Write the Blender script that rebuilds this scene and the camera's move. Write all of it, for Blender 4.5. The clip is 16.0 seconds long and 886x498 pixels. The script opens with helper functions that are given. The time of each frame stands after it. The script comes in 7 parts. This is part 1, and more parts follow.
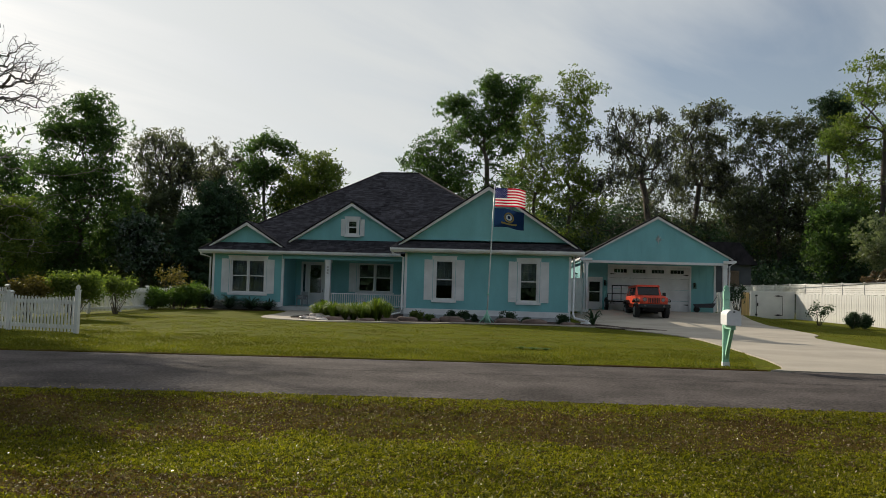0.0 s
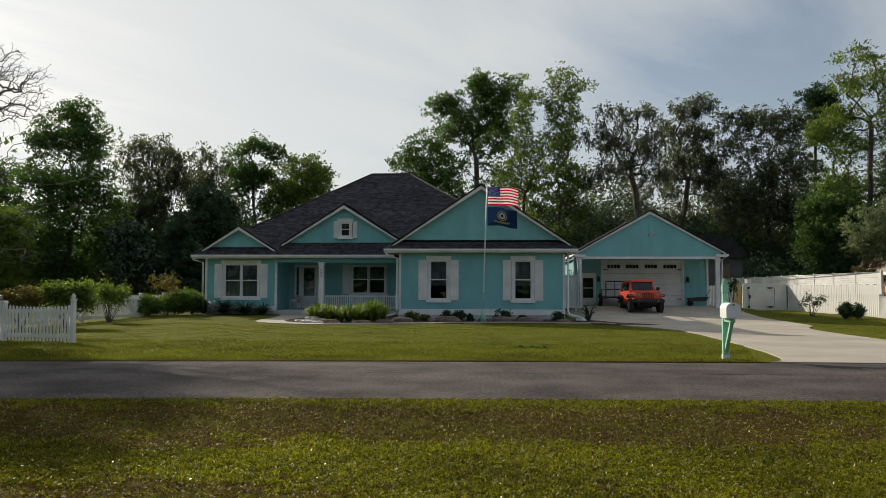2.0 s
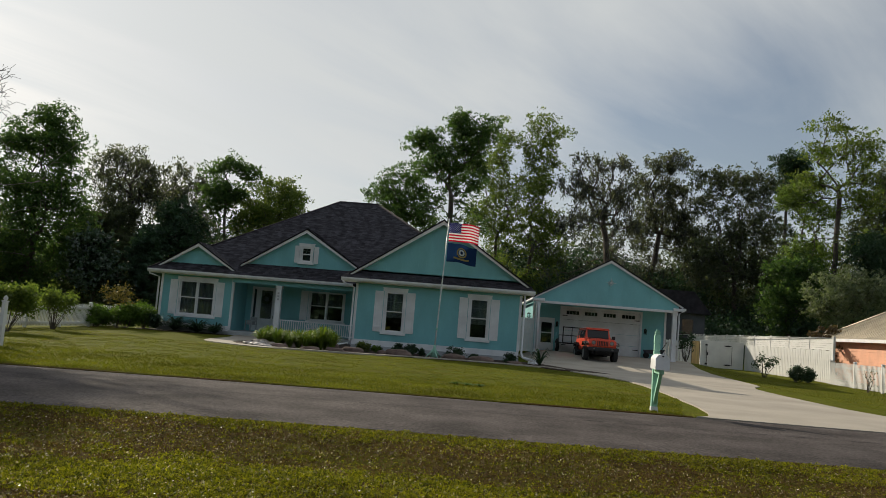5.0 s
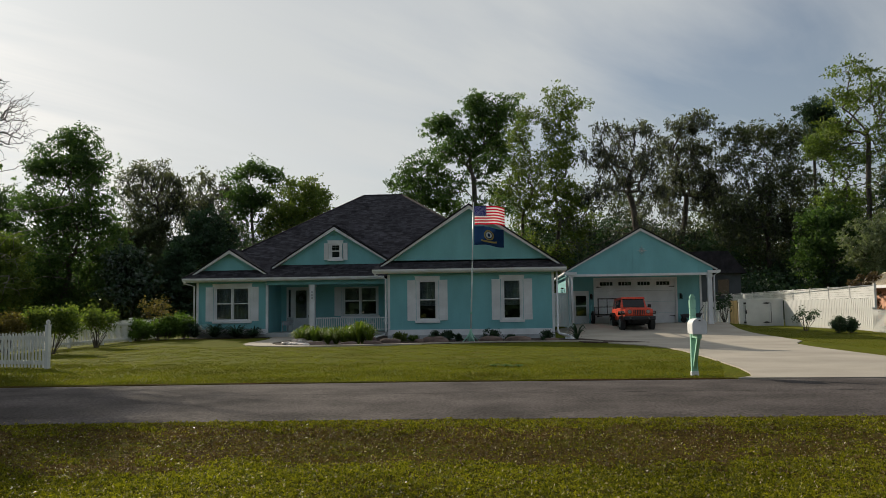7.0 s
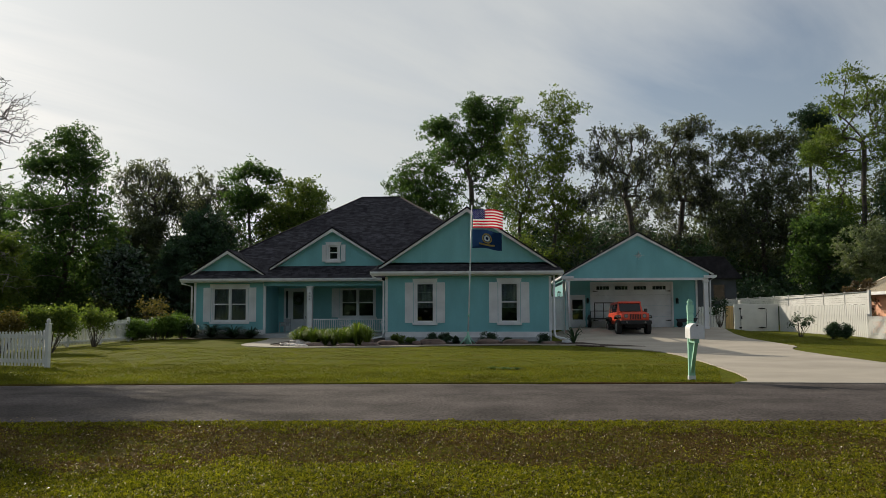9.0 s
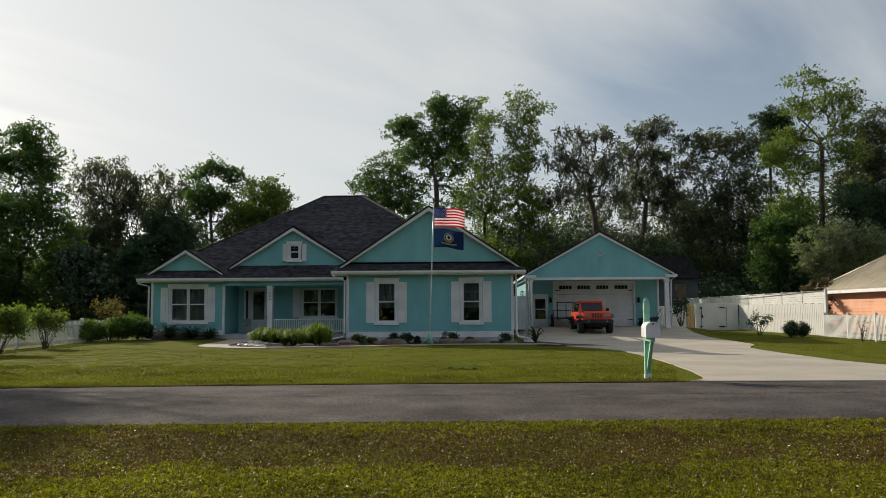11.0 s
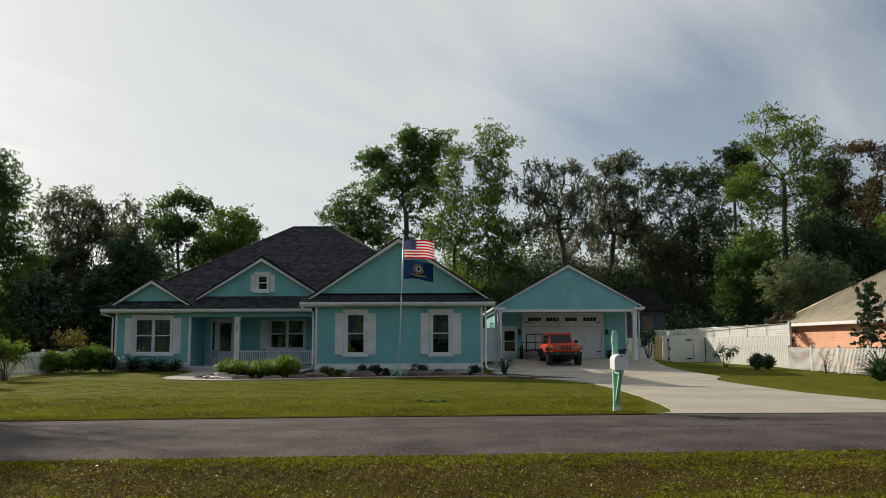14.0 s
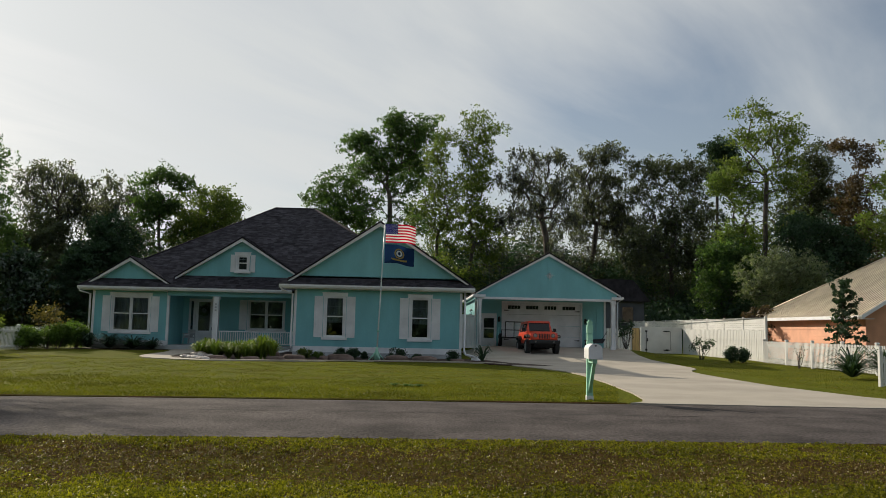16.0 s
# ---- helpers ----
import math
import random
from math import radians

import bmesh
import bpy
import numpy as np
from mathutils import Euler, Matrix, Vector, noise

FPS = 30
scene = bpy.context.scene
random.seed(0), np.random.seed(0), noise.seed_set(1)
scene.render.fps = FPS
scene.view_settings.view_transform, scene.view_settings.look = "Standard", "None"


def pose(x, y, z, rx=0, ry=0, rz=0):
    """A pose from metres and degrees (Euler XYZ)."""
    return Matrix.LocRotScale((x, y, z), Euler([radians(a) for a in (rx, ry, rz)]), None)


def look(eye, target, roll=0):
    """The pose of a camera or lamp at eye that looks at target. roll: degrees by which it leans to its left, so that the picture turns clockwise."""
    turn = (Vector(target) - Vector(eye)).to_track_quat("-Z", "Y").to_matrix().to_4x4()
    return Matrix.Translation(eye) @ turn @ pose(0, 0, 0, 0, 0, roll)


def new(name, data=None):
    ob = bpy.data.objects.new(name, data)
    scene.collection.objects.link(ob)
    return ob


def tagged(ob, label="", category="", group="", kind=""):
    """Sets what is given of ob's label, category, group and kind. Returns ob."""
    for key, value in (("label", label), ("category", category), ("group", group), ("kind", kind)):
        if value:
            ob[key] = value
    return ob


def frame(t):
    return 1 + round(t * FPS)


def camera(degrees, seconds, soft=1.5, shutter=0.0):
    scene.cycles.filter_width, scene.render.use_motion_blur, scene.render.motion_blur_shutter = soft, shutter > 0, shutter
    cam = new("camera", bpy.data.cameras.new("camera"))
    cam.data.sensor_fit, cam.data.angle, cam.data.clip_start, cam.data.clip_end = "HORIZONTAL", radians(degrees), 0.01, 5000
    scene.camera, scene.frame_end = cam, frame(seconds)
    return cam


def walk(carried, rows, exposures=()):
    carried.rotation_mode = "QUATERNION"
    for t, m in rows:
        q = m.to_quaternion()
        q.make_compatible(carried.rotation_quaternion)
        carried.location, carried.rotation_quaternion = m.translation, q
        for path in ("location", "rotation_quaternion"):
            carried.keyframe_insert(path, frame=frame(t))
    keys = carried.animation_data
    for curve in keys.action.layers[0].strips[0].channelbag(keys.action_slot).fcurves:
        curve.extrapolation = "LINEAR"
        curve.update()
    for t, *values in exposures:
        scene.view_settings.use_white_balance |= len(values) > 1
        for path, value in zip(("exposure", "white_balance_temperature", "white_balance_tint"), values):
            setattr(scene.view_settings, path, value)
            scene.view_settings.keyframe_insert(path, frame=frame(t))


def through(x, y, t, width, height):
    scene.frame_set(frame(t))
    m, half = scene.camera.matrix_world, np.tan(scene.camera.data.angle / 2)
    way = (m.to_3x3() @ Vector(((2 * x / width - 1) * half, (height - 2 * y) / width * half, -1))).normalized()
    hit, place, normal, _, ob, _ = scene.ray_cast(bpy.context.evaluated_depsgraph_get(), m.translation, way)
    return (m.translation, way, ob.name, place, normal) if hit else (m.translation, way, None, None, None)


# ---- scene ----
cam = camera(58.2, 16.0, soft=0.7)

PATH = [
    (0, (-0.993, -0.316, 1.629), (-1.155, 1.675, 1.728), 1.6),
    (0.5, (-1.031, -0.399, 1.642), (-1.182, 1.592, 1.744), 1.6),
    (1, (-1.093, -0.479, 1.632), (-1.232, 1.514, 1.732), 1.8),
    (1.5, (-1.147, -0.423, 1.632), (-1.283, 1.569, 1.736), 1.5),
    (2, (-1.205, -0.31, 1.631), (-1.341, 1.683, 1.730), 0.2),
    (2.5, (-1.236, -0.251, 1.637), (-1.354, 1.743, 1.739), -0.2),
    (3, (-1.182, -0.357, 1.658), (-1.265, 1.638, 1.770), 1.0),
    (3.5, (-1.01, -0.405, 1.656), (-1.026, 1.59, 1.792), 1.4),
    (4, (-0.766, -0.329, 1.607), (-0.786, 1.665, 1.760), 1.4),
    (4.5, (-0.449, -0.307, 1.597), (-0.468, 1.686, 1.760), 3.6),
    (5, (-0.256, -0.134, 1.569), (-0.34, 1.855, 1.761), 4.6),
    (5.2, (-0.205, -0.093, 1.551), (-0.343, 1.895, 1.724), 2.2),
    (7.3, (-0.202, -0.254, 1.62), (-0.357, 1.735, 1.77), -0.7),
    (7.5, (-0.241, -0.318, 1.621), (-0.396, 1.67, 1.781), -0.6),
    (8, (-0.3, -0.406, 1.623), (-0.449, 1.582, 1.779), -0.7),
    (8.5, (-0.334, -0.402, 1.623), (-0.48, 1.587, 1.779), -0.2),
    (10.8, (-0.064, -0.06, 1.584), (-0.194, 1.929, 1.74), -0.4),
    (11, (-0.047, -0.054, 1.593), (-0.109, 1.939, 1.749), -0.3),
    (11.5, (-0.024, -0.074, 1.598), (-0.04, 1.92, 1.754), -0.1),
    (12, (-0.029, -0.083, 1.589), (-0.041, 1.911, 1.745), 0.0),
    (12.5, (-0.025, -0.073, 1.594), (-0.026, 1.921, 1.751), 0.1),
    (13, (-0.027, -0.084, 1.608), (-0.008, 1.907, 1.801), 0.1),
    (13.5, (-0.045, -0.084, 1.608), (-0.028, 1.903, 1.84), 0.0),
    (14, (-0.059, -0.079, 1.606), (-0.044, 1.908, 1.84), -0.2),
    (14.5, (-0.027, -0.059, 1.607), (-0.012, 1.927, 1.841), -0.2),
    (15, (0.007, -0.031, 1.645), (0.022, 1.955, 1.877), 0.3),
    (15.5, (0.022, -0.066, 1.619), (0.033, 1.924, 1.817), 0.9),
    (16, (0.068, -0.085, 1.596), (0.124, 1.904, 1.795), 1.3),
]
walk(cam, [(t, look(eye, aim, roll)) for t, eye, aim, roll in PATH], exposures=[(0.0, 0.0), (3.0, 0.0), (4.0, -0.12), (5.0, -0.1), (8.0, -0.15), (11.0, 0.0), (15.0, 0.0), (16.0, -0.04)])

# ---- world, sun, exposure ----
SUN_AZ, SUN_EL = radians(-43.5), radians(24.3)
sun_way = Vector((math.sin(SUN_AZ) * math.cos(SUN_EL), math.cos(SUN_AZ) * math.cos(SUN_EL), math.sin(SUN_EL)))
world = bpy.data.worlds.new("sky")
scene.world = world
world.use_nodes = True
wn, wl = world.node_tree.nodes, world.node_tree.links
wn.clear()
w_out = wn.new("ShaderNodeOutputWorld")
w_bg = wn.new("ShaderNodeBackground")
w_sky = wn.new("ShaderNodeTexSky")
w_sky.sky_type = "NISHITA"
w_sky.sun_disc = False
w_sky.sun_elevation, w_sky.sun_rotation = SUN_EL, SUN_AZ
w_sky.air_density, w_sky.dust_density, w_sky.ozone_density = 1.0, 1.3, 1.0
w_co = wn.new("ShaderNodeTexCoord")


def sky_math(op, a, b=0.0):
    """A number worked out from two others, each a value or a node's output."""
    k = wn.new("ShaderNodeMath")
    k.operation = op
    for slot, v in enumerate((a, b)):
        if isinstance(v, (int, float)):
            k.inputs[slot].default_value = v
        else:
            wl.new(v, k.inputs[slot])
    return k.outputs[0]


# high cloud as one flat layer: a bank to the west, thin streaks east of its edge
w_dir = wn.new("ShaderNodeSeparateXYZ")
wl.new(w_co.outputs["Generated"], w_dir.inputs[0])
w_high = sky_math("ADD", sky_math("ABSOLUTE", w_dir.outputs[2]), 0.12)
w_u, w_v = sky_math("DIVIDE", w_dir.outputs[0], w_high), sky_math("DIVIDE", w_dir.outputs[1], w_high)
w_flat = wn.new("ShaderNodeCombineXYZ")
wl.new(w_u, w_flat.inputs[0]), wl.new(w_v, w_flat.inputs[1])
w_turn = wn.new("ShaderNodeMapping")
w_turn.inputs["Rotation"].default_value = (0.0, 0.0, radians(-52))
wl.new(w_flat.outputs[0], w_turn.inputs["Vector"])


def streaks(scale, along, detail, rough, twist):
    m, t = wn.new("ShaderNodeMapping"), wn.new("ShaderNodeTexNoise")
    m.inputs["Scale"].default_value = (along, 1.0, 1.0)
    t.inputs["Scale"].default_value, t.inputs["Detail"].default_value = scale, detail
    t.inputs["Roughness"].default_value, t.inputs["Distortion"].default_value = rough, twist
    wl.new(w_turn.outputs[0], m.inputs["Vector"]), wl.new(m.outputs[0], t.inputs["Vector"])
    return t.outputs["Fac"]


w_side = sky_math("ADD", sky_math("MULTIPLY", w_u, 0.69), sky_math("MULTIPLY", w_v, 0.40))
w_edge = sky_math("ADD", w_side, sky_math("MULTIPLY", streaks(1.1, 0.4, 6.0, 0.6, 0.8), 0.7))
w_bank = wn.new("ShaderNodeMapRange")
w_bank.interpolation_type = "SMOOTHSTEP"
w_bank.inputs[1].default_value, w_bank.inputs[2].default_value = 1.75, 1.15
wl.new(w_edge, w_bank.inputs[0])
w_front = wn.new("ShaderNodeMapRange")
w_front.inputs[1].default_value, w_front.inputs[2].default_value = -0.6, 0.9
wl.new(w_v, w_front.inputs[0])
w_sum = sky_math("ADD", sky_math("MULTIPLY", streaks(1.5, 0.30, 8.0, 0.55, 0.5), 0.85), sky_math("MULTIPLY", sky_math("MULTIPLY", w_bank.outputs[0], w_front.outputs[0]), 0.32))
w_ramp = wn.new("ShaderNodeValToRGB")
w_ramp.color_ramp.elements[0].position, w_ramp.color_ramp.elements[1].position = 0.32, 0.76
w_ramp.color_ramp.elements[0].color = (0.17, 0.17, 0.17, 1)
w_ramp.color_ramp.elements[1].color = (0.96, 0.96, 0.96, 1)
wl.new(w_sum, w_ramp.inputs[0])
w_bw = wn.new("ShaderNodeRGBToBW")
w_veil = wn.new("ShaderNodeMix")
w_veil.data_type = "RGBA"
w_veil.inputs[0].default_value = 0.86
w_veil.inputs[7].default_value = (8.9, 9.2, 9.15, 1)
w_cloud = wn.new("ShaderNodeMix")
w_cloud.data_type = "RGBA"
wl.new(w_sky.outputs[0], w_bw.inputs[0])
wl.new(w_bw.outputs[0], w_veil.inputs[6])
wl.new(w_ramp.outputs[0], w_cloud.inputs[0])
wl.new(w_sky.outputs[0], w_cloud.inputs[6])
wl.new(w_veil.outputs[2], w_cloud.inputs[7])
wl.new(w_cloud.outputs[2], w_bg.inputs[0])
w_bg.inputs[1].default_value = 0.082
wl.new(w_bg.outputs[0], w_out.inputs[0])

sun = new("sun", bpy.data.lights.new("sun", "SUN"))
sun.data.energy, sun.data.angle, sun.data.color = 5.0, radians(0.7), (1.0, 0.885, 0.71)
sun.matrix_world = look(Vector((0, 0, 0)) + sun_way * 200, (0, 0, 0))


# ---- materials ----
def surface(name, color, rough=0.6, vary=0.15, scale=6.0, fine=60.0, bump=0.1, metal=0.0, dist=0.02, second=None, stretch=(1, 1, 1), spec=0.5, object_vary=0.0, grain=1.0):
    """A painted, stone, earth or wood surface with variation at two scales and fine relief."""
    m = bpy.data.materials.new(name)
    m.use_nodes = True
    n, l = m.node_tree.nodes, m.node_tree.links
    b = n["Principled BSDF"]
    b.inputs["Roughness"].default_value, b.inputs["Metallic"].default_value = rough, metal
    b.inputs["Specular IOR Level"].default_value = spec
    co, mp = n.new("ShaderNodeTexCoord"), n.new("ShaderNodeMapping")
    mp.inputs["Scale"].default_value = stretch
    l.new(co.outputs["Object"], mp.inputs[0])
    a, c = n.new("ShaderNodeTexNoise"), n.new("ShaderNodeTexNoise")
    a.inputs["Scale"].default_value, a.inputs["Detail"].default_value = scale, 5
    c.inputs["Scale"].default_value, c.inputs["Detail"].default_value = fine, 3
    l.new(mp.outputs[0], a.inputs["Vector"]), l.new(mp.outputs[0], c.inputs["Vector"])
    mix = n.new("ShaderNodeMix")
    mix.data_type = "RGBA"
    dark = second or tuple(v * (1 - vary) * 0.9 for v in color)
    light = tuple(min(1, v * (1 + vary)) for v in color)
    mix.inputs[6].default_value, mix.inputs[7].default_value = (*dark, 1), (*light, 1)
    r = n.new("ShaderNodeMapRange")
    r.inputs[1].default_value, r.inputs[2].default_value = 0.32, 0.68
    l.new(a.outputs["Fac"], r.inputs[0]), l.new(r.outputs[0], mix.inputs[0])
    m2 = n.new("ShaderNodeMix")
    m2.data_type, m2.blend_type = "RGBA", "MULTIPLY"
    m2.inputs[0].default_value = min(1.0, vary * 1.6)
    l.new(mix.outputs[2], m2.inputs[6]), l.new(c.outputs["Color"], m2.inputs[7])
    g = n.new("ShaderNodeMapRange")
    g.inputs[1].default_value, g.inputs[2].default_value, g.inputs[3].default_value, g.inputs[4].default_value = 0.25, 0.75, max(0.0, 1 - 0.45 * grain), 1 + 0.35 * grain
    l.new(c.outputs["Fac"], g.inputs[0]), l.new(g.outputs[0], m2.inputs[7])
    last = m2.outputs[2]
    if object_vary:
        oi, mr, m3 = n.new("ShaderNodeObjectInfo"), n.new("ShaderNodeMapRange"), n.new("ShaderNodeMix")
        m3.data_type, m3.blend_type = "RGBA", "MULTIPLY"
        m3.inputs[0].default_value = 1.0
        mr.inputs[3].default_value, mr.inputs[4].default_value = 1 - object_vary, 1 + object_vary
        l.new(oi.outputs["Random"], mr.inputs[0]), l.new(mr.outputs[0], m3.inputs[7]), l.new(last, m3.inputs[6])
        last = m3.outputs[2]
    l.new(last, b.inputs["Base Color"])
    if bump:
        bp = n.new("ShaderNodeBump")
        bp.inputs["Strength"].default_value, bp.inputs["Distance"].default_value = bump, dist
        l.new(c.outputs["Fac"], bp.inputs["Height"]), l.new(bp.outputs[0], b.inputs["Normal"])
    return m


def leafage(name, color, other, through=0.45, rough=0.55, spec=0.35):
    """Leaves: each leaf varies between two greens, and light comes through it."""
    m = bpy.data.materials.new(name)
    m.use_nodes = True
    n, l = m.node_tree.nodes, m.node_tree.links
    b, out = n["Principled BSDF"], n["Material Output"]
    geo, mix = n.new("ShaderNodeNewGeometry"), n.new("ShaderNodeMix")
    mix.data_type = "RGBA"
    mix.inputs[6].default_value, mix.inputs[7].default_value = (*color, 1), (*other, 1)
    l.new(geo.outputs["Random Per Island"], mix.inputs[0])
    co, a = n.new("ShaderNodeTexCoord"), n.new("ShaderNodeTexNoise")
    a.inputs["Scale"].default_value, a.inputs["Detail"].default_value = 0.45, 3
    l.new(co.outputs["Object"], a.inputs["Vector"])
    r, m2 = n.new("ShaderNodeMapRange"), n.new("ShaderNodeMix")
    m2.data_type, m2.blend_type = "RGBA", "MULTIPLY"
    m2.inputs[0].default_value = 1.0
    r.inputs[1].default_value, r.inputs[2].default_value, r.inputs[3].default_value, r.inputs[4].default_value = 0.3, 0.7, 0.6, 1.35
    l.new(a.outputs["Fac"], r.inputs[0]), l.new(r.outputs[0], m2.inputs[7]), l.new(mix.outputs[2], m2.inputs[6])
    l.new(m2.outputs[2], b.inputs["Base Color"])
    b.inputs["Roughness"].default_value = rough
    b.inputs["Specular IOR Level"].default_value = spec
    t, s = n.new("ShaderNodeBsdfTranslucent"), n.new("ShaderNodeMixShader")
    warm = n.new("ShaderNodeMix")
    warm.data_type, warm.blend_type = "RGBA", "MULTIPLY"
    warm.inputs[0].default_value = 1.0
    warm.inputs[7].default_value = (1.1, 1.2, 0.55, 1)
    l.new(m2.outputs[2], warm.inputs[6]), l.new(warm.outputs[2], t.inputs["Color"])
    s.inputs[0].default_value = through
    l.new(b.outputs[0], s.inputs[1]), l.new(t.outputs[0], s.inputs[2]), l.new(s.outputs[0], out.inputs[0])
    return m


def cloth_material(name, color):
    """Thin flag cloth, through which the low sun shines."""
    m = leafage(name, color, tuple(v * 0.9 for v in color), 0.36, 0.8, 0.1)
    for node in m.node_tree.nodes:
        if node.bl_idname == "ShaderNodeMix" and node.blend_type == "MULTIPLY" and not node.inputs[7].is_linked:
            node.inputs[7].default_value = (1.1, 1.05, 1.0, 1)
    return m


def glazing(name, tint=(0.75, 0.8, 0.82)):
    m = bpy.data.materials.new(name)
    m.use_nodes = True
    n, l = m.node_tree.nodes, m.node_tree.links
    n.remove(n["Principled BSDF"])
    t, g, f, s = n.new("ShaderNodeBsdfTransparent"), n.new("ShaderNodeBsdfGlossy"), n.new("ShaderNodeFresnel"), n.new("ShaderNodeMixShader")
    t.inputs[0].default_value = (*tint, 1)
    g.inputs["Roughness"].default_value = 0.01
    f.inputs[0].default_value = 2.0
    l.new(f.outputs[0], s.inputs[0]), l.new(t.outputs[0], s.inputs[1]), l.new(g.outputs[0], s.inputs[2]), l.new(s.outputs[0], n["Material Output"].inputs[0])
    return m


M = {}
M["teal"] = surface("teal_paint", (0.20, 0.495, 0.525), 0.55, 0.07, 0.9, 25, 0.06, stretch=(1, 1, 0.35))
M["white"] = surface("white_paint", (0.78, 0.79, 0.80), 0.5, 0.05, 1.5, 30, 0.04)
M["white_vinyl"] = surface("white_vinyl", (0.70, 0.70, 0.68), 0.38, 0.05, 1.2, 18, 0.02)
M["shingle"] = surface("asphalt_shingle", (0.042, 0.037, 0.043), 0.92, 0.28, 3.0, 45, 0.5, spec=0.2, object_vary=0.4)
M["shingle_base"] = surface("shingle_underlay", (0.030, 0.027, 0.032), 0.95, 0.3, 3.0, 60, 0.5, spec=0.2)
M["slab"] = surface("slab_concrete", (0.40, 0.42, 0.43), 0.85, 0.15, 2, 40, 0.2)
M["glass"] = glazing("window_glass")
M["room"] = surface("dark_room", (0.06, 0.062, 0.07), 0.8, 0.1, 2, 20, 0)
M["curtain"] = surface("curtain_cloth", (0.40, 0.42, 0.44), 0.8, 0.1, 3, 60, 0.1)
M["concrete"] = surface("driveway_concrete", (0.395, 0.352, 0.29), 0.85, 0.10, 0.5, 40, 0.15)
M["asphalt"] = surface("road_asphalt", (0.086, 0.074, 0.070), 0.9, 0.38, 0.7, 22, 1.0, dist=0.03, spec=0.12, grain=2.0)
M["mulch"] = surface("dark_mulch", (0.055, 0.032, 0.022), 0.95, 0.4, 5, 40, 0.8, dist=0.04)
M["black"] = surface("black_metal", (0.02, 0.02, 0.022), 0.45, 0.2, 5, 50, 0.05, metal=0.3)
M["rubber"] = surface("tyre_rubber", (0.018, 0.018, 0.018), 0.8, 0.2, 8, 60, 0.2)
M["orange"] = surface("orange_car_paint", (0.80, 0.085, 0.035), 0.28, 0.05, 2, 30, 0, spec=0.6)
M["car_glass"] = surface("tinted_car_glass", (0.012, 0.013, 0.015), 0.06, 0.1, 2, 30, 0)
M["lamp_lens"] = surface("headlight_lens", (0.32, 0.30, 0.28), 0.15, 0.1, 4, 40, 0)
M["rim"] = surface("wheel_rim_metal", (0.45, 0.45, 0.46), 0.35, 0.1, 4, 40, 0, metal=0.9)
M["mint"] = surface("mint_paint", (0.32, 0.62, 0.47), 0.55, 0.10, 3, 40, 0.1)
M["bark"] = surface("bark", (0.085, 0.070, 0.058), 0.95, 0.35, 3, 22, 0.8, dist=0.05, stretch=(1, 1, 0.3))
M["bark_light"] = surface("grey_bark", (0.16, 0.145, 0.13), 0.95, 0.35, 3, 22, 0.8, dist=0.05, stretch=(1, 1, 0.3))
M["wood"] = surface("raw_pine_board", (0.62, 0.42, 0.18), 0.7, 0.2, 2, 30, 0.2, stretch=(4, 4, 0.4))
M["peach"] = surface("peach_siding_paint", (0.70, 0.34, 0.20), 0.6, 0.08, 1, 25, 0.08)
M["brick_red"] = surface("red_brown_wall", (0.30, 0.12, 0.08), 0.8, 0.15, 3, 40, 0.2)
M["metal_roof"] = surface("tan_metal_roof", (0.52, 0.45, 0.34), 0.5, 0.12, 1.2, 30, 0.05, metal=0.2)
M["grey_house"] = surface("grey_siding", (0.075, 0.08, 0.09), 0.8, 0.1, 1, 30, 0.1)
M["rock"] = surface("brown_rock", (0.17, 0.12, 0.10), 0.9, 0.3, 3, 25, 0.5, dist=0.03)
M["bag"] = surface("white_plastic_bag", (0.60, 0.57, 0.54), 0.45, 0.3, 5, 14, 0.8, dist=0.06, second=(0.30, 0.22, 0.18))
M["flag_red"] = cloth_material("flag_red", (0.55, 0.006, 0.035))
M["flag_white"] = cloth_material("flag_white", (0.82, 0.8, 0.8))
M["flag_blue"] = cloth_material("flag_blue", (0.035, 0.04, 0.16))
M["navy"] = cloth_material("navy_cloth", (0.012, 0.035, 0.1))
M["gold"] = cloth_material("ochre_print", (0.45, 0.34, 0.1))
M["pole"] = surface("painted_pole", (0.62, 0.66, 0.66), 0.4, 0.08, 3, 40, 0.03, metal=0.2)
M["red_pot"] = surface("dark_cloth", (0.05, 0.05, 0.06), 0.8, 0.2, 3, 30, 0.1)
L = {}
L["dark"] = leafage("dark_green_leaves", (0.022, 0.050, 0.029), (0.053, 0.098, 0.049), 0.32)
L["mid"] = leafage("mid_green_leaves", (0.048, 0.098, 0.036), (0.105, 0.165, 0.058), 0.62)
L["spring"] = leafage("spring_green_leaves", (0.085, 0.132, 0.034), (0.168, 0.208, 0.054), 0.6)
L["lime"] = leafage("yellow_green_leaves", (0.110, 0.170, 0.041), (0.184, 0.250, 0.065), 0.55)
L["pale"] = leafage("pale_green_leaves", (0.120, 0.150, 0.094), (0.202, 0.230, 0.160), 0.5)
L["oak"] = leafage("young_oak_leaves", (0.085, 0.098, 0.066), (0.165, 0.178, 0.120), 0.5)
L["gloss"] = leafage("glossy_magnolia_leaves", (0.022, 0.045, 0.026), (0.046, 0.080, 0.043), 0.25, 0.22, 0.8)
L["olive"] = leafage("olive_leaves", (0.058, 0.074, 0.045), (0.118, 0.135, 0.078), 0.46)
L["moss"] = leafage("grey_moss", (0.062, 0.068, 0.066), (0.118, 0.125, 0.12), 0.3, 0.9, 0.1)
L["russet"] = leafage("russet_leaves", (0.075, 0.052, 0.032), (0.130, 0.088, 0.05), 0.4)
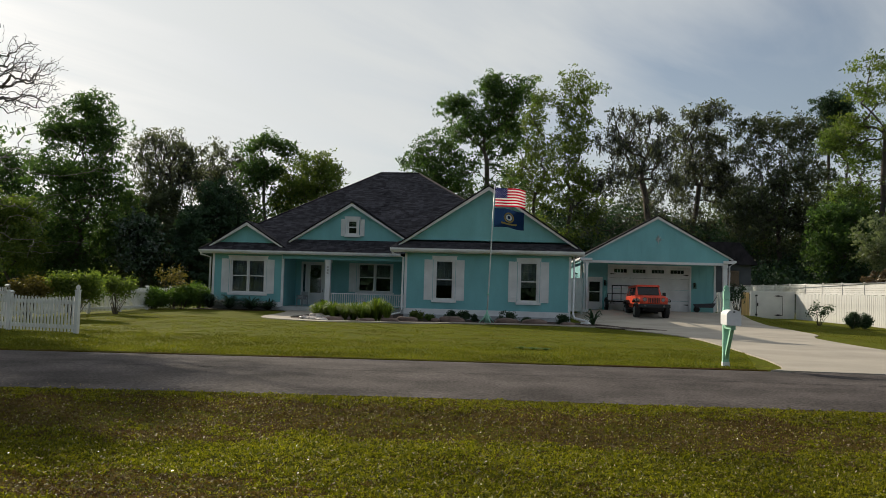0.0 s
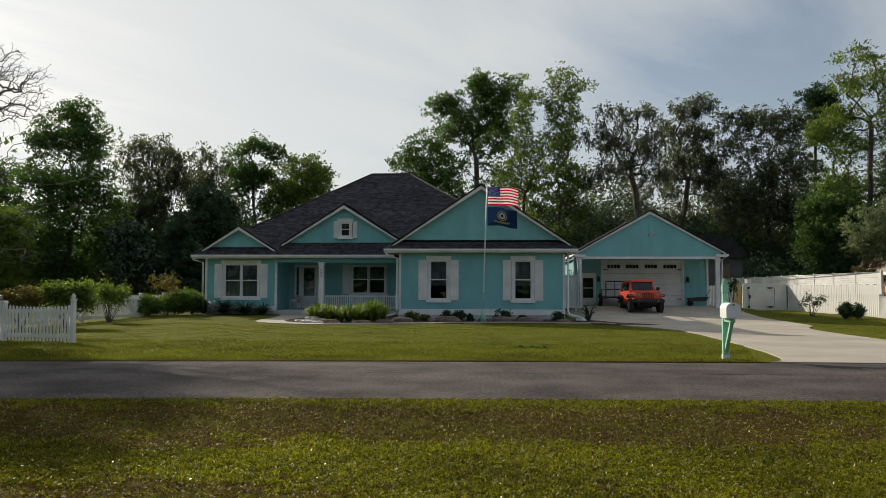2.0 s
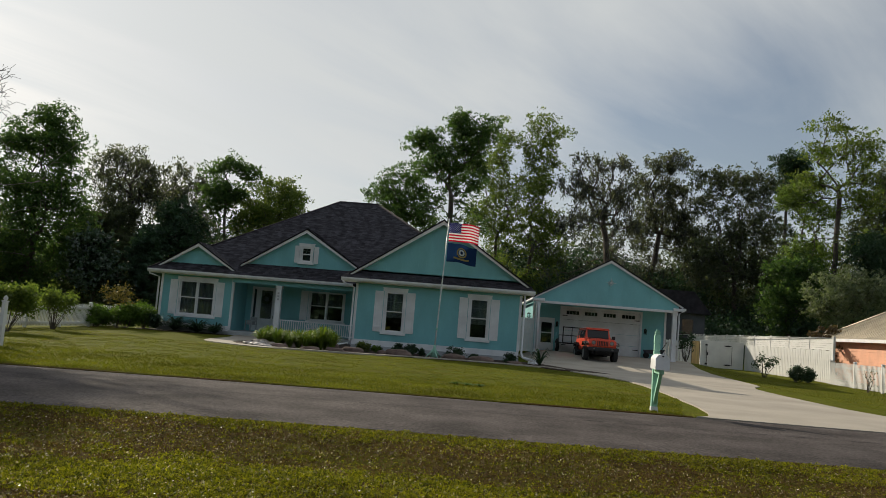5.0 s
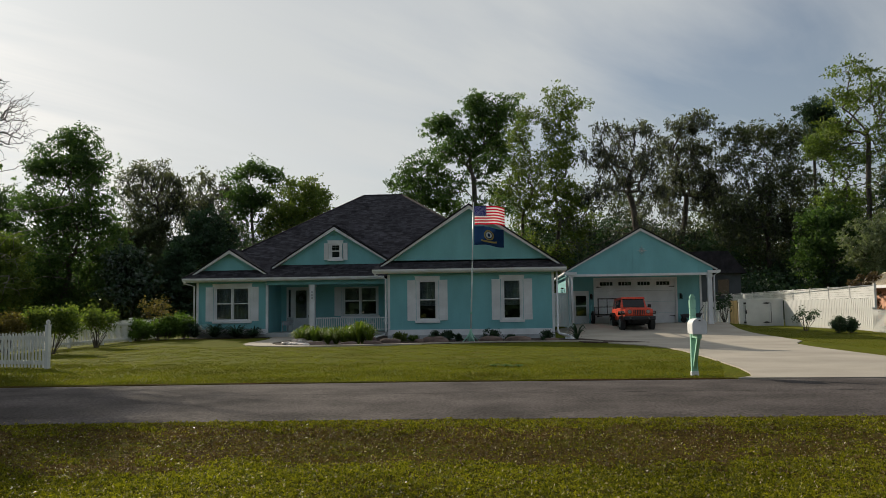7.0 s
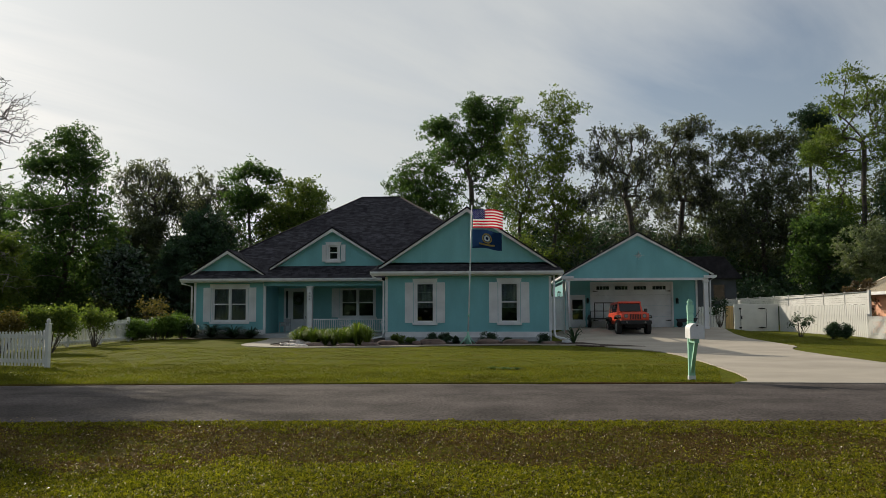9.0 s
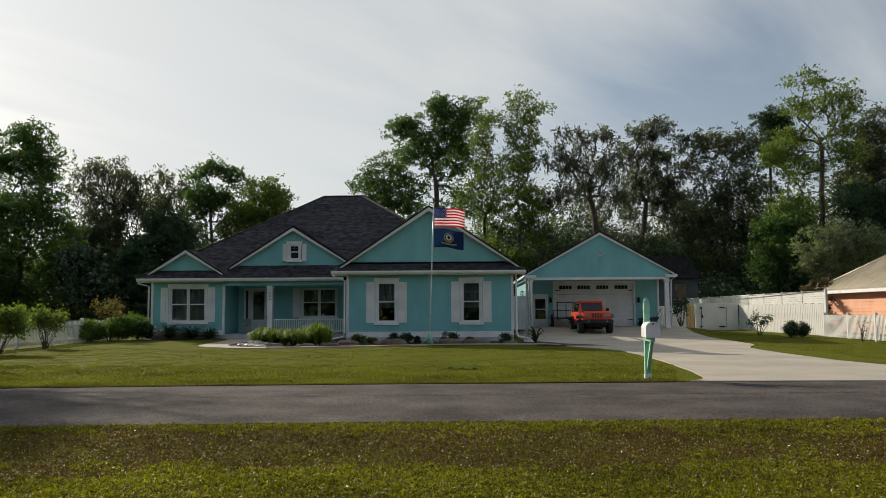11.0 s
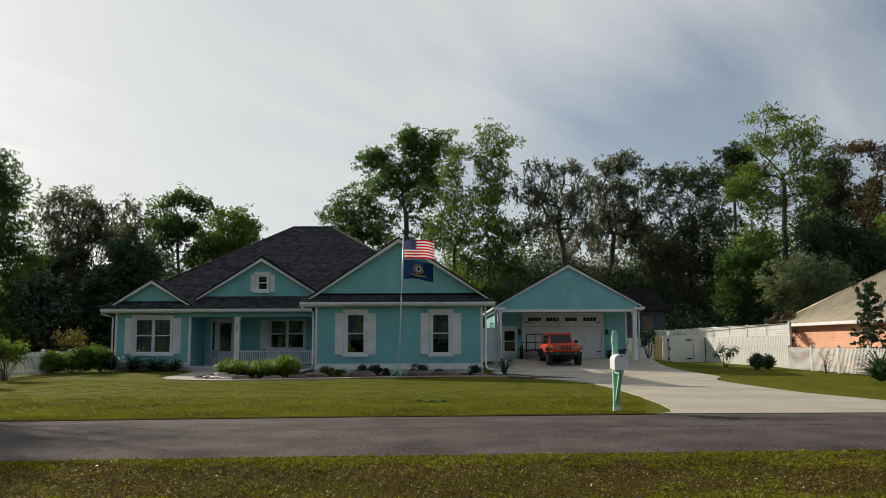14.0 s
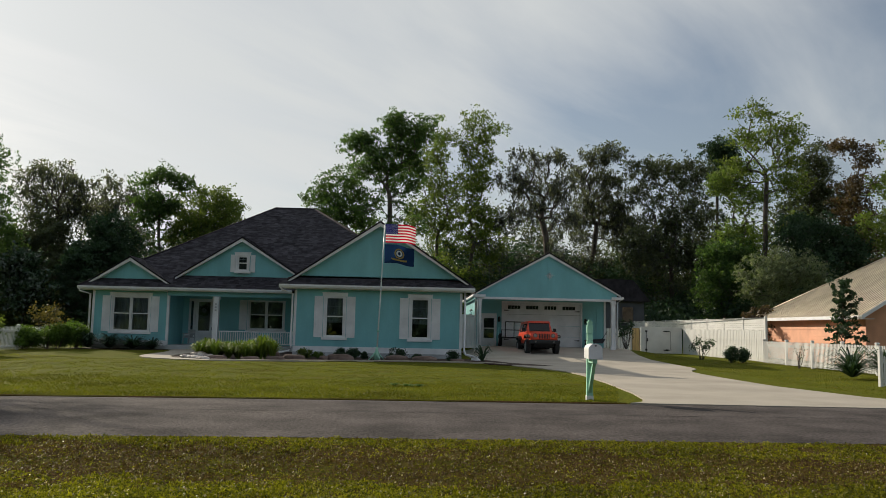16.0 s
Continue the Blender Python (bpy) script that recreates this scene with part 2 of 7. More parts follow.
L["gold"] = leafage("golden_leaves", (0.105, 0.085, 0.028), (0.175, 0.14, 0.045), 0.45)
L["hedge"] = leafage("hedge_leaves", (0.07, 0.13, 0.022), (0.13, 0.21, 0.04), 0.45)
L["grass"] = leafage("grass_blades", (0.122, 0.142, 0.017), (0.225, 0.205, 0.030), 0.4, 0.6, 0.15)
L["dry"] = leafage("dry_blades", (0.06, 0.036, 0.014), (0.18, 0.115, 0.05), 0.3, 0.6, 0.2)
L["litter"] = leafage("leaf_litter", (0.22, 0.15, 0.08), (0.48, 0.40, 0.28), 0.25, 0.4, 0.4)
L["lily"] = leafage("lily_leaves", (0.10, 0.17, 0.022), (0.22, 0.28, 0.045), 0.5)
L["verge"] = leafage("verge_blades", (0.045, 0.058, 0.005), (0.31, 0.285, 0.02), 0.42, 0.5, 0.18)


def lawn_material():
    m = bpy.data.materials.new("lawn_turf")
    m.use_nodes = True
    n, l = m.node_tree.nodes, m.node_tree.links
    b = n["Principled BSDF"]
    b.inputs["Roughness"].default_value = 0.9
    b.inputs["Specular IOR Level"].default_value = 0.03
    co = n.new("ShaderNodeTexCoord")

    def noise_at(scale, detail, rough=0.6, dim=(1, 1, 1)):
        mp, t = n.new("ShaderNodeMapping"), n.new("ShaderNodeTexNoise")
        mp.inputs["Scale"].default_value = dim
        t.inputs["Scale"].default_value, t.inputs["Detail"].default_value, t.inputs["Roughness"].default_value = scale, detail, rough
        l.new(co.outputs["Object"], mp.inputs[0]), l.new(mp.outputs[0], t.inputs["Vector"])
        return t.outputs["Fac"]

    def blend(fac, lo, hi, a, c):
        r, x = n.new("ShaderNodeMapRange"), n.new("ShaderNodeMix")
        x.data_type = "RGBA"
        r.inputs[1].default_value, r.inputs[2].default_value = lo, hi
        l.new(fac, r.inputs[0]), l.new(r.outputs[0], x.inputs[0])
        for k, v in ((6, a), (7, c)):
            if isinstance(v, tuple):
                x.inputs[k].default_value = (*v, 1)
            else:
                l.new(v, x.inputs[k])
        return x.outputs[2]

    green = blend(noise_at(0.35, 4), 0.3, 0.7, (0.155, 0.185, 0.018), (0.24, 0.23, 0.029))
    patchy = blend(noise_at(0.9, 6, 0.7, (0.5, 1.2, 1)), 0.50, 0.70, green, (0.20, 0.125, 0.035))
    grain = blend(noise_at(9, 4, 0.7), 0.36, 0.66, (0.07, 0.085, 0.008), patchy)
    fine = blend(noise_at(55, 3, 0.7), 0.3, 0.6, (0.06, 0.07, 0.008), grain)
    l.new(fine, b.inputs["Base Color"])
    bp = n.new("ShaderNodeBump")
    bp.inputs["Strength"].default_value, bp.inputs["Distance"].default_value = 0.7, 0.05
    l.new(noise_at(30, 4, 0.7), bp.inputs["Height"]), l.new(bp.outputs[0], b.inputs["Normal"])
    return m


M["lawn"] = lawn_material()


def verge_material():
    """Thin turf over dark earth, in bands and patches."""
    m = surface("verge_turf", (0.056, 0.056, 0.006), 0.95, 0.5, 1.4, 45, 0.9, dist=0.04, second=(0.072, 0.040, 0.016), stretch=(0.45, 1, 1), spec=0.03)
    return m


M["verge"] = verge_material()


# ---- building helpers ----
def part(name, bm, material, parent=None, label=""):
    """Links a bmesh as one mesh object, under a thing or a part if one is given."""
    me = bpy.data.meshes.new(name)
    bm.to_mesh(me)
    bm.free()
    for m in material if isinstance(material, (list, tuple)) else [material]:
        me.materials.append(m)
    ob = new(name, me)
    ob.parent = parent
    if label:
        tagged(ob, label)
    return ob


def part_data(name, verts, faces, material, parent=None, smooth=False):
    me = bpy.data.meshes.new(name)
    me.from_pydata(verts, [], faces)
    me.materials.append(material)
    if smooth:
        me.polygons.foreach_set("use_smooth", [True] * len(me.polygons))
    ob = new(name, me)
    ob.parent = parent
    return ob


def thing(name, label, category, group="", kind="", at=None):
    ob = new(name)
    ob.empty_display_size = 0.2
    if at is not None:
        ob.matrix_basis = at
    return tagged(ob, label, category, group, kind)


def box(bm, x0, x1, y0, y1, z0, z1, bevel=0.0):
    r = bmesh.ops.create_cube(bm, size=1.0, matrix=Matrix.LocRotScale(((x0 + x1) / 2, (y0 + y1) / 2, (z0 + z1) / 2), None, (abs(x1 - x0), abs(y1 - y0), abs(z1 - z0))))
    if bevel:
        edges = {e for v in r["verts"] for e in v.link_edges}
        bmesh.ops.bevel(bm, geom=list(edges), offset=bevel, segments=1, affect="EDGES")
    return bm


def boxes(*rows, bevel=0.0):
    bm = bmesh.new()
    for r in rows:
        box(bm, *r, bevel=bevel)
    return bm


def prism(points, a, b, axis="y", bm=None):
    """A flat outline, drawn out from a to b along an axis. Points are (x, z) for y, (y, z) for x, (x, y) for z."""
    bm = bm or bmesh.new()
    put = {"y": lambda p, d: (p[0], d, p[1]), "x": lambda p, d: (d, p[0], p[1]), "z": lambda p, d: (p[0], p[1], d)}[axis]
    lo, hi = [bm.verts.new(put(p, a)) for p in points], [bm.verts.new(put(p, b)) for p in points]
    k = len(points)
    faces = [bm.faces.new(lo), bm.faces.new(hi[::-1])]
    for i in range(k):
        faces.append(bm.faces.new((lo[i], hi[i], hi[(i + 1) % k], lo[(i + 1) % k])))
    bmesh.ops.recalc_face_normals(bm, faces=faces)
    return bm


def slab(a, b, c, d, thick, bm=None):
    """A thick sheet over four corners, that goes down from them."""
    bm = bm or bmesh.new()
    top = [Vector(p) for p in (a, b, c, d)]
    nrm = (top[1] - top[0]).cross(top[3] - top[0]).normalized()
    if nrm.z < 0:
        nrm = -nrm
    hi, lo = [bm.verts.new(p) for p in top], [bm.verts.new(p - nrm * thick) for p in top]
    faces = [bm.faces.new(hi), bm.faces.new(lo[::-1])]
    for i in range(4):
        faces.append(bm.faces.new((hi[i], lo[i], lo[(i + 1) % 4], hi[(i + 1) % 4])))
    bmesh.ops.recalc_face_normals(bm, faces=faces)
    return bm


def tube(path, radii, sides=8, bm=None, caps=True):
    """A round bar along a path of points, with a radius at each."""
    bm = bm or bmesh.new()
    rings, path = [], [Vector(p) for p in path]
    radii = radii if isinstance(radii, (list, tuple)) else [radii] * len(path)
    for i, p in enumerate(path):
        way = (path[min(i + 1, len(path) - 1)] - path[max(i - 1, 0)]).normalized()
        side = way.cross(Vector((0, 0, 1)) if abs(way.z) < 0.9 else Vector((1, 0, 0))).normalized()
        up = side.cross(way)
        rings.append([bm.verts.new(p + radii[i] * (math.cos(k * math.tau / sides) * side + math.sin(k * math.tau / sides) * up)) for k in range(sides)])
    for a, b in zip(rings, rings[1:]):
        for k in range(sides):
            bm.faces.new((a[k], a[(k + 1) % sides], b[(k + 1) % sides], b[k])).smooth = True
    if caps:
        bm.faces.new(rings[0][::-1])
        bm.faces.new(rings[-1])
    return bm


def wall_with_holes(x0, x1, z0, z1, y0, y1, holes):
    """A wall along x with openings (xa, xb, za, zb) that go through it."""
    bm = bmesh.new()
    xs = sorted({x0, x1, *(h[0] for h in holes), *(h[1] for h in holes)})
    for a, b in zip(xs, xs[1:]):
        mid = (a + b) / 2
        z = z0
        for h in sorted((h for h in holes if h[0] < mid < h[1]), key=lambda h: h[2]):
            if h[2] > z:
                box(bm, a, b, y0, y1, z, h[2])
            z = h[3]
        if z1 > z:
            box(bm, a, b, y0, y1, z, z1)
    bmesh.ops.remove_doubles(bm, verts=bm.verts, dist=1e-5)
    return bm


def ground_height(x, y):
    """The lie of the land: a shallow swale before the road, level at the road, rising towards the houses."""
    def ease(v, a, b):
        t = min(1.0, max(0.0, (v - a) / (b - a)))
        return t * t * (3 - 2 * t)
    east = ease(x, 2.6, 4.5) * (1 - ease(x, 12.5, 17))
    rise = min(1.0, max(0.0, (y - 33) / 14.2)) ** 2.2
    swale = ease(y - 0.053 * x, 11.2, 8.9) * 0.13 - ease(y - 0.053 * x, 7.6, 4.5) * 0.1
    return rise * (0.14 + 0.43 * east) - swale + 0.02 * noise.noise((x * 0.15, y * 0.15, 3.0)) * ease(abs(y - 14.5), 3.2, 6)


def road_bend(x):
    """How far the road swings towards the camera's side, west of the house."""
    return 0.032 * max(0.0, -3.0 - x) ** 1.2 if x > -60 else 4.1


def strip(name, rows, offset, material, thick=0.06, cols=10, parent=None):
    """A sheet that follows the land: rows of (y, west edge, east edge), with a turned-down rim."""
    fine = []
    for (ya, wa, ea), (yb, wb, eb) in zip(rows, rows[1:]):
        k = max(1, int(abs(yb - ya) / 0.5))
        fine += [(ya + (yb - ya) * i / k, wa + (wb - wa) * i / k, ea + (eb - ea) * i / k) for i in range(k)]
    fine.append(rows[-1])
    bm, grid = bmesh.new(), []
    for y, w, e in fine:
        grid.append([bm.verts.new((w + (e - w) * c / cols, y, ground_height(w + (e - w) * c / cols, y) + offset)) for c in range(cols + 1)])
    for a, b in zip(grid, grid[1:]):
        for c in range(cols):
            bm.faces.new((a[c], a[c + 1], b[c + 1], b[c]))
    rim = [v for v in grid[0]] + [g[-1] for g in grid[1:]] + [v for v in grid[-1][-2::-1]] + [g[0] for g in grid[-2:0:-1]]
    low = [bm.verts.new((v.co.x, v.co.y, v.co.z - thick)) for v in rim]
    for i in range(len(rim)):
        j = (i + 1) % len(rim)
        bm.faces.new((rim[i], low[i], low[j], rim[j]))
    return part(name, bm, material, parent)


# ---- the ground ----
def make_ground():
    xs = [-1500, -600, -250, -120, -70] + [-45 + i * 1.5 for i in range(61)] + [70, 120, 250, 600, 1500]
    ys = [-900, -300, -100, -40, -15] + [-6 + i * 1.0 for i in range(76)] + [85, 120, 250, 600, 1600]
    bm = bmesh.new()
    grid = [[bm.verts.new((x, y, ground_height(x, y) - (0.3 if y < 10 else 0.0))) for x in xs] for y in ys]
    for a, b in zip(grid, grid[1:]):
        for c in range(len(xs) - 1):
            bm.faces.new((a[c], a[c + 1], b[c + 1], b[c])).smooth = True
    return tagged(part("ground", bm, M["lawn"]), "mown green lawn with brown dry patches", "ground", kind="structure")


make_ground()


def make_road():
    bm, rows = bmesh.new(), []
    xs = [-700, -300, -120, -60] + [-40 + 2 * i for i in range(41)] + [60, 120, 300, 700]
    for x in xs:
        near, far = 11.57 + 0.0527 * x - road_bend(x), 17.52 + 0.0525 * x - road_bend(x)
        wob = 0.05 * noise.noise((x * 0.7, 0, 0))
        rows.append([bm.verts.new((x, near + wob + (far - near) * k / 8, 0.012 + 0.05 * (1 - (k / 4 - 1) ** 2))) for k in range(9)])
    for a, b in zip(rows, rows[1:]):
        for k in range(8):
            bm.faces.new((a[k], b[k], b[k + 1], a[k + 1])).smooth = True
    return tagged(part("road", bm, M["asphalt"]), "worn grey asphalt residential road", "road", kind="structure")


road = make_road()


def paving_joint(parent):
    """The ragged dark joint between the two paving passes, broken in places."""
    bm, prev = bmesh.new(), None
    for i in range(400):
        x = -30 + i * 0.15
        y = 14.66 + 0.0526 * x - road_bend(x) + 0.035 * noise.noise((x * 1.3, 5, 0))
        w = 0.016 + 0.02 * noise.noise((x * 2.6, 8, 1))
        pair = [bm.verts.new((x, y - w, 0.0665)), bm.verts.new((x, y + w, 0.0665))] if w > 0.004 else None
        if prev and pair:
            bm.faces.new((prev[0], pair[0], pair[1], prev[1]))
        prev = pair
    return part("joint", bm, M["shingle_base"], parent, "dark ragged joint in the asphalt")


paving_joint(road)


def make_verge():
    """The strip of thin turf between the camera's side and the road."""
    bm, rows = bmesh.new(), []
    for i in range(41):
        x = -40 + 2 * i
        far = 11.56 + 0.0527 * x - road_bend(x)
        ys = [-12.0, -6.0, -2.0] + [1.0 + (far - 1.0) * k / 30 for k in range(31)]
        rows.append([bm.verts.new((x, y, ground_height(x, y) + 0.005)) for y in ys])
    for a, b in zip(rows, rows[1:]):
        for k in range(33):
            bm.faces.new((a[k], b[k], b[k + 1], a[k + 1])).smooth = True
    return tagged(part("ground_verge", bm, M["verge"]), "patchy verge of thin turf and bare brown earth", "ground", kind="structure")


make_verge()


def lawn_lip():
    """The cut edge of the lawn above the road, with ragged grass roots."""
    bm, prev = bmesh.new(), None
    for i in range(180):
        x = -40 + i * 0.25
        y = 17.50 + 0.0525 * x - road_bend(x) + 0.03 * noise.noise((x * 2.1, 0, 0))
        ring = [bm.verts.new((x, y + dy, z + 0.008 * noise.noise((x * 6, k, 0)))) for k, (dy, z) in enumerate(((-0.03, 0.005), (-0.02, 0.03), (0.03, 0.045), (0.16, 0.0)))]
        if prev:
            for a in range(3):
                bm.faces.new((prev[a], ring[a], ring[a + 1], prev[a + 1]))
        prev = ring
    return tagged(part("ground_edge", bm, M["verge"]), "raised ragged edge of the lawn at the road", "ground", kind="structure")


lawn_lip()
drive = strip("driveway", [(17.86, 4.85, 14.6), (18.3, 5.25, 13.9), (19.2, 5.5, 12.9), (21, 5.75, 12.0), (25, 6.0, 11.35), (29, 6.05, 11.25), (31.5, 5.85, 11.35), (33.2, 5.35, 11.55), (34.6, 4.75, 12.0),
                             (35.6, 4.3, 12.55), (36.6, 4.05, 12.75), (38.4, 3.7, 12.65), (41.5, 2.9, 12.25), (44, 2.75, 12.3), (47, 2.7, 12.6), (50.1, 2.7, 13.0)], 0.035, M["concrete"], cols=14)
tagged(drive, "pale concrete driveway running to the garage", "driveway", kind="structure")
walk_strip = strip("pavement_garden_path", [(34.5, -9.4, -8.6), (34.9, -10.6, -7.6), (35.5, -11.6, -9.9), (36.3, -12.3, -10.9), (37.4, -12.8, -11.4), (38.8, -13.0, -11.6), (40.5, -13.0, -11.5), (42.5, -13.1, -11.4), (45.3, -13.6, -11.2)], 0.035, M["concrete"], cols=4)
tagged(walk_strip, "curved pale concrete garden path to the porch", "path", kind="structure")


def bed_edge():
    """The thin concrete kerb along the flower bed."""
    path = [(-8.9, 34.75), (-7.5, 34.95), (-5.3, 35.5), (-3, 36.9), (-1, 37.35), (2.3, 37.5), (3.4, 37.2), (4.25, 36.0)]
    bm, prev = bmesh.new(), None
    for i in range(len(path) - 1):
        for k in range(6):
            t = k / 6
            x, y = (path[i][j] + (path[i + 1][j] - path[i][j]) * t for j in (0, 1))
            z = ground_height(x, y)
            ring = [bm.verts.new((x, y + dy, z + dz)) for dy, dz in ((-0.09, -0.03), (-0.08, 0.06), (0.08, 0.07), (0.09, -0.03))]
            if prev:
                for a in range(3):
                    bm.faces.new((prev[a], prev[a + 1], ring[a + 1], ring[a]))
            prev = ring
    return tagged(part("kerb", bm, M["concrete"]), "low concrete kerb along the flower bed", "kerb", kind="structure")


bed_edge()
tagged(strip("flower_bed", [(34.9, -8.9, -7.7), (35.4, -9.6, -5.6), (36.2, -10.6, -4.0), (37.0, -11.1, -2.5), (37.45, -11.3, 2.3), (38.5, -11.5, 3.6), (39.6, -11.5, 3.3), (41.05, -11.4, 2.75), (41.4, -11.4, -6.4), (44.9, -11.2, -6.4)], 0.02, M["mulch"], cols=24),
       "dark mulch flower bed before the house", "flower bed", kind="structure")
tagged(strip("flower_bed", [(43.5, -18.2, -16.6), (43.8, -18.8, -14.8), (44.3, -18.9, -13.9), (45.15, -18.9, -13.75)], 0.012, M["mulch"], cols=8), "dark mulch bed under the bedroom window", "flower bed", kind="structure")
tagged(strip("flower_bed", [(35.7, 4.0, 6.1), (36.4, 3.3, 5.6), (37.4, 3.1, 4.3), (39.5, 2.6, 3.4)], 0.045, M["mulch"], cols=8), "dark mulch patch beside the driveway", "flower bed", kind="structure")


# ---- the house ----
def shingles(corners, name, parent, width=0.3, course=0.135, seed=1):
    """Courses of overlapping tabs on a roof plane; corners in order, the first two along the eave."""
    rng = np.random.default_rng(seed)
    c = [Vector(p) for p in corners]
    u = (c[1] - c[0]).normalized()
    n = (c[1] - c[0]).cross(c[-1] - c[0]).normalized()
    n = n if n.z > 0 else -n
    v = n.cross(u)
    if v.dot(c[-1] - c[0]) < 0:
        v = -v
    flat = [((p - c[0]).dot(u), (p - c[0]).dot(v)) for p in c]

    def span(h):
        xs = []
        for (ax, ay), (bx, by) in zip(flat, flat[1:] + flat[:1]):
            if (ay <= h < by) or (by <= h < ay):
                xs.append(ax + (bx - ax) * (h - ay) / (by - ay))
        return (min(xs), max(xs)) if len(xs) >= 2 else None

    top, verts, faces, h, row = max(p[1] for p in flat), [], [], 0.0, 0
    while h < top - 0.02:
        s = span(h + course * 0.5)
        if s:
            x = s[0] - (0.16 if row % 2 else 0)
            while x < s[1]:
                w = width * rng.uniform(0.7, 1.2)
                a, b = max(x, s[0]), min(x + w - 0.008, s[1])
                if b - a > 0.03:
                    lift, k = rng.uniform(0.012, 0.026), len(verts)
                    for px, py, pz in ((a, h - 0.01, lift), (b, h - 0.01, lift), (b, h + course, 0.006), (a, h + course, 0.006), (a, h - 0.01, 0.0), (b, h - 0.01, 0.0)):
                        verts.append(c[0] + u * px + v * py + n * pz)
                    faces += [(k, k + 1, k + 2, k + 3), (k + 4, k + 5, k + 1, k)]
                x += w
        h, row = h + course, row + 1
    ob = part_data(name, verts, faces, M["shingle_tabs"], parent)
    return tagged(ob, kind="stuff")


def island_surface(name, colors, rough):
    m = surface(name, colors[0], rough, 0.25, 3, 45, 0.4, spec=0.2)
    n, l = m.node_tree.nodes, m.node_tree.links
    b = n["Principled BSDF"]
    src = b.inputs["Base Color"].links[0].from_socket
    geo, r, x = n.new("ShaderNodeNewGeometry"), n.new("ShaderNodeMapRange"), n.new("ShaderNodeMix")
    x.data_type, x.blend_type = "RGBA", "MULTIPLY"
    x.inputs[0].default_value = 1.0
    r.inputs[3].default_value, r.inputs[4].default_value = colors[1], colors[2]
    l.new(geo.outputs["Random Per Island"], r.inputs[0]), l.new(r.outputs[0], x.inputs[7]), l.new(src, x.inputs[6]), l.new(x.outputs[2], b.inputs["Base Color"])
    return m


M["shingle_tabs"] = island_surface("shingle_tabs", ((0.052, 0.049, 0.058), 0.55, 1.45), 0.92)

house = thing("house", "teal single-storey house with white trim and dark shingle hip roof", "house")
FLOOR = 0.30


def battens(parent, x0, x1, z0, top, y, holes=(), step=0.41):
    """Narrow upright battens on a wall that faces the road; top(x) gives the height that each reaches."""
    k = 0
    x = x0 + step / 2
    while x < x1:
        if top(x) - z0 > 0.15 and not any(h[0] - 0.03 < x < h[1] + 0.03 for h in holes):
            part("batten", boxes((x - 0.022, x + 0.022, y - 0.013, y, z0, top(x))), M["teal"], parent)
        elif top(x) - z0 > 0.15:
            h = [q for q in holes if q[0] - 0.03 < x < q[1] + 0.03][0]
            for a, b in ((z0, h[2]), (h[3], top(x))):
                if b - a > 0.1:
                    part("batten", boxes((x - 0.022, x + 0.022, y - 0.013, y, a, b)), M["teal"], parent)
        x += step
        k += 1


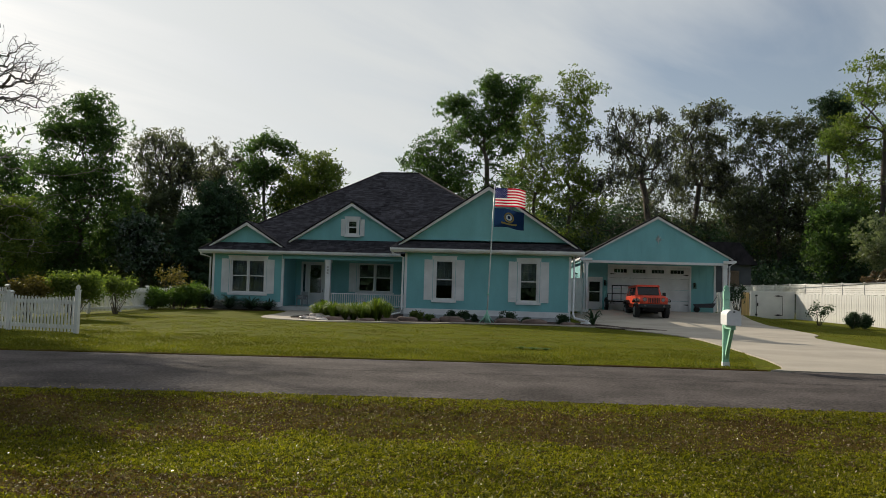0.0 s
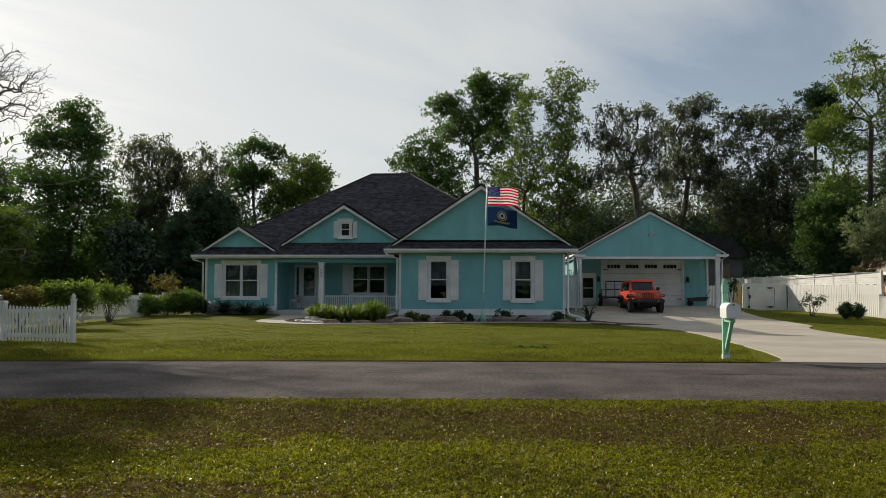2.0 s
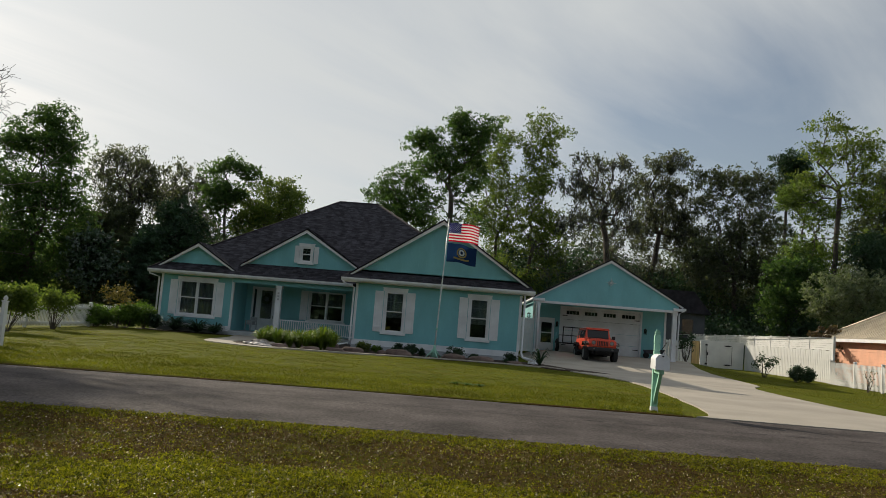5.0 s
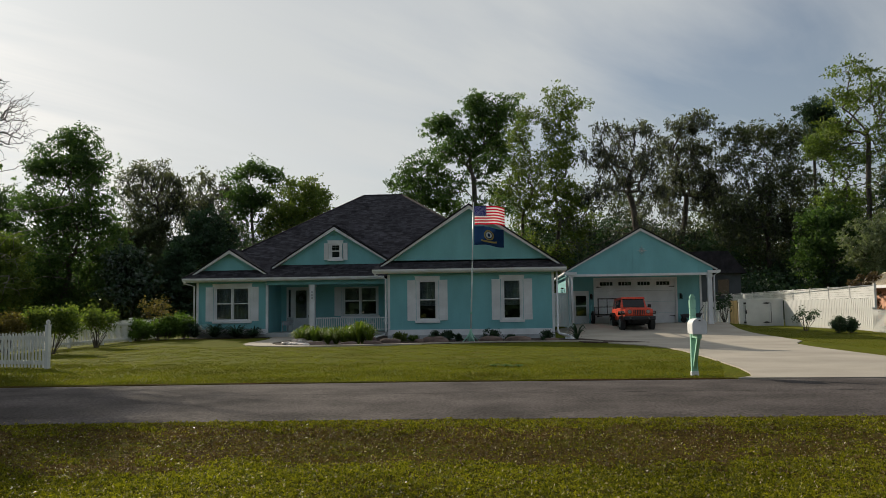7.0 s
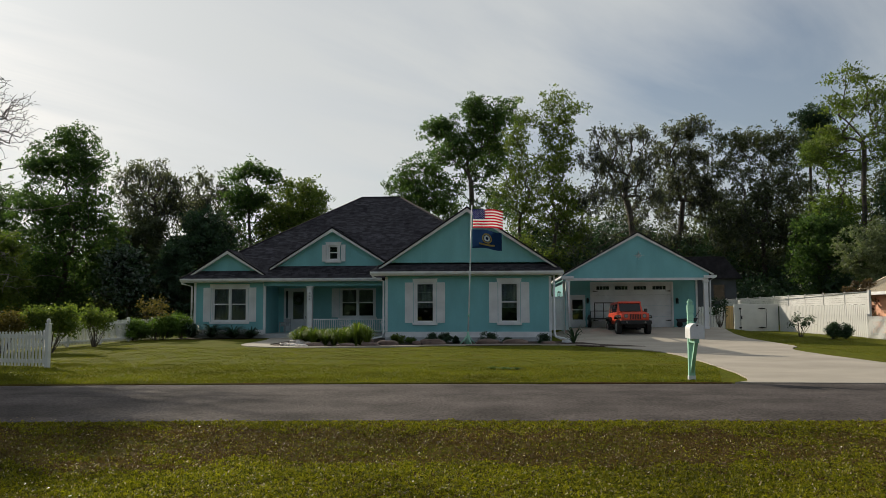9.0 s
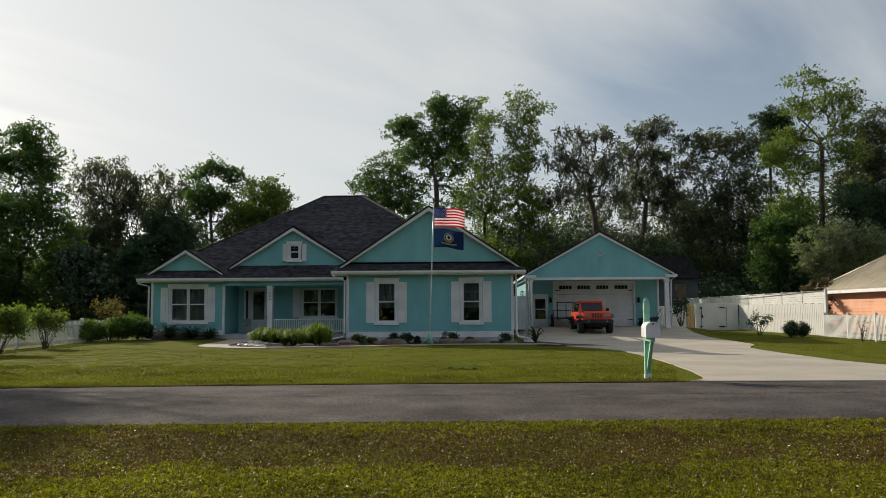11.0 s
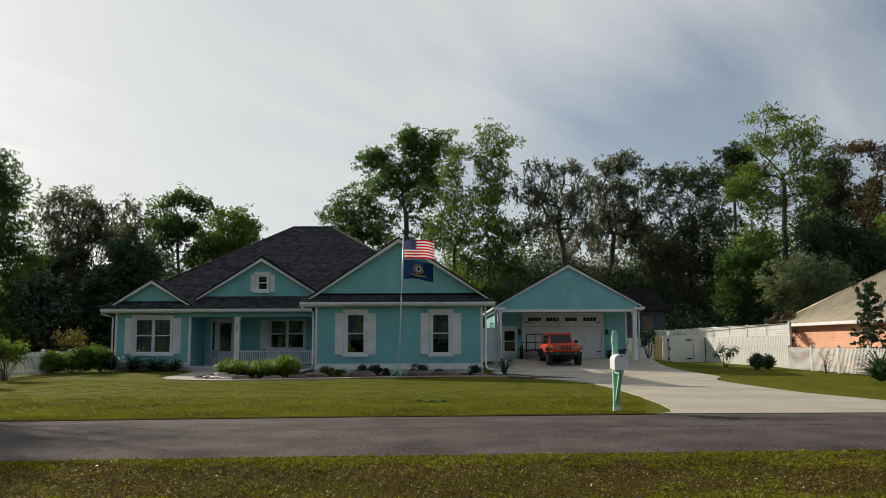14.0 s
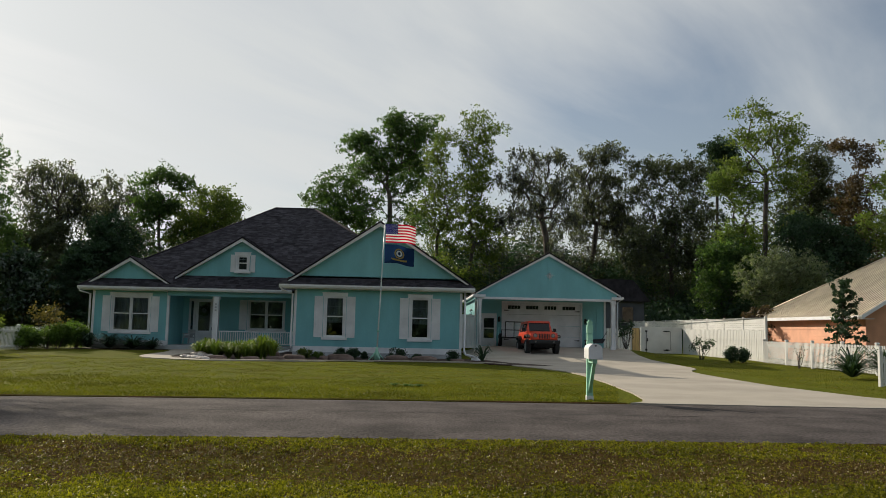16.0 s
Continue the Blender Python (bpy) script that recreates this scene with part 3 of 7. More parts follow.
def window(parent, x0, x1, z0, z1, y, wide=1, grille=True, shutters=(True, True), curtain=True, head=True):
    """A double-hung window in an opening of a wall whose face is at y: frame, sashes, panes, casing, shutters."""
    w = part("window", boxes((x0, x0 + 0.05, y + 0.02, y + 0.12, z0, z1), (x1 - 0.05, x1, y + 0.02, y + 0.12, z0, z1), (x0 + 0.05, x1 - 0.05, y + 0.02, y + 0.12, z1 - 0.05, z1), (x0 + 0.05, x1 - 0.05, y + 0.02, y + 0.12, z0, z0 + 0.05)), M["white"], parent, "white double-hung window")
    c = 0.09
    for a in (x0 - c, x1):
        part("casing", boxes((a, a + c, y - 0.03, y + 0.02, z0, z1), bevel=0.004), M["white"], w)
    if head:
        part("head_casing", boxes((x0 - c - 0.06, x1 + c + 0.06, y - 0.045, y + 0.02, z1, z1 + 0.17), (x0 - c - 0.09, x1 + c + 0.09, y - 0.06, y + 0.02, z1 + 0.17, z1 + 0.2), bevel=0.004), M["white"], w)
    part("sill", boxes((x0 - c - 0.07, x1 + c + 0.07, y - 0.07, y + 0.02, z0 - 0.13, z0), bevel=0.006), M["white"], w)
    step = (x1 - x0) / wide
    zm = (z0 + z1) / 2
    for i in range(wide):
        a, b = x0 + i * step, x0 + (i + 1) * step
        if i:
            part("mullion", boxes((a - 0.045, a + 0.045, y - 0.02, y + 0.11, z0, z1)), M["white"], w)
        a, b = a + 0.05, b - 0.05
        for lo, hi, dy in ((zm, z1 - 0.05, 0.035), (z0 + 0.05, zm + 0.03, 0.07)):
            part("sash", boxes((a, a + 0.04, y + dy, y + dy + 0.03, lo, hi), (b - 0.04, b, y + dy, y + dy + 0.03, lo, hi), (a + 0.04, b - 0.04, y + dy, y + dy + 0.03, hi - 0.045, hi), (a + 0.04, b - 0.04, y + dy, y + dy + 0.03, lo, lo + 0.05)), M["white"], w)
            pane = part("pane", boxes((a + 0.04, b - 0.04, y + dy + 0.012, y + dy + 0.017, lo + 0.05, hi - 0.045)), M["glass"], w)
            pane.visible_shadow = False
        if grille:
            m = (a + b) / 2
            part("grille", boxes((m - 0.007, m + 0.007, y + 0.055, y + 0.062, zm + 0.05, z1 - 0.09), (a + 0.04, b - 0.04, y + 0.056, y + 0.061, (zm + z1) / 2 - 0.01, (zm + z1) / 2 + 0.01)), M["white"], w)
    if curtain:
        bm, prev = bmesh.new(), None
        k = int((x1 - x0) / 0.03)
        for i in range(k + 1):
            x = x0 + (x1 - x0) * i / k
            yy = y + 0.22 + 0.03 * math.sin(i * 1.1) + 0.012 * math.sin(i * 2.7)
            pair = [bm.verts.new((x, yy, z0 + (0.75 if wide == 1 else 0.1 if head else 0.9))), bm.verts.new((x, yy, z1 + 0.05))]
            if prev:
                bm.faces.new((prev[0], pair[0], pair[1], prev[1])).smooth = True
            prev = pair
        part("curtain", bm, M["curtain"], w, "pale half-drawn curtain")
    for side, yes in zip((-1, 1), shutters):
        if yes:
            s0 = x0 - c - 0.47 if side < 0 else x1 + c + 0.02
            sh = part("shutter", boxes((s0 + 0.01, s0 + 0.44, y - 0.012, y - 0.003, z0, z1 - 0.01)), M["white"], w, "white board-and-batten shutter")
            for i in range(3):
                part("board", boxes((s0 + i * 0.152, s0 + i * 0.152 + 0.143, y - 0.035, y - 0.012, z0 - 0.01, z1 + 0.0), bevel=0.004), M["white"], sh)
            for z in (z0 + 0.18, zm, z1 - 0.3):
                part("crossbar", boxes((s0 + 0.01, s0 + 0.44, y - 0.055, y - 0.036, z, z + 0.11), bevel=0.004), M["white"], sh)
    return w


def gutter(parent, x0, x1, y, z, deep=0.13, tall=0.17):
    """A white eaves gutter with its fascia, running along x."""
    g = part("gutter", prism([(y, z + tall), (y - 0.02, z + tall), (y - 0.02, z + tall * 0.55), (y + 0.03, z), (y + deep, z), (y + deep, z + tall), (y + deep - 0.015, z + tall), (y + deep - 0.015, z + 0.02), (y + 0.04, z + 0.02), (y, z + tall * 0.6)], x0, x1, "x"), M["white"], parent)
    part("fascia", boxes((x0 + 0.02, x1 - 0.02, y + deep, y + deep + 0.03, z - 0.02, z + tall - 0.01)), M["white"], g)
    return g


def downpipe(parent, x, y_gutter, y_wall, z_top, z_foot, kick=0.7):
    p = [(x, y_gutter, z_top), (x, y_gutter, z_top - 0.12), (x, y_wall, z_top - 0.45), (x, y_wall, z_foot + 0.25), (x, y_wall - 0.1, z_foot + 0.12), (x + 0.1, y_wall - kick, z_foot + 0.02)]
    return part("downpipe", tube(p, 0.048, 6), M["white"], parent)


def gable_front(parent, xc, half, z_foot, z_apex, y_face, y_back, over=0.35, rake=0.17, batten_from=None):
    """The triangular face, its two white rake boards and two roof slopes, facing the road."""
    slope = (z_apex - z_foot) / half
    part("gable_wall", prism([(xc - half + 0.3, z_foot + 0.12), (xc + half - 0.3, z_foot + 0.12), (xc, z_apex - 0.14)], y_face, y_face + 0.12), M["teal"], parent)
    battens(parent, xc - half + 0.35, xc + half - 0.35, batten_from or z_foot + 0.24, lambda x: z_apex - 0.26 - abs(x - xc) * slope, y_face)
    for s in (-1, 1):
        a, b = (xc + s * half, z_foot), (xc, z_apex)
        yf = y_face - over
        part("rake_board", prism([a, b, (b[0], b[1] - rake * 1.15), (a[0] - s * 0.02, a[1] - rake * 0.55), (a[0], a[1] - 0.02)], yf, yf + 0.05), M["white"], parent)
        part("soffit", slab((a[0], yf + 0.05, a[1] - 0.09), (a[0], y_face, a[1] - 0.09), (b[0], y_face, b[1] - 0.09), (b[0], yf + 0.05, b[1] - 0.09), 0.02), M["white"], parent)
        roof = part("roof_slope", slab((xc + s * (half + 0.06), yf - 0.04, z_foot - 0.04 + 0.06), (xc + s * (half + 0.06), y_back, z_foot - 0.04 + 0.06), (xc, y_back, z_apex + 0.06), (xc, yf - 0.04, z_apex + 0.06), 0.06), M["shingle_base"], parent)
        shingles([(xc + s * (half + 0.06), yf - 0.04, z_foot + 0.022), (xc + s * (half + 0.06), y_back, z_foot + 0.022), (xc, y_back, z_apex + 0.062), (xc, yf - 0.04, z_apex + 0.062)], "shingle_layer", roof, seed=int(half * 100) + s)


# walls
w1, w2 = (-4.74, -3.76, 1.03, 3.12), (-0.36, 0.60, 1.03, 3.12)
wl1 = (-17.12, -15.08, 1.05, 3.03)
wp = (-10.1, -8.03, 1.27, 3.03)
FRONT, WING, PORCH = 41.0, 45.2, 48.0
front = part("wall", wall_with_holes(-6.3, 2.25, 0.56, 4.15, FRONT, FRONT + 0.16, [w1, w2]), M["teal"], house, "teal board siding")
part("wall", wall_with_holes(-18.2, -14.0, 0.58, 4.0, WING, WING + 0.16, [wl1]), M["teal"], house, "teal board siding")
door_hole = (-13.66, -12.12, FLOOR + 0.1, 3.05)
part("wall", wall_with_holes(-14.0, -6.3, FLOOR, 3.5, PORCH, PORCH + 0.16, [door_hole, wp]), M["teal"], house, "teal porch wall")
for x, ya, yb in ((-18.2, WING + 0.16, 61), (2.09, FRONT + 0.16, 52)):
    part("wall", boxes((x, x + 0.16, ya, yb, 0.1, 3.6)), M["teal"], house)
part("wall", boxes((-14.16, -14.0, WING + 0.16, PORCH, FLOOR, 3.5)), M["teal"], house)
part("wall", boxes((-6.3, -6.14, FRONT + 0.16, PORCH + 0.16, 0.1, 3.5)), M["teal"], house)
part("wall", boxes((-18.04, 2.25, 60.84, 61, 0.1, 3.6)), M["teal"], house)
part("wall", boxes((-18.04, 2.09, 53.0, 53.1, 0.1, 3.6)), M["room"], house)
part("floor", boxes((-6.2, 2.09, 41.2, 60.8, 0.1, 0.28), (-18.04, -6.21, 45.32, 60.8, 0.1, 0.28)), M["room"], house)
part("ceiling", boxes((-18.04, -14.16, 45.4, 60.8, 3.45, 3.5), (-14.0, -6.2, 48.2, 60.8, 3.45, 3.5), (-6.1, 2.09, 41.2, 60.8, 3.45, 3.5)), M["white"], house)
part("foundation", boxes((-6.34, 2.29, FRONT - 0.06, FRONT + 0.1, -0.1, 0.27)), M["slab"], house)
part("base_trim", boxes((-6.33, 2.28, FRONT - 0.03, FRONT + 0.1, 0.27, 0.56), bevel=0.005), M["white"], house)
part("foundation", boxes((-18.24, -13.96, WING - 0.06, WING + 0.1, -0.1, 0.3)), M["slab"], house)
part("base_trim", boxes((-18.23, -13.97, WING - 0.03, WING + 0.1, 0.3, 0.58), bevel=0.005), M["white"], house)
for x, y, z in ((-6.34, FRONT, 0.57), (2.16, FRONT, 0.57), (-18.24, WING, 0.59), (-14.1, WING, 0.59)):
    part("corner_board", boxes((x, x + 0.13, y - 0.028, y + 0.12, z, 3.42), bevel=0.004), M["white"], house)
battens(house, -6.2, 2.15, 0.57, lambda x: 3.45, FRONT, [(h[0] - 0.6, h[1] + 0.6, h[2] - 0.14, h[3] + 0.21) for h in (w1, w2)])
battens(house, -18.1, -14.1, 0.6, lambda x: 3.35, WING, [(wl1[0] - 0.6, wl1[1] + 0.6, wl1[2] - 0.14, wl1[3] + 0.21)])
for w in (w1, w2):
    window(house, *w, FRONT)
window(house, *wl1, WING, wide=2, grille=False)
window(house, *wp, PORCH, wide=2, shutters=(True, False), head=False, grille=False)

# roof
EAVE = 44.62
gutter(house, -7.05, 2.9, 40.38, 3.50)
gutter(house, -18.85, -7.05, 44.5, 3.36)
part("soffit", boxes((-7.0, 2.85, 40.55, FRONT, 3.46, 3.49)), M["white"], house)
part("soffit", boxes((-18.8, -14.0, 44.66, WING, 3.32, 3.35)), M["white"], house)
sk = part("skirt_roof", slab((-7.05, 40.42, 3.66), (2.9, 40.42, 3.66), (2.5, FRONT, 4.06), (-6.65, FRONT, 4.06), 0.05), M["shingle_base"], house)
shingles([(-7.05, 40.42, 3.665), (2.9, 40.42, 3.665), (2.5, FRONT, 4.065), (-6.65, FRONT, 4.065)], "shingle_layer", sk, seed=5)
sk = part("skirt_roof", slab((-18.85, 44.54, 3.52), (-13.9, 44.54, 3.52), (-13.9, WING, 3.92), (-18.5, WING, 3.92), 0.05), M["shingle_base"], house)
shingles([(-18.85, 44.54, 3.525), (-13.9, 44.54, 3.525), (-13.9, WING, 3.925), (-18.5, WING, 3.925)], "shingle_layer", sk, seed=6)
RL, RR = (-9.69, 53.0, 9.36), (-7.1, 53.0, 9.36)
cl, cr = (-18.85, 44.54, 3.53), (2.05, 44.54, 3.53)
bl, br = (-18.85, 61.5, 3.53), (2.05, 61.5, 3.53)
caps = bmesh.new()
for a, b in ((RL, RR), (cl, RL), (cr, RR)):
    tube([a, b], 0.07, 6, caps)
hip = part("hip_roof", caps, M["shingle_base"], house, "dark grey-brown asphalt shingle roof")
for k, plane in enumerate(((cl, cr, RR, RL), (br, bl, RL, RR))):
    roof = part("roof_slope", slab(*plane, 0.06), M["shingle_base"], hip)
    shingles(plane, "shingle_layer", roof, seed=11 + k)
for k, (a, b, c) in enumerate(((bl, cl, RL), (cr, br, RR))):
    roof = part("roof_slope", slab(a, b, c, (Vector(c) + Vector((0, 0.01, 0)))[:], 0.06), M["shingle_base"], hip)
    shingles((a, b, c), "shingle_layer", roof, seed=21 + k)
gable_front(house, -2.03, 4.62, 3.88, 6.97, FRONT, 49.6)
gable_front(house, -16.18, 2.3, 3.72, 5.18, WING, 47.4)
gable_front(house, -10.1, 3.66, 4.15, 6.47, 45.62, 49.2)
dw = (-10.36, -9.75, 4.6, 5.48)
dwin = window(house, dw[0], dw[1], dw[2], dw[3], 45.5, shutters=(False, False), curtain=False)
# dark panel before the gable wall, standing in for an unlit room behind the panes
part("blind", boxes((dw[0] + 0.02, dw[1] - 0.02, 45.595, 45.612, dw[2] + 0.02, dw[3] - 0.02)), M["room"], dwin)
for s0 in (-10.75, -9.63):
    part("shutter", boxes((s0, s0 + 0.27, 45.55, 45.6, 4.54, 5.53), (s0 + 0.01, s0 + 0.26, 45.53, 45.55, 4.69, 4.77), (s0 + 0.01, s0 + 0.26, 45.53, 45.55, 5.24, 5.32), bevel=0.003), M["white"], house, "small white shutter")
part("downpipe", tube([(-6.95, 40.45, 3.5), (-6.9, 40.5, 3.38), (-6.42, 40.88, 3.2), (-6.42, 40.9, 0.5), (-6.5, 40.8, 0.3), (-7.1, 40.0, 0.18)], 0.05, 6), M["white"], house)
part("downpipe", tube([(2.42, 40.9, 3.5), (2.42, 40.92, 0.5), (2.5, 40.8, 0.3), (3.1, 39.8, 0.2)], 0.055, 6), M["white"], house)
part("downpipe", tube([(-18.75, 44.56, 3.4), (-18.75, 44.6, 3.25), (-18.35, 45.1, 3.1), (-18.35, 45.1, 0.3)], 0.05, 6), M["white"], house)

# porch
part("porch_floor", boxes((-14.0, -6.3, 44.9, PORCH, -0.05, FLOOR + 0.05), bevel=0.01), M["slab"], house)
part("porch_beam", boxes((-14.0, -6.3, 44.95, 45.2, 3.1, 3.36)), M["teal"], house)
part("porch_ceiling", boxes((-14.0, -6.3, 45.2, PORCH, 3.3, 3.35)), M["white"], house)
col = part("porch_column", boxes((-11.46, -11.16, 44.93, 45.23, FLOOR + 0.05, 3.1), (-11.5, -11.12, 44.89, 45.27, FLOOR + 0.05, FLOOR + 0.3), (-11.5, -11.12, 44.89, 45.27, 2.95, 3.1), bevel=0.006), M["white"], house, "square white porch column")
for i in range(3):
    part("house_number", boxes((-11.36, -11.26, 44.91, 44.928, 2.62 - i * 0.17, 2.72 - i * 0.17)), M["rim"], col)
rail = part("porch_railing", boxes((-11.16, -6.32, 45.02, 45.1, 1.14, 1.2), (-11.16, -6.32, 45.03, 45.09, 0.48, 0.53), bevel=0.004), M["white"], house, "white porch railing")
for i in range(38):
    x = -11.08 + i * 0.126
    part("baluster", boxes((x, x + 0.04, 45.04, 45.08, 0.53, 1.14)), M["white"], rail)
d = part("front_door", boxes((-13.66, -13.6, PORCH + 0.02, PORCH + 0.14, FLOOR + 0.1, 3.05), (-13.36, -13.27, PORCH + 0.0, PORCH + 0.14, FLOOR + 0.1, 3.0), (-12.2, -12.12, PORCH + 0.02, PORCH + 0.14, FLOOR + 0.1, 3.0), (-13.6, -12.12, PORCH + 0.02, PORCH + 0.14, 2.99, 3.05)), M["white"], house, "white front door with oval glass and sidelight")
part("door_leaf", wall_with_holes(-13.27, -12.2, FLOOR + 0.1, 2.99, PORCH + 0.06, PORCH + 0.11, [(-13.1, -12.42, 1.15, 2.85)]), M["white"], d)
part("pane", boxes((-13.1, -12.42, PORCH + 0.08, PORCH + 0.09, 1.15, 2.85)), M["glass"], d)
part("blind", boxes((-13.14, -12.38, PORCH + 0.13, PORCH + 0.14, 1.1, 2.9)), M["curtain"], d, "pale blind behind the door glass")
part("sidelight", wall_with_holes(-13.6, -13.36, FLOOR + 0.1, 2.99, PORCH + 0.06, PORCH + 0.11, [(-13.55, -13.41, 1.2, 2.9)]), M["white"], d)
part("pane", boxes((-13.55, -13.41, PORCH + 0.08, PORCH + 0.09, 1.2, 2.9)), M["glass"], d)
part("door_handle", tube([(-12.28, PORCH + 0.06, 1.35), (-12.28, PORCH, 1.35), (-12.28, PORCH, 1.2), (-12.28, PORCH + 0.06, 1.2)], 0.014, 6), M["black"], d)

# ---- the garage ----
garage = thing("garage", "detached teal garage with white double door and deep front canopy", "garage")
GF, GW, GZ = 46.8, 50.0, 0.56
gdoor, gentry = (5.38, 10.24, GZ, 3.28), (4.08, 4.86, GZ + 0.04, 2.53)
part("wall", wall_with_holes(3.6, 11.8, GZ - 0.2, 4.0, GW, GW + 0.16, [gdoor, gentry]), M["teal"], garage, "teal board siding")
battens(garage, 3.7, 11.7, GZ, lambda x: 3.5, GW, [(gdoor[0] - 0.12, gdoor[1] + 0.12, 0, 3.42), (gentry[0] - 0.1, gentry[1] + 0.1, 0, 2.63)])
part("wall", boxes((3.6, 3.76, GW + 0.16, 60, 0.2, 3.7)), M["teal"], garage)
part("wall", boxes((11.64, 11.8, GW + 0.16, 60, 0.2, 3.7)), M["teal"], garage)
part("wall", boxes((3.6, 11.8, 60, 60.16, 0.2, 3.7)), M["teal"], garage)
part("ceiling", boxes((3.5, 11.7, GF + 0.1, GW, 3.56, 3.6)), M["white"], garage)
part("floor", boxes((3.76, 11.64, GW + 0.1, 60, 0.4, GZ - 0.01)), M["slab"], garage)
gable_front(garage, 7.69, 4.3, 3.76, 6.17, GF, 60.3, over=0.15, rake=0.14, batten_from=3.54)
part("gable_wall_foot", boxes((3.5, 11.75, GF, GF + 0.12, 3.53, 3.88)), M["teal"], garage)
part("front_beam", boxes((3.45, 11.7, GF - 0.03, GF + 0.2, 3.39, 3.53), bevel=0.005), M["white"], garage)
for x in (3.49, 11.44):
    part("post", boxes((x, x + 0.24, GF - 0.02, GF + 0.22, 0.5, 3.39), (x - 0.03, x + 0.27, GF - 0.05, GF + 0.25, 0.5, 0.72), (x - 0.03, x + 0.27, GF - 0.05, GF + 0.25, 3.25, 3.39), bevel=0.006), M["white"], garage, "square white post")
for s, x in ((-1, 3.3), (1, 12.08)):
    part("gutter", boxes((x - 0.07, x + 0.07, GF - 0.15, 60.3, 3.55, 3.68), bevel=0.02), M["white"], garage)
    part("eave_return", boxes((min(x, x - s * 0.65) - 0.0, max(x, x - s * 0.65) + 0.0, GF - 0.16, GF - 0.02, 3.5, 3.66), bevel=0.01), M["white"], garage)
    part("downpipe", tube([(x, GF - 0.05, 3.55), (x - s * 0.3, GF - 0.06, 3.35), (x - s * 0.33, GF - 0.08, 0.65)], 0.045, 6), M["white"], garage)
for s, x in ((-1, 3.62), (1, 11.78)):
    part("corner_board", boxes((x - 0.06, x + 0.06, GW - 0.025, GW + 0.1, GZ, 3.5)), M["white"], garage)
gd = part("garage_door", boxes((gdoor[0] - 0.12, gdoor[0], GW - 0.03, GW + 0.1, GZ, 3.42), (gdoor[1], gdoor[1] + 0.12, GW - 0.03, GW + 0.1, GZ, 3.42), (gdoor[0], gdoor[1], GW - 0.03, GW + 0.1, 3.28, 3.42)), M["white"], garage, "white sectional garage door with four small windows")
zs = [GZ, 1.24, 1.92, 2.60, 3.28]
lites = [(5.66, 6.44), (6.8, 7.58), (7.97, 8.72), (9.11, 9.92)]
for i in range(4):
    holes = [(a, b, 2.93, 3.15) for a, b in lites] if i == 3 else []
    part("door_panel", wall_with_holes(gdoor[0] + 0.005, gdoor[1] - 0.005, zs[i] + 0.006, zs[i + 1] - 0.006, GW + 0.05, GW + 0.1, holes), M["white"], gd)
for a, b in lites:
    pane = part("pane", boxes((a, b, GW + 0.07, GW + 0.08, 2.93, 3.15)), M["glass"], gd)
    k = (b - a) / 4
    for j in (1, 2, 3):
        part("glazing_bar", boxes((a + k * j - 0.01, a + k * j + 0.01, GW + 0.045, GW + 0.06, 2.93, 3.15)), M["white"], gd)
for x, s in ((gdoor[0] + 0.05, 1), (gdoor[1] - 0.05, -1)):
    for z in (1.02, 2.84):
        part("strap_hinge", prism([(x, z - 0.035), (x + s * 0.28, z - 0.015), (x + s * 0.34, z), (x + s * 0.28, z + 0.015), (x, z + 0.035)], GW + 0.03, GW + 0.049), M["black"], gd)
# added dark panels behind the glass stand in for the unlit garage interior
part("dark_backing", boxes((5.2, 10.4, GW + 0.3, GW + 0.33, 2.6, 3.5)), M["room"], garage)
part("dark_backing", boxes((3.8, 5.1, GW + 0.3, GW + 0.33, 0.7, 2.6)), M["room"], garage)
ed = part("side_door", boxes((gentry[0] - 0.09, gentry[0], GW - 0.03, GW + 0.1, GZ, 2.62), (gentry[1], gentry[1] + 0.09, GW - 0.03, GW + 0.1, GZ, 2.62), (gentry[0], gentry[1], GW - 0.03, GW + 0.1, 2.53, 2.62)), M["white"], garage, "white half-glazed side door")
part("door_leaf", wall_with_holes(gentry[0], gentry[1], GZ + 0.04, 2.53, GW + 0.04, GW + 0.09, [(4.15, 4.79, 1.08, 1.66), (4.15, 4.79, 1.72, 2.32)]), M["white"], ed)
for z0, z1 in ((1.08, 1.66), (1.72, 2.32)):
    part("pane", boxes((4.15, 4.79, GW + 0.06, GW + 0.07, z0, z1)), M["glass"], ed)
part("door_handle", tube([(4.2, GW + 0.04, 1.5), (4.2, GW - 0.03, 1.5), (4.28, GW - 0.03, 1.5)], 0.014, 6), M["black"], ed)


# ---- trees and shrubs ----
def bars(paths, sides=5):
    """Many round tapering bars as one mesh: a list of (points, radii)."""
    verts, faces = [], []
    for pts, radii in paths:
        pts = np.asarray(pts, float)
        first = len(verts)
        for i, p in enumerate(pts):
            way = pts[min(i + 1, len(pts) - 1)] - pts[max(i - 1, 0)]
            way /= np.linalg.norm(way) + 1e-9
            side = np.cross(way, (0, 0, 1) if abs(way[2]) < 0.9 else (1, 0, 0))
            side /= np.linalg.norm(side) + 1e-9
            up = np.cross(side, way)
            for k in range(sides):
                a = k * math.tau / sides
                verts.append(tuple(p + radii[i] * (math.cos(a) * side + math.sin(a) * up)))
        for i in range(len(pts) - 1):
            for k in range(sides):
                a, b = first + i * sides, first + (i + 1) * sides
                faces.append((a + k, a + (k + 1) % sides, b + (k + 1) % sides, b + k))
    return verts, faces


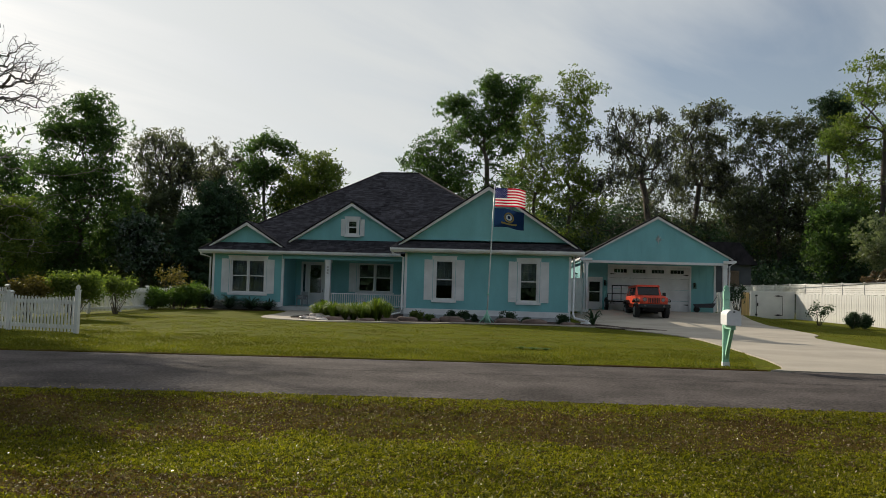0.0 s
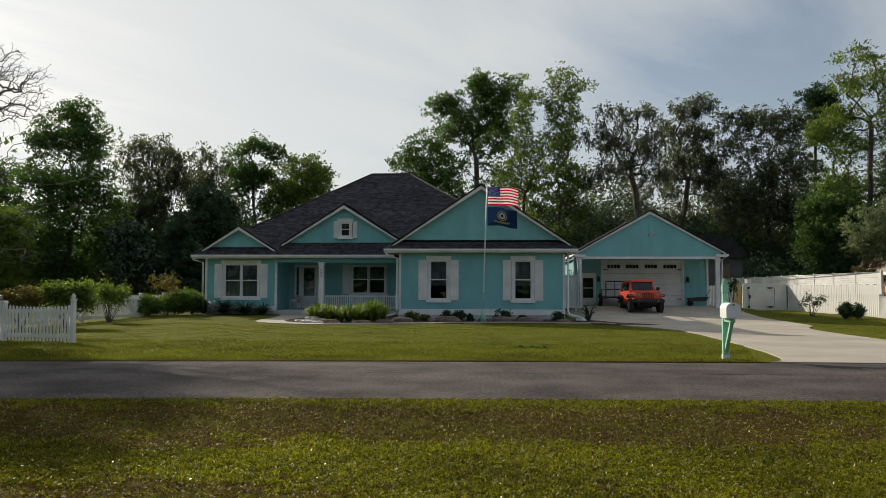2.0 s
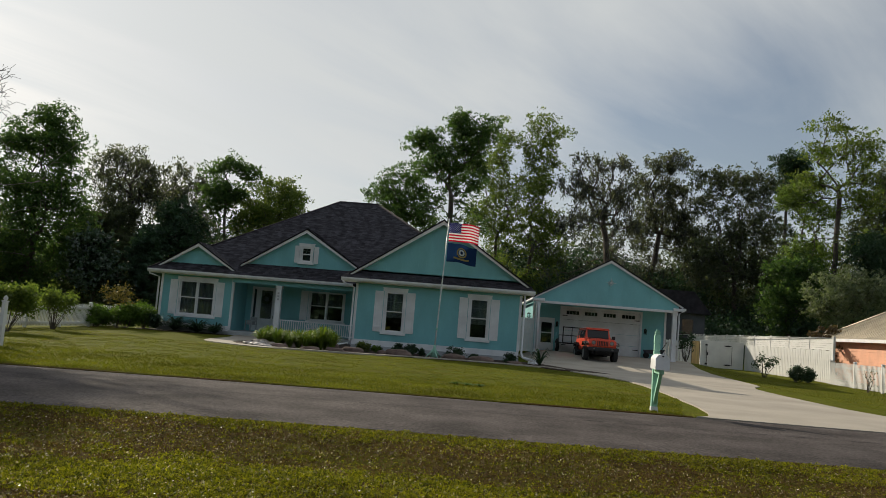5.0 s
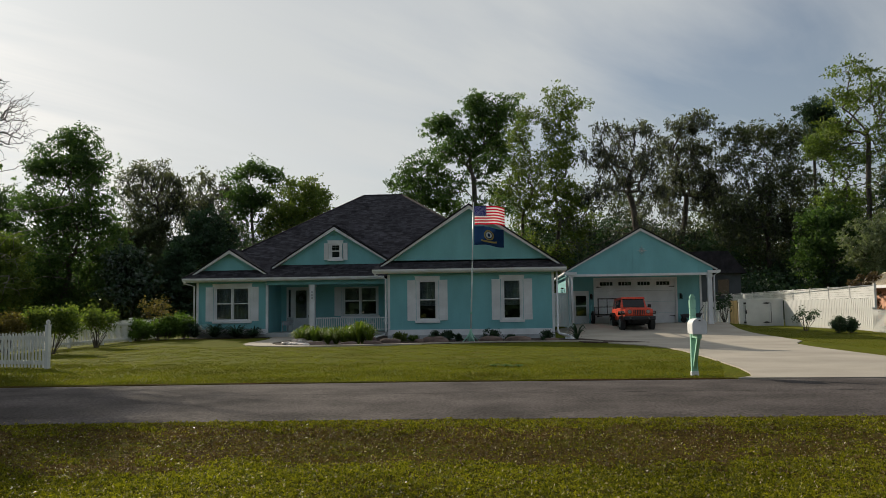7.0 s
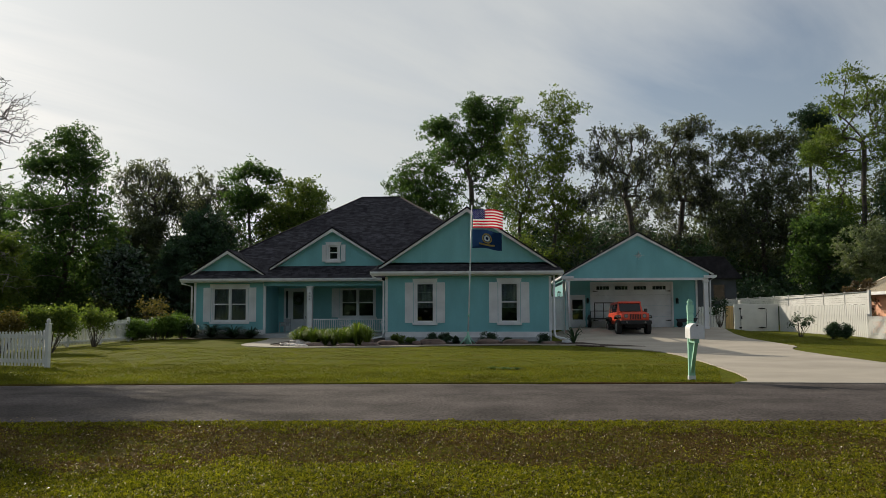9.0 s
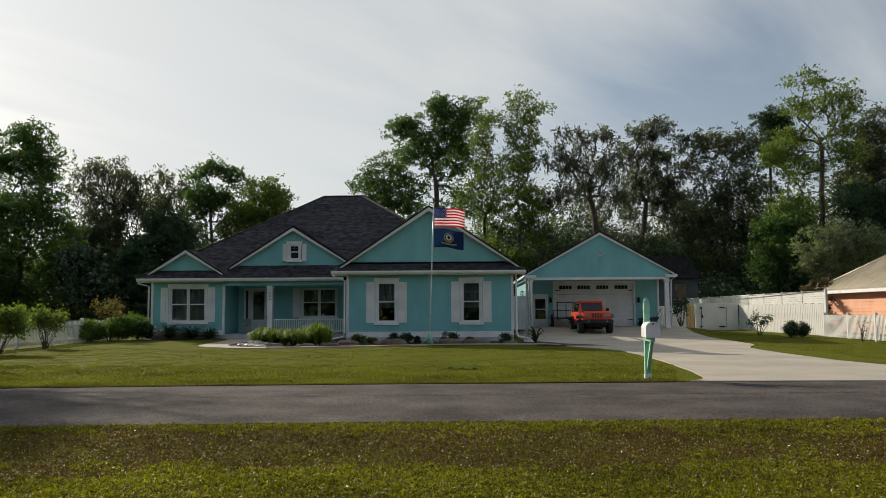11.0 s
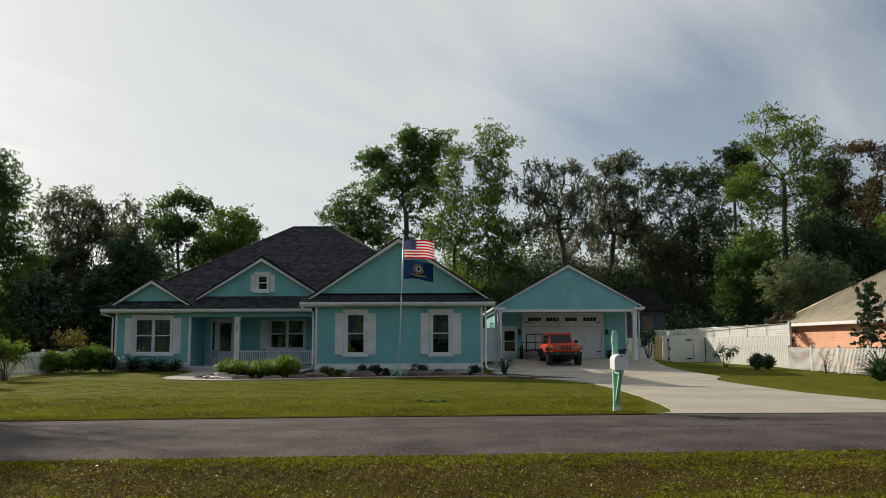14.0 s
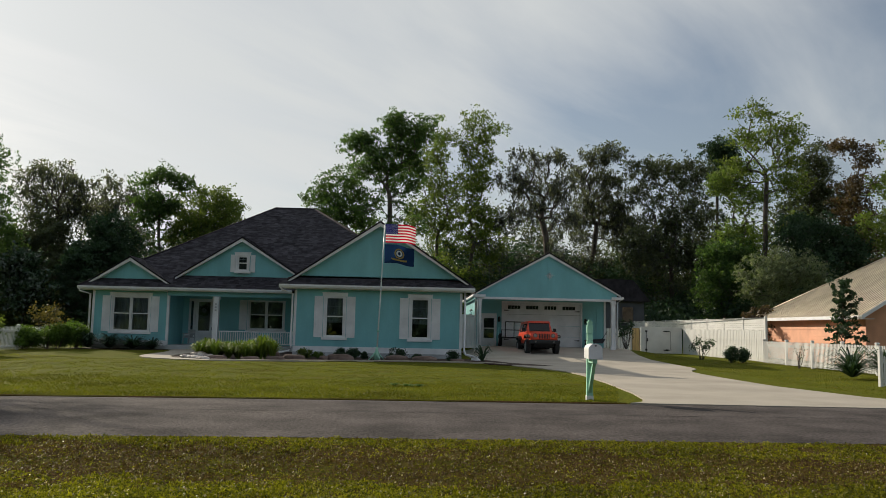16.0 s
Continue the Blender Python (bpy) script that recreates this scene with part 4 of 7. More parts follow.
def leaf_mesh(rng, centres, size, droop=0.0, long=1.5):
    """One pointed leaf or leaf spray at each centre, turned at random."""
    n = len(centres)
    a = rng.normal(size=(n, 3))
    a[:, 2] = a[:, 2] * (1 - droop) - droop * 2.2
    a /= np.linalg.norm(a, axis=1)[:, None] + 1e-9
    b = np.cross(a, rng.normal(size=(n, 3)))
    b /= np.linalg.norm(b, axis=1)[:, None] + 1e-9
    s = size * rng.uniform(0.55, 1.35, (n, 1))
    quad = np.stack([centres - a * s * long * 0.5, centres + b * s * 0.42 - a * s * 0.1, centres + a * s * long * 0.5, centres - b * s * 0.42 + a * s * 0.05], 1)
    return quad.reshape(-1, 3).tolist(), np.arange(n * 4).reshape(n, 4).tolist()


def curve_to(rng, a, b, bend, k=5):
    a, b = np.asarray(a, float), np.asarray(b, float)
    mid = (a + b) / 2 + rng.normal(size=3) * bend * np.linalg.norm(b - a) + np.array((0, 0, 0.1 * np.linalg.norm(b - a)))
    t = np.linspace(0, 1, k)[:, None]
    pts = (1 - t) ** 2 * a + 2 * t * (1 - t) * mid + t * t * b
    pts[1:-1] += rng.normal(size=(k - 2, 3)) * 0.025 * np.linalg.norm(b - a)
    return pts


def tree(name, label, x, y, h, w, leaf, seed, crown_from=0.35, limbs=14, subs=5, per_clump=40, clump=0.9, leaf_size=0.34, trunk=0.34, cone=False, moss=0, bark="bark", lean=0.0, twigs=0, category="tree", deep=None, bias=0.0, base_z=None, stems=1, sub_len=0.17):
    """A trunk with limbs and branches, and sprays of leaves round the branch ends."""
    rng = np.random.default_rng(seed)
    h = h - 0.9 * clump if per_clump > 5 else h
    z0 = ground_height(x, y) if base_z is None else base_z
    t = thing(name, label, category, at=pose(x, y, z0 - 0.08))
    deep = deep or w
    wood, clumps = [], []
    tops = []
    for s in range(stems):
        off = np.array((rng.normal() * 0.12 * w, rng.normal() * 0.1 * w, 0)) if stems > 1 else np.zeros(3)
        top = np.array((lean * h, 0, h * (0.93 if cone else 0.8))) + off
        pts = curve_to(rng, (off[0] * 0.2, off[1] * 0.2, 0), top, 0.04 + 0.03 * stems, 9)
        rad = np.linspace(trunk, trunk * 0.22, 9) / stems ** 0.5
        rad[0] *= 1.35
        wood.append((pts, rad))
        tops.append((pts, rad))
    for i in range(limbs):
        pts, rad = tops[i % stems]
        f = rng.uniform(0, 1) ** (1.3 if cone else 0.9)
        zt = h * (crown_from + (1 - crown_from) * (i + f) / (limbs + 0.5))
        e = (zt / h - crown_from) / (1 - crown_from)
        reach = (1.02 - e) ** 0.85 if cone else max(0.25, (1 - (2 * e - 0.9) ** 2 * 0.85)) ** 0.5
        ang = i * 2.399 + rng.uniform(-0.5, 0.5)
        r = reach * rng.uniform(0.6, 1.05)
        tip = np.array((math.cos(ang) * w / 2 * r + bias * w * e + lean * zt, math.sin(ang) * deep / 2 * r, zt))
        start_z = max(h * crown_from * 0.55, zt - (0.12 if cone else 0.3) * h * rng.uniform(0.6, 1.1))
        k = min(8, max(1, int(start_z / (pts[-1][2] + 1e-6) * 8)))
        limb = curve_to(rng, pts[k], tip, 0.10, 6)
        r0 = rad[k] * rng.uniform(0.45, 0.65)
        wood.append((limb, np.linspace(r0, r0 * 0.2, 6)))
        clumps.append(tip)
        for j in range(subs):
            a = limb[rng.integers(2, 6)]
            b = a + np.clip(rng.normal(size=3), -1.5, 1.5) * np.array((sub_len * w, sub_len * deep, 0.44 * sub_len * h if not cone else 0.04 * h)) + np.array((0, 0, 0.02 * h))
            b[2] = min(b[2], h)
            br = curve_to(rng, a, b, 0.12, 4)
            wood.append((br, np.linspace(r0 * 0.4, r0 * 0.08, 4)))
            clumps.append(b)
            for q in range(twigs):
                a2 = br[rng.integers(1, 4)]
                wood.append((curve_to(rng, a2, a2 + rng.normal(size=3) * 0.4 * sub_len * w + np.array((0, 0, 0.18 * sub_len * w)), 0.15, 3), np.linspace(max(0.012, r0 * 0.14), 0.008, 3)))
    v, f = bars(wood, 6 if trunk > 0.2 else 4)
    part_data("trunk", v, f, M[bark], t, True)
    if per_clump:
        if trunk > 0.12 and leaf_size > 0.2:
            per_clump, leaf_size = int(per_clump * 2.3), leaf_size * 0.64
        c = np.repeat(np.array(clumps), per_clump, 0)
        spread = np.repeat(rng.uniform(0.55, 1.3, (len(clumps), 1)), per_clump, 0)
        ball = rng.normal(size=c.shape)
        ball *= rng.uniform(0, 1, (len(c), 1)) ** 0.42 / (np.linalg.norm(ball, axis=1)[:, None] + 1e-9)
        c = c + ball * clump * spread * np.array((1.15, 1.15, 0.78))
        c[:, 2] = np.maximum(c[:, 2], 0.06)
        v, f = leaf_mesh(rng, c, leaf_size)
        part_data("crown", v, f, L[leaf], t)
    if moss:
        moss = moss * 2
        c = np.repeat(np.array(clumps), moss, 0)
        c = c + rng.normal(size=c.shape) * np.array((0.7, 0.7, 0.35)) * clump - np.array((0, 0, 0.5))
        v, f = leaf_mesh(rng, c, leaf_size * 0.85, droop=0.85, long=3.6)
        tagged(part_data("hanging_moss", v, f, L["moss"], t), kind="stuff")
    return t


def spray_mesh(rng, centres, size, droop=0.0, long=1.6):
    """One pointed three-cornered leaf or leaf spray at each centre, turned at random."""
    n = len(centres)
    a = rng.normal(size=(n, 3))
    a[:, 2] = a[:, 2] * (1 - droop) - droop * 2.2
    a /= np.linalg.norm(a, axis=1)[:, None] + 1e-9
    b = np.cross(a, rng.normal(size=(n, 3)))
    b /= np.linalg.norm(b, axis=1)[:, None] + 1e-9
    s = size * rng.uniform(0.55, 1.4, (n, 1))
    tri = np.stack([centres - a * s * long * 0.45 + b * s * 0.45, centres - a * s * long * 0.35 - b * s * 0.45, centres + a * s * long * 0.6], 1)
    return tri.reshape(-1, 3).tolist(), np.arange(n * 3).reshape(n, 3).tolist()


def wood_edge(name, label, x0, x1, y0, y1, low, high, n, leaf, seed, per=24, size=0.42, spread=1.0):
    """Dense undergrowth: clumps of leaves in a band, with an uneven top."""
    rng = np.random.default_rng(seed)
    xs, ys = rng.uniform(x0, x1, n), rng.uniform(y0, y1, n)
    top = np.array([low + (high - low) * (0.5 + 0.8 * noise.noise((a * 0.11, b * 0.08, seed))) for a, b in zip(xs, ys)])
    c = np.stack([xs, ys, rng.uniform(0.0, 1, n) ** 0.8 * top + 0.1], 1)
    c = np.repeat(c, per, 0) + rng.normal(size=(n * per, 3)) * np.array((1, 1, 0.6)) * 0.75 * spread
    c[:, 2] = np.maximum(c[:, 2], 0.1)
    v, f = spray_mesh(rng, c, size)
    return tagged(part_data(name, v, f, L[leaf]), label, "undergrowth", kind="stuff")


def grown(name, label, x, y, leaf, seed, lobes, n=300, per=60, trunk=0.38, clump=0.55, size=0.185, moss=0, category="tree", bark="bark", thin=0.012, fork=0.1):
    """A tree grown limb by limb into a crown of several lobes (offset, height, half width, half height); each shoot
    joins the nearest limb, limbs thicken towards the trunk, and tufts of leaves sit round the shoots."""
    rng = np.random.default_rng(seed)
    z0 = ground_height(x, y)
    t = thing(name, label, category, at=pose(x, y, z0 - 0.08))
    lo = np.array(lobes, float)
    share = lo[:, 2] * lo[:, 3]
    pick = rng.choice(len(lo), n, p=share / share.sum())
    ball = rng.normal(size=(n, 3))
    ball *= (rng.uniform(0.05, 1.0, (n, 1)) ** 0.45) * rng.choice((1.0, 1.08, 1.3), (n, 1)) / (np.linalg.norm(ball, axis=1)[:, None] + 1e-9)
    deep = rng.normal(size=len(lo)) * 0.12 * (lo[:, 0].max() - lo[:, 0].min() + 2)
    half = lo[pick]
    shoots = np.stack([half[:, 0] + ball[:, 0] * half[:, 2], deep[pick] + ball[:, 1] * (half[:, 2] + half[:, 3]) * 0.5, half[:, 1] + ball[:, 2] * half[:, 3]], 1)
    shoots[:, 2] = np.maximum(shoots[:, 2], 0.35)
    low, high = shoots[:, 2].min(), shoots[:, 2].max()
    if low > 5:
        skirt = rng.choice(n, n // 5)
        shoots[skirt, 2] = low * rng.uniform(0.3, 1.0, len(skirt))
        shoots[skirt, 0] += rng.normal(size=len(skirt)) * 1.5
        low += 1.0
    mid = np.average(lo[:, 0], weights=share)
    top = np.array((mid * 0.8, 0, low + fork * (high - low)))
    stem = curve_to(rng, (0, 0, 0), top, 0.035, 8)
    stem[1:-1] = (stem[:-2] + stem[1:-1] + stem[2:]) / 3
    nodes, parent, reach = [p for p in stem], [-1] + list(range(7)), [0.0] * 8
    leaders = []
    for p in shoots[np.argsort(np.linalg.norm(shoots - top, axis=1))]:
        q = np.array(nodes)
        gap = np.linalg.norm(q - p, axis=1)
        cost = gap + 0.22 * np.array(reach) + 0.55 * np.maximum(0, q[:, 2] - p[2])
        cost[:3] += 3.0
        j = int(np.argmin(cost))
        k = 3 if gap[j] > 1.2 else 2
        way = p - q[j]
        bend = rng.normal(size=3) * 0.10 * gap[j] + np.array((0, 0, 0.06 * gap[j]))
        prev = j
        for i in range(1, k + 1):
            f = i / k
            nodes.append(q[j] + way * f + bend * 4 * f * (1 - f))
            parent.append(prev)
            reach.append(reach[j] + gap[j] * f)
            prev = len(nodes) - 1
        leaders.append(prev)
    load = np.zeros(len(nodes))
    load[leaders] = 1.0
    for i in range(len(nodes) - 1, 0, -1):
        load[parent[i]] += load[i]
    rad = np.maximum(thin, 0.62 * trunk * (load / load[0]) ** 0.5)
    rad[0] *= 1.3
    wood = [((nodes[parent[i]], nodes[i]), (rad[parent[i]] if i < 8 else min(rad[parent[i]], rad[i] * 1.5), rad[i])) for i in range(1, len(nodes))]
    v, f = bars(wood, 5)
    part_data("trunk", v, f, M[bark], t, True)
    tips = np.array([nodes[i] for i in leaders] + [nodes[parent[i]] for i in leaders if load[parent[i]] < 3])
    if per:
        tuft = np.repeat(tips, 4, 0)
        tuft = tuft + rng.normal(size=tuft.shape) * clump * np.array((0.9, 0.9, 0.62))
        c = np.repeat(tuft, max(1, per // 4), 0)
        c = c + rng.normal(size=c.shape) * clump * np.array((0.4, 0.4, 0.24))
        c[:, 2] = np.maximum(c[:, 2], 0.1)
        v, f = spray_mesh(rng, c, size)
        part_data("crown", v, f, L[leaf], t)
    if moss:
        c = np.repeat(tips, moss, 0)
        c = c + rng.normal(size=c.shape) * np.array((0.35, 0.35, 0.5)) * clump - np.array((0, 0, 0.55))
        v, f = spray_mesh(rng, c, size * 0.6, droop=0.9, long=6.0)
        tagged(part_data("hanging_moss", v, f, L["moss"], t), kind="stuff")
    return t


# west of the garden, beside the road
grown("bare_tree", "bare tree with fine grey twigs beside the road", -24.4, 29.5, "olive", 3, [(5.0, 9.8, 1.0, 0.75), (4.4, 8.8, 1.2, 0.75), (4.0, 10.5, 1.0, 0.85), (4.6, 9.4, 1.3, 1.2), (3.6, 9.6, 1.5, 1.4), (1.7, 9.7, 2.0, 1.8), (-0.6, 10.6, 2.2, 2.0)], n=1600, per=0, trunk=0.34, thin=0.0075, bark="bark_light")
grown("tree", "leafy tree beside the road west of the garden", -31.6, 36.2, "mid", 40, [(0, 14.0, 2.4, 2.4), (-1.5, 11.6, 2.2, 1.8), (1.4, 12.0, 2.0, 1.8)], n=240, per=43)
# added out of view, crown flattened to size its shadow on the verge
grown("tree", "unseen flat-crowned tree added to shade the verge", -24.7, 26.4, "mid", 41, [(0.4, 11.3, 1.5, 0.35), (-1.3, 11.0, 1.2, 0.3)], n=110, per=28, trunk=0.2, clump=0.3)
# the wood behind the houses
grown("tree", "broad dark green tree with gaps in its crown", -8.0, 94, "mid", 21, [(-3.7, 16.7, 2.2, 2.1), (-1.3, 18.5, 1.9, 1.9), (0.5, 15.7, 2.1, 2.4), (-2.1, 14.3, 2.1, 1.7), (1.0, 12.9, 2.1, 2.1)], n=230, per=45)
grown("tree", "tall green tree with forked dark trunk", -3.6, 90, "mid", 52, [(-3.4, 22.7, 2.0, 1.6), (0.3, 24.8, 1.5, 1.4), (-1.0, 20.5, 2.5, 2.1), (1.7, 22.7, 1.6, 2.1), (3.3, 23.9, 1.3, 1.5), (1.0, 18.1, 2.1, 1.6), (-3.2, 19.6, 1.3, 1.5), (2.5, 20.1, 1.3, 2.0)], n=330, per=50, trunk=0.5, fork=-0.15)
grown("tree", "tall yellow-green tree with thin sparse crown", 2.4, 97, "spring", 23, [(-0.5, 24.9, 1.8, 2.5), (-1.2, 21.2, 2.1, 2.5), (0.0, 17.5, 2.5, 2.8), (-2.0, 15.4, 2.1, 2.5), (0.7, 13.2, 2.7, 3.2)], n=330, per=33)
grown("tree", "tall fresh green tree with a rounded top", 5.4, 93, "spring", 24, [(1.2, 25.2, 2.4, 1.6), (-0.1, 22.5, 2.0, 1.7), (2.2, 22.5, 1.5, 1.7), (1.5, 20.0, 1.9, 1.9), (0.1, 17.2, 2.4, 2.6), (1.1, 13.7, 2.7, 2.9), (2.6, 11.0, 2.4, 2.4)], n=330, per=37)
grown("oak_tree", "half-bare oak with dark crooked limbs and hanging moss", 15.7, 91, "oak", 26, [(-3.8, 21.7, 2.0, 1.3), (-0.8, 21.3, 2.5, 1.5), (-4.9, 18.9, 2.2, 1.8), (0.3, 18.2, 1.8, 2.2), (-2.2, 17.9, 2.7, 2.5), (-4.3, 14.8, 2.7, 2.0), (0.8, 14.5, 1.7, 2.5)], n=420, per=11, trunk=0.65, moss=8, clump=0.4)
grown("oak_tree", "mossy oak with drooping dark tufts", 20.2, 96, "oak", 27, [(1.3, 23.0, 2.4, 1.2), (-0.3, 21.1, 1.9, 1.7), (2.8, 20.1, 2.1, 1.7), (0.8, 18.1, 2.3, 1.4), (3.2, 16.2, 2.4, 1.7), (4.3, 14.3, 2.3, 1.5), (-0.8, 15.0, 1.5, 2.3)], n=340, per=24, trunk=0.55, moss=12, clump=0.45)
grown("tree", "dense dark olive tree with a broad low crown", 29.0, 91, "olive", 28, [(-3.0, 21.0, 2.3, 1.0), (0.1, 21.1, 2.7, 1.1), (2.1, 20.2, 2.0, 1.6), (-2.2, 18.5, 2.3, 2.0), (1.4, 16.9, 3.0, 2.7), (-1.6, 14.3, 2.9, 2.7), (2.7, 13.9, 3.2, 3.0), (0.0, 10.3, 3.4, 3.2), (-3.5, 11.1, 2.3, 3.2), (3.7, 10.7, 2.0, 2.0)], n=460, per=48, trunk=0.5, moss=5)
grown("pine_tree", "tall pine with dark tufted top", 40.0, 106, "dark", 29, [(0.4, 26.5, 2.0, 1.1), (0.5, 24.3, 1.6, 1.3), (-2.8, 25.2, 0.7, 0.4), (0.7, 22.6, 1.6, 0.9)], n=90, per=110, clump=0.7, trunk=0.34)
grown("tree", "tall sparse tree with pale spring leaves", 38.2, 86, "spring", 30, [(-1.7, 25.7, 2.1, 1.2), (2.6, 24.6, 2.0, 1.4), (0.3, 23.6, 2.2, 1.5), (-3.6, 22.9, 1.5, 1.3), (-2.0, 20.6, 1.9, 1.5), (2.4, 21.1, 1.9, 1.5), (3.9, 22.9, 1.1, 1.1), (0.7, 18.5, 2.2, 1.5), (-3.5, 18.5, 1.7, 1.5), (2.7, 18.1, 1.9, 1.3)], n=380, per=22, trunk=0.45, clump=0.5)
grown("tree", "yellow-green tree deep in the wood", 39.4, 100, "lime", 31, [(0.6, 22.0, 1.9, 1.4), (-0.5, 20.6, 1.6, 1.6), (2.4, 18.8, 2.4, 2.0), (0.9, 13.6, 3.3, 2.2)], n=240, per=43)
grown("tree", "olive green tree with a loose crown", 47.1, 94, "olive", 32, [(0.4, 22.9, 1.7, 1.9), (0.6, 19.8, 2.4, 2.4), (-0.7, 16.6, 2.8, 2.0), (2.2, 17.3, 2.0, 2.4)], n=330, per=36)
grown("tree", "russet-leaved tree in the wood", 49.4, 88, "russet", 33, [(-0.8, 23.3, 1.6, 0.8), (1.0, 22.1, 1.6, 1.4), (0.3, 18.5, 1.7, 1.7), (-0.4, 15.6, 1.9, 1.9), (1.0, 13.5, 1.7, 2.8)], n=260, per=32)
grown("tree", "dark green tree with dense low foliage", 42.4, 84, "dark", 35, [(-0.4, 13.3, 2.8, 1.8), (2.0, 11.6, 2.8, 2.6), (-2.2, 11.6, 1.8, 1.8), (3.7, 9.6, 2.3, 2.6), (0.0, 8.9, 3.0, 2.3)], n=330, per=58)
grown("tree", "fresh green tree at the edge of the wood", 50.9, 82, "spring", 34, [(0.9, 21.0, 1.9, 1.9), (-0.3, 17.6, 2.3, 2.3), (1.6, 17.3, 2.3, 2.6), (-1.3, 13.7, 2.6, 2.6), (0.5, 11.4, 2.6, 2.9)], n=300, per=43)
grown("tree", "mid green understorey tree with a thin trunk", 31.5, 82, "mid", 38, [(-0.2, 8.5, 2.1, 2.4), (1.8, 9.4, 1.9, 1.9), (-0.9, 5.9, 1.9, 1.9), (2.3, 6.8, 1.9, 1.9)], n=260, per=40, trunk=0.2)
grown("shrub", "large twiggy pale green shrub behind the fence", 30.7, 66, "pale", 36, [(-1.9, 6.3, 2.2, 1.6), (0.5, 7.4, 1.9, 1.4), (2.3, 6.3, 1.7, 1.7), (-0.9, 5.0, 2.3, 1.3)], n=330, per=30, trunk=0.12, clump=0.3, size=0.13, category="shrub")
grown("tree", "tall dense mid green leafy tree", -45.7, 78, "mid", 11, [(1.6, 19.3, 1.8, 1.1), (-0.6, 17.1, 2.8, 1.7), (2.7, 16.4, 2.1, 1.9), (-2.3, 16.3, 1.7, 0.8), (-0.7, 12.8, 3.3, 2.2), (3.4, 12.5, 2.2, 2.6), (0.2, 8.8, 3.6, 2.8), (4.4, 8.5, 1.9, 2.8), (-1.5, 5.5, 2.9, 2.4), (3.1, 4.9, 2.6, 1.9)], n=620, per=46, trunk=0.5, clump=0.6)
grown("tree", "mid green tree at the edge of the wood", -60.8, 92, "mid", 12, [(-0.5, 15.8, 2.2, 1.3), (-1.3, 13.4, 2.4, 1.8), (-4.6, 15.5, 2.9, 2.0), (-3.4, 11.2, 3.7, 2.9), (1.1, 11.3, 1.6, 2.4)], n=260, per=43)
grown("tree", "yellow-green leafy tree at the wood's edge", -46.6, 70, "spring", 13, [(0.1, 7.3, 2.0, 1.9), (-2.1, 5.6, 2.2, 2.2), (0.8, 4.1, 2.3, 2.2), (-3.6, 8.2, 2.2, 2.2)], n=300, per=43, trunk=0.25)
grown("oak_tree", "half-bare oak with pale leaf tufts on crooked limbs", -38.4, 88, "oak", 14, [(-2.2, 17.7, 2.9, 1.2), (-4.0, 16.1, 2.4, 1.8), (-0.2, 16.1, 2.4, 1.8), (-2.8, 13.2, 2.9, 1.9), (0.7, 14.1, 1.8, 1.8), (-1.6, 14.5, 2.3, 2.3)], n=440, per=13, trunk=0.6, moss=5, clump=0.4)
grown("oak_tree", "half-bare oak hung with grey moss", -35.2, 93, "oak", 15, [(-0.9, 17.2, 1.9, 1.3), (0.8, 15.1, 1.9, 1.9), (-2.1, 14.4, 1.9, 1.9), (-1.1, 11.9, 2.7, 2.3), (1.4, 11.0, 2.3, 2.3)], n=360, per=16, moss=7, clump=0.42)
grown("tree", "slender tree with a flat tufted green top", -28.0, 86, "mid", 16, [(-0.1, 17.3, 1.5, 0.7), (-1.9, 16.3, 1.0, 0.9), (2.0, 16.6, 1.1, 0.7), (-1.1, 13.9, 1.4, 1.9), (0.9, 14.4, 1.1, 1.1)], n=170, per=37, trunk=0.3, clump=0.5)
grown("tree", "round bright green tree behind the roof", -22.7, 86, "spring", 17, [(-0.7, 14.6, 2.5, 1.6), (1.8, 13.3, 1.6, 1.7), (-2.2, 12.4, 1.8, 2.0), (0.4, 11.7, 2.2, 1.7), (-2.9, 10.5, 2.1, 2.1), (2.2, 11.3, 1.1, 1.5)], n=360, per=39, clump=0.5)
grown("magnolia", "dark glossy-leaved magnolia tree", -36.1, 74, "gloss", 19, [(-0.2, 6.2, 1.6, 2.0), (-0.6, 4.1, 1.8, 2.0), (1.4, 3.5, 1.8, 1.6)], n=240, per=50, trunk=0.2, clump=0.5)
grown("tree", "dark grey-green tree with drooping foliage", -30.5, 80, "dark", 20, [(-0.9, 10.1, 2.1, 2.1), (0.9, 8.3, 1.7, 2.0), (-1.9, 7.5, 2.1, 2.1), (0.8, 5.3, 2.1, 1.8)], n=300, per=43, clump=0.5)
grown("tree", "olive tree in the shade of the wood", -39.1, 84, "olive", 22, [(-0.1, 10.0, 2.6, 1.9), (-1.7, 8.4, 2.2, 2.2), (1.6, 6.9, 2.2, 2.2), (-3.7, 8.3, 1.9, 2.6)], n=260, per=40, clump=0.5)
tree("conifer", "dark narrow evergreen cone", -32.2, 76.0, 8.6, 4.6, "dark", 18, 0.05, 44, 5, 46, 0.45, 0.24, 0.2, cone=True)
tree("shrub", "russet shrub behind the white fence", 23.6, 54.0, 3.9, 2.6, "russet", 37, 0.1, 12, 4, 30, 0.35, 0.16, 0.06, stems=3, category="shrub")
wood_edge("woodland_undergrowth", "mid green brush at the west edge", -80, -42, 74, 84, 3.0, 7.0, 600, "mid", 10, 60, 0.19, 1.0)
wood_edge("woodland_undergrowth", "dark green tangled undergrowth of the wood", -75, 75, 90, 106, 4.0, 9.5, 2300, "dark", 5, 70, 0.25, 1.2)
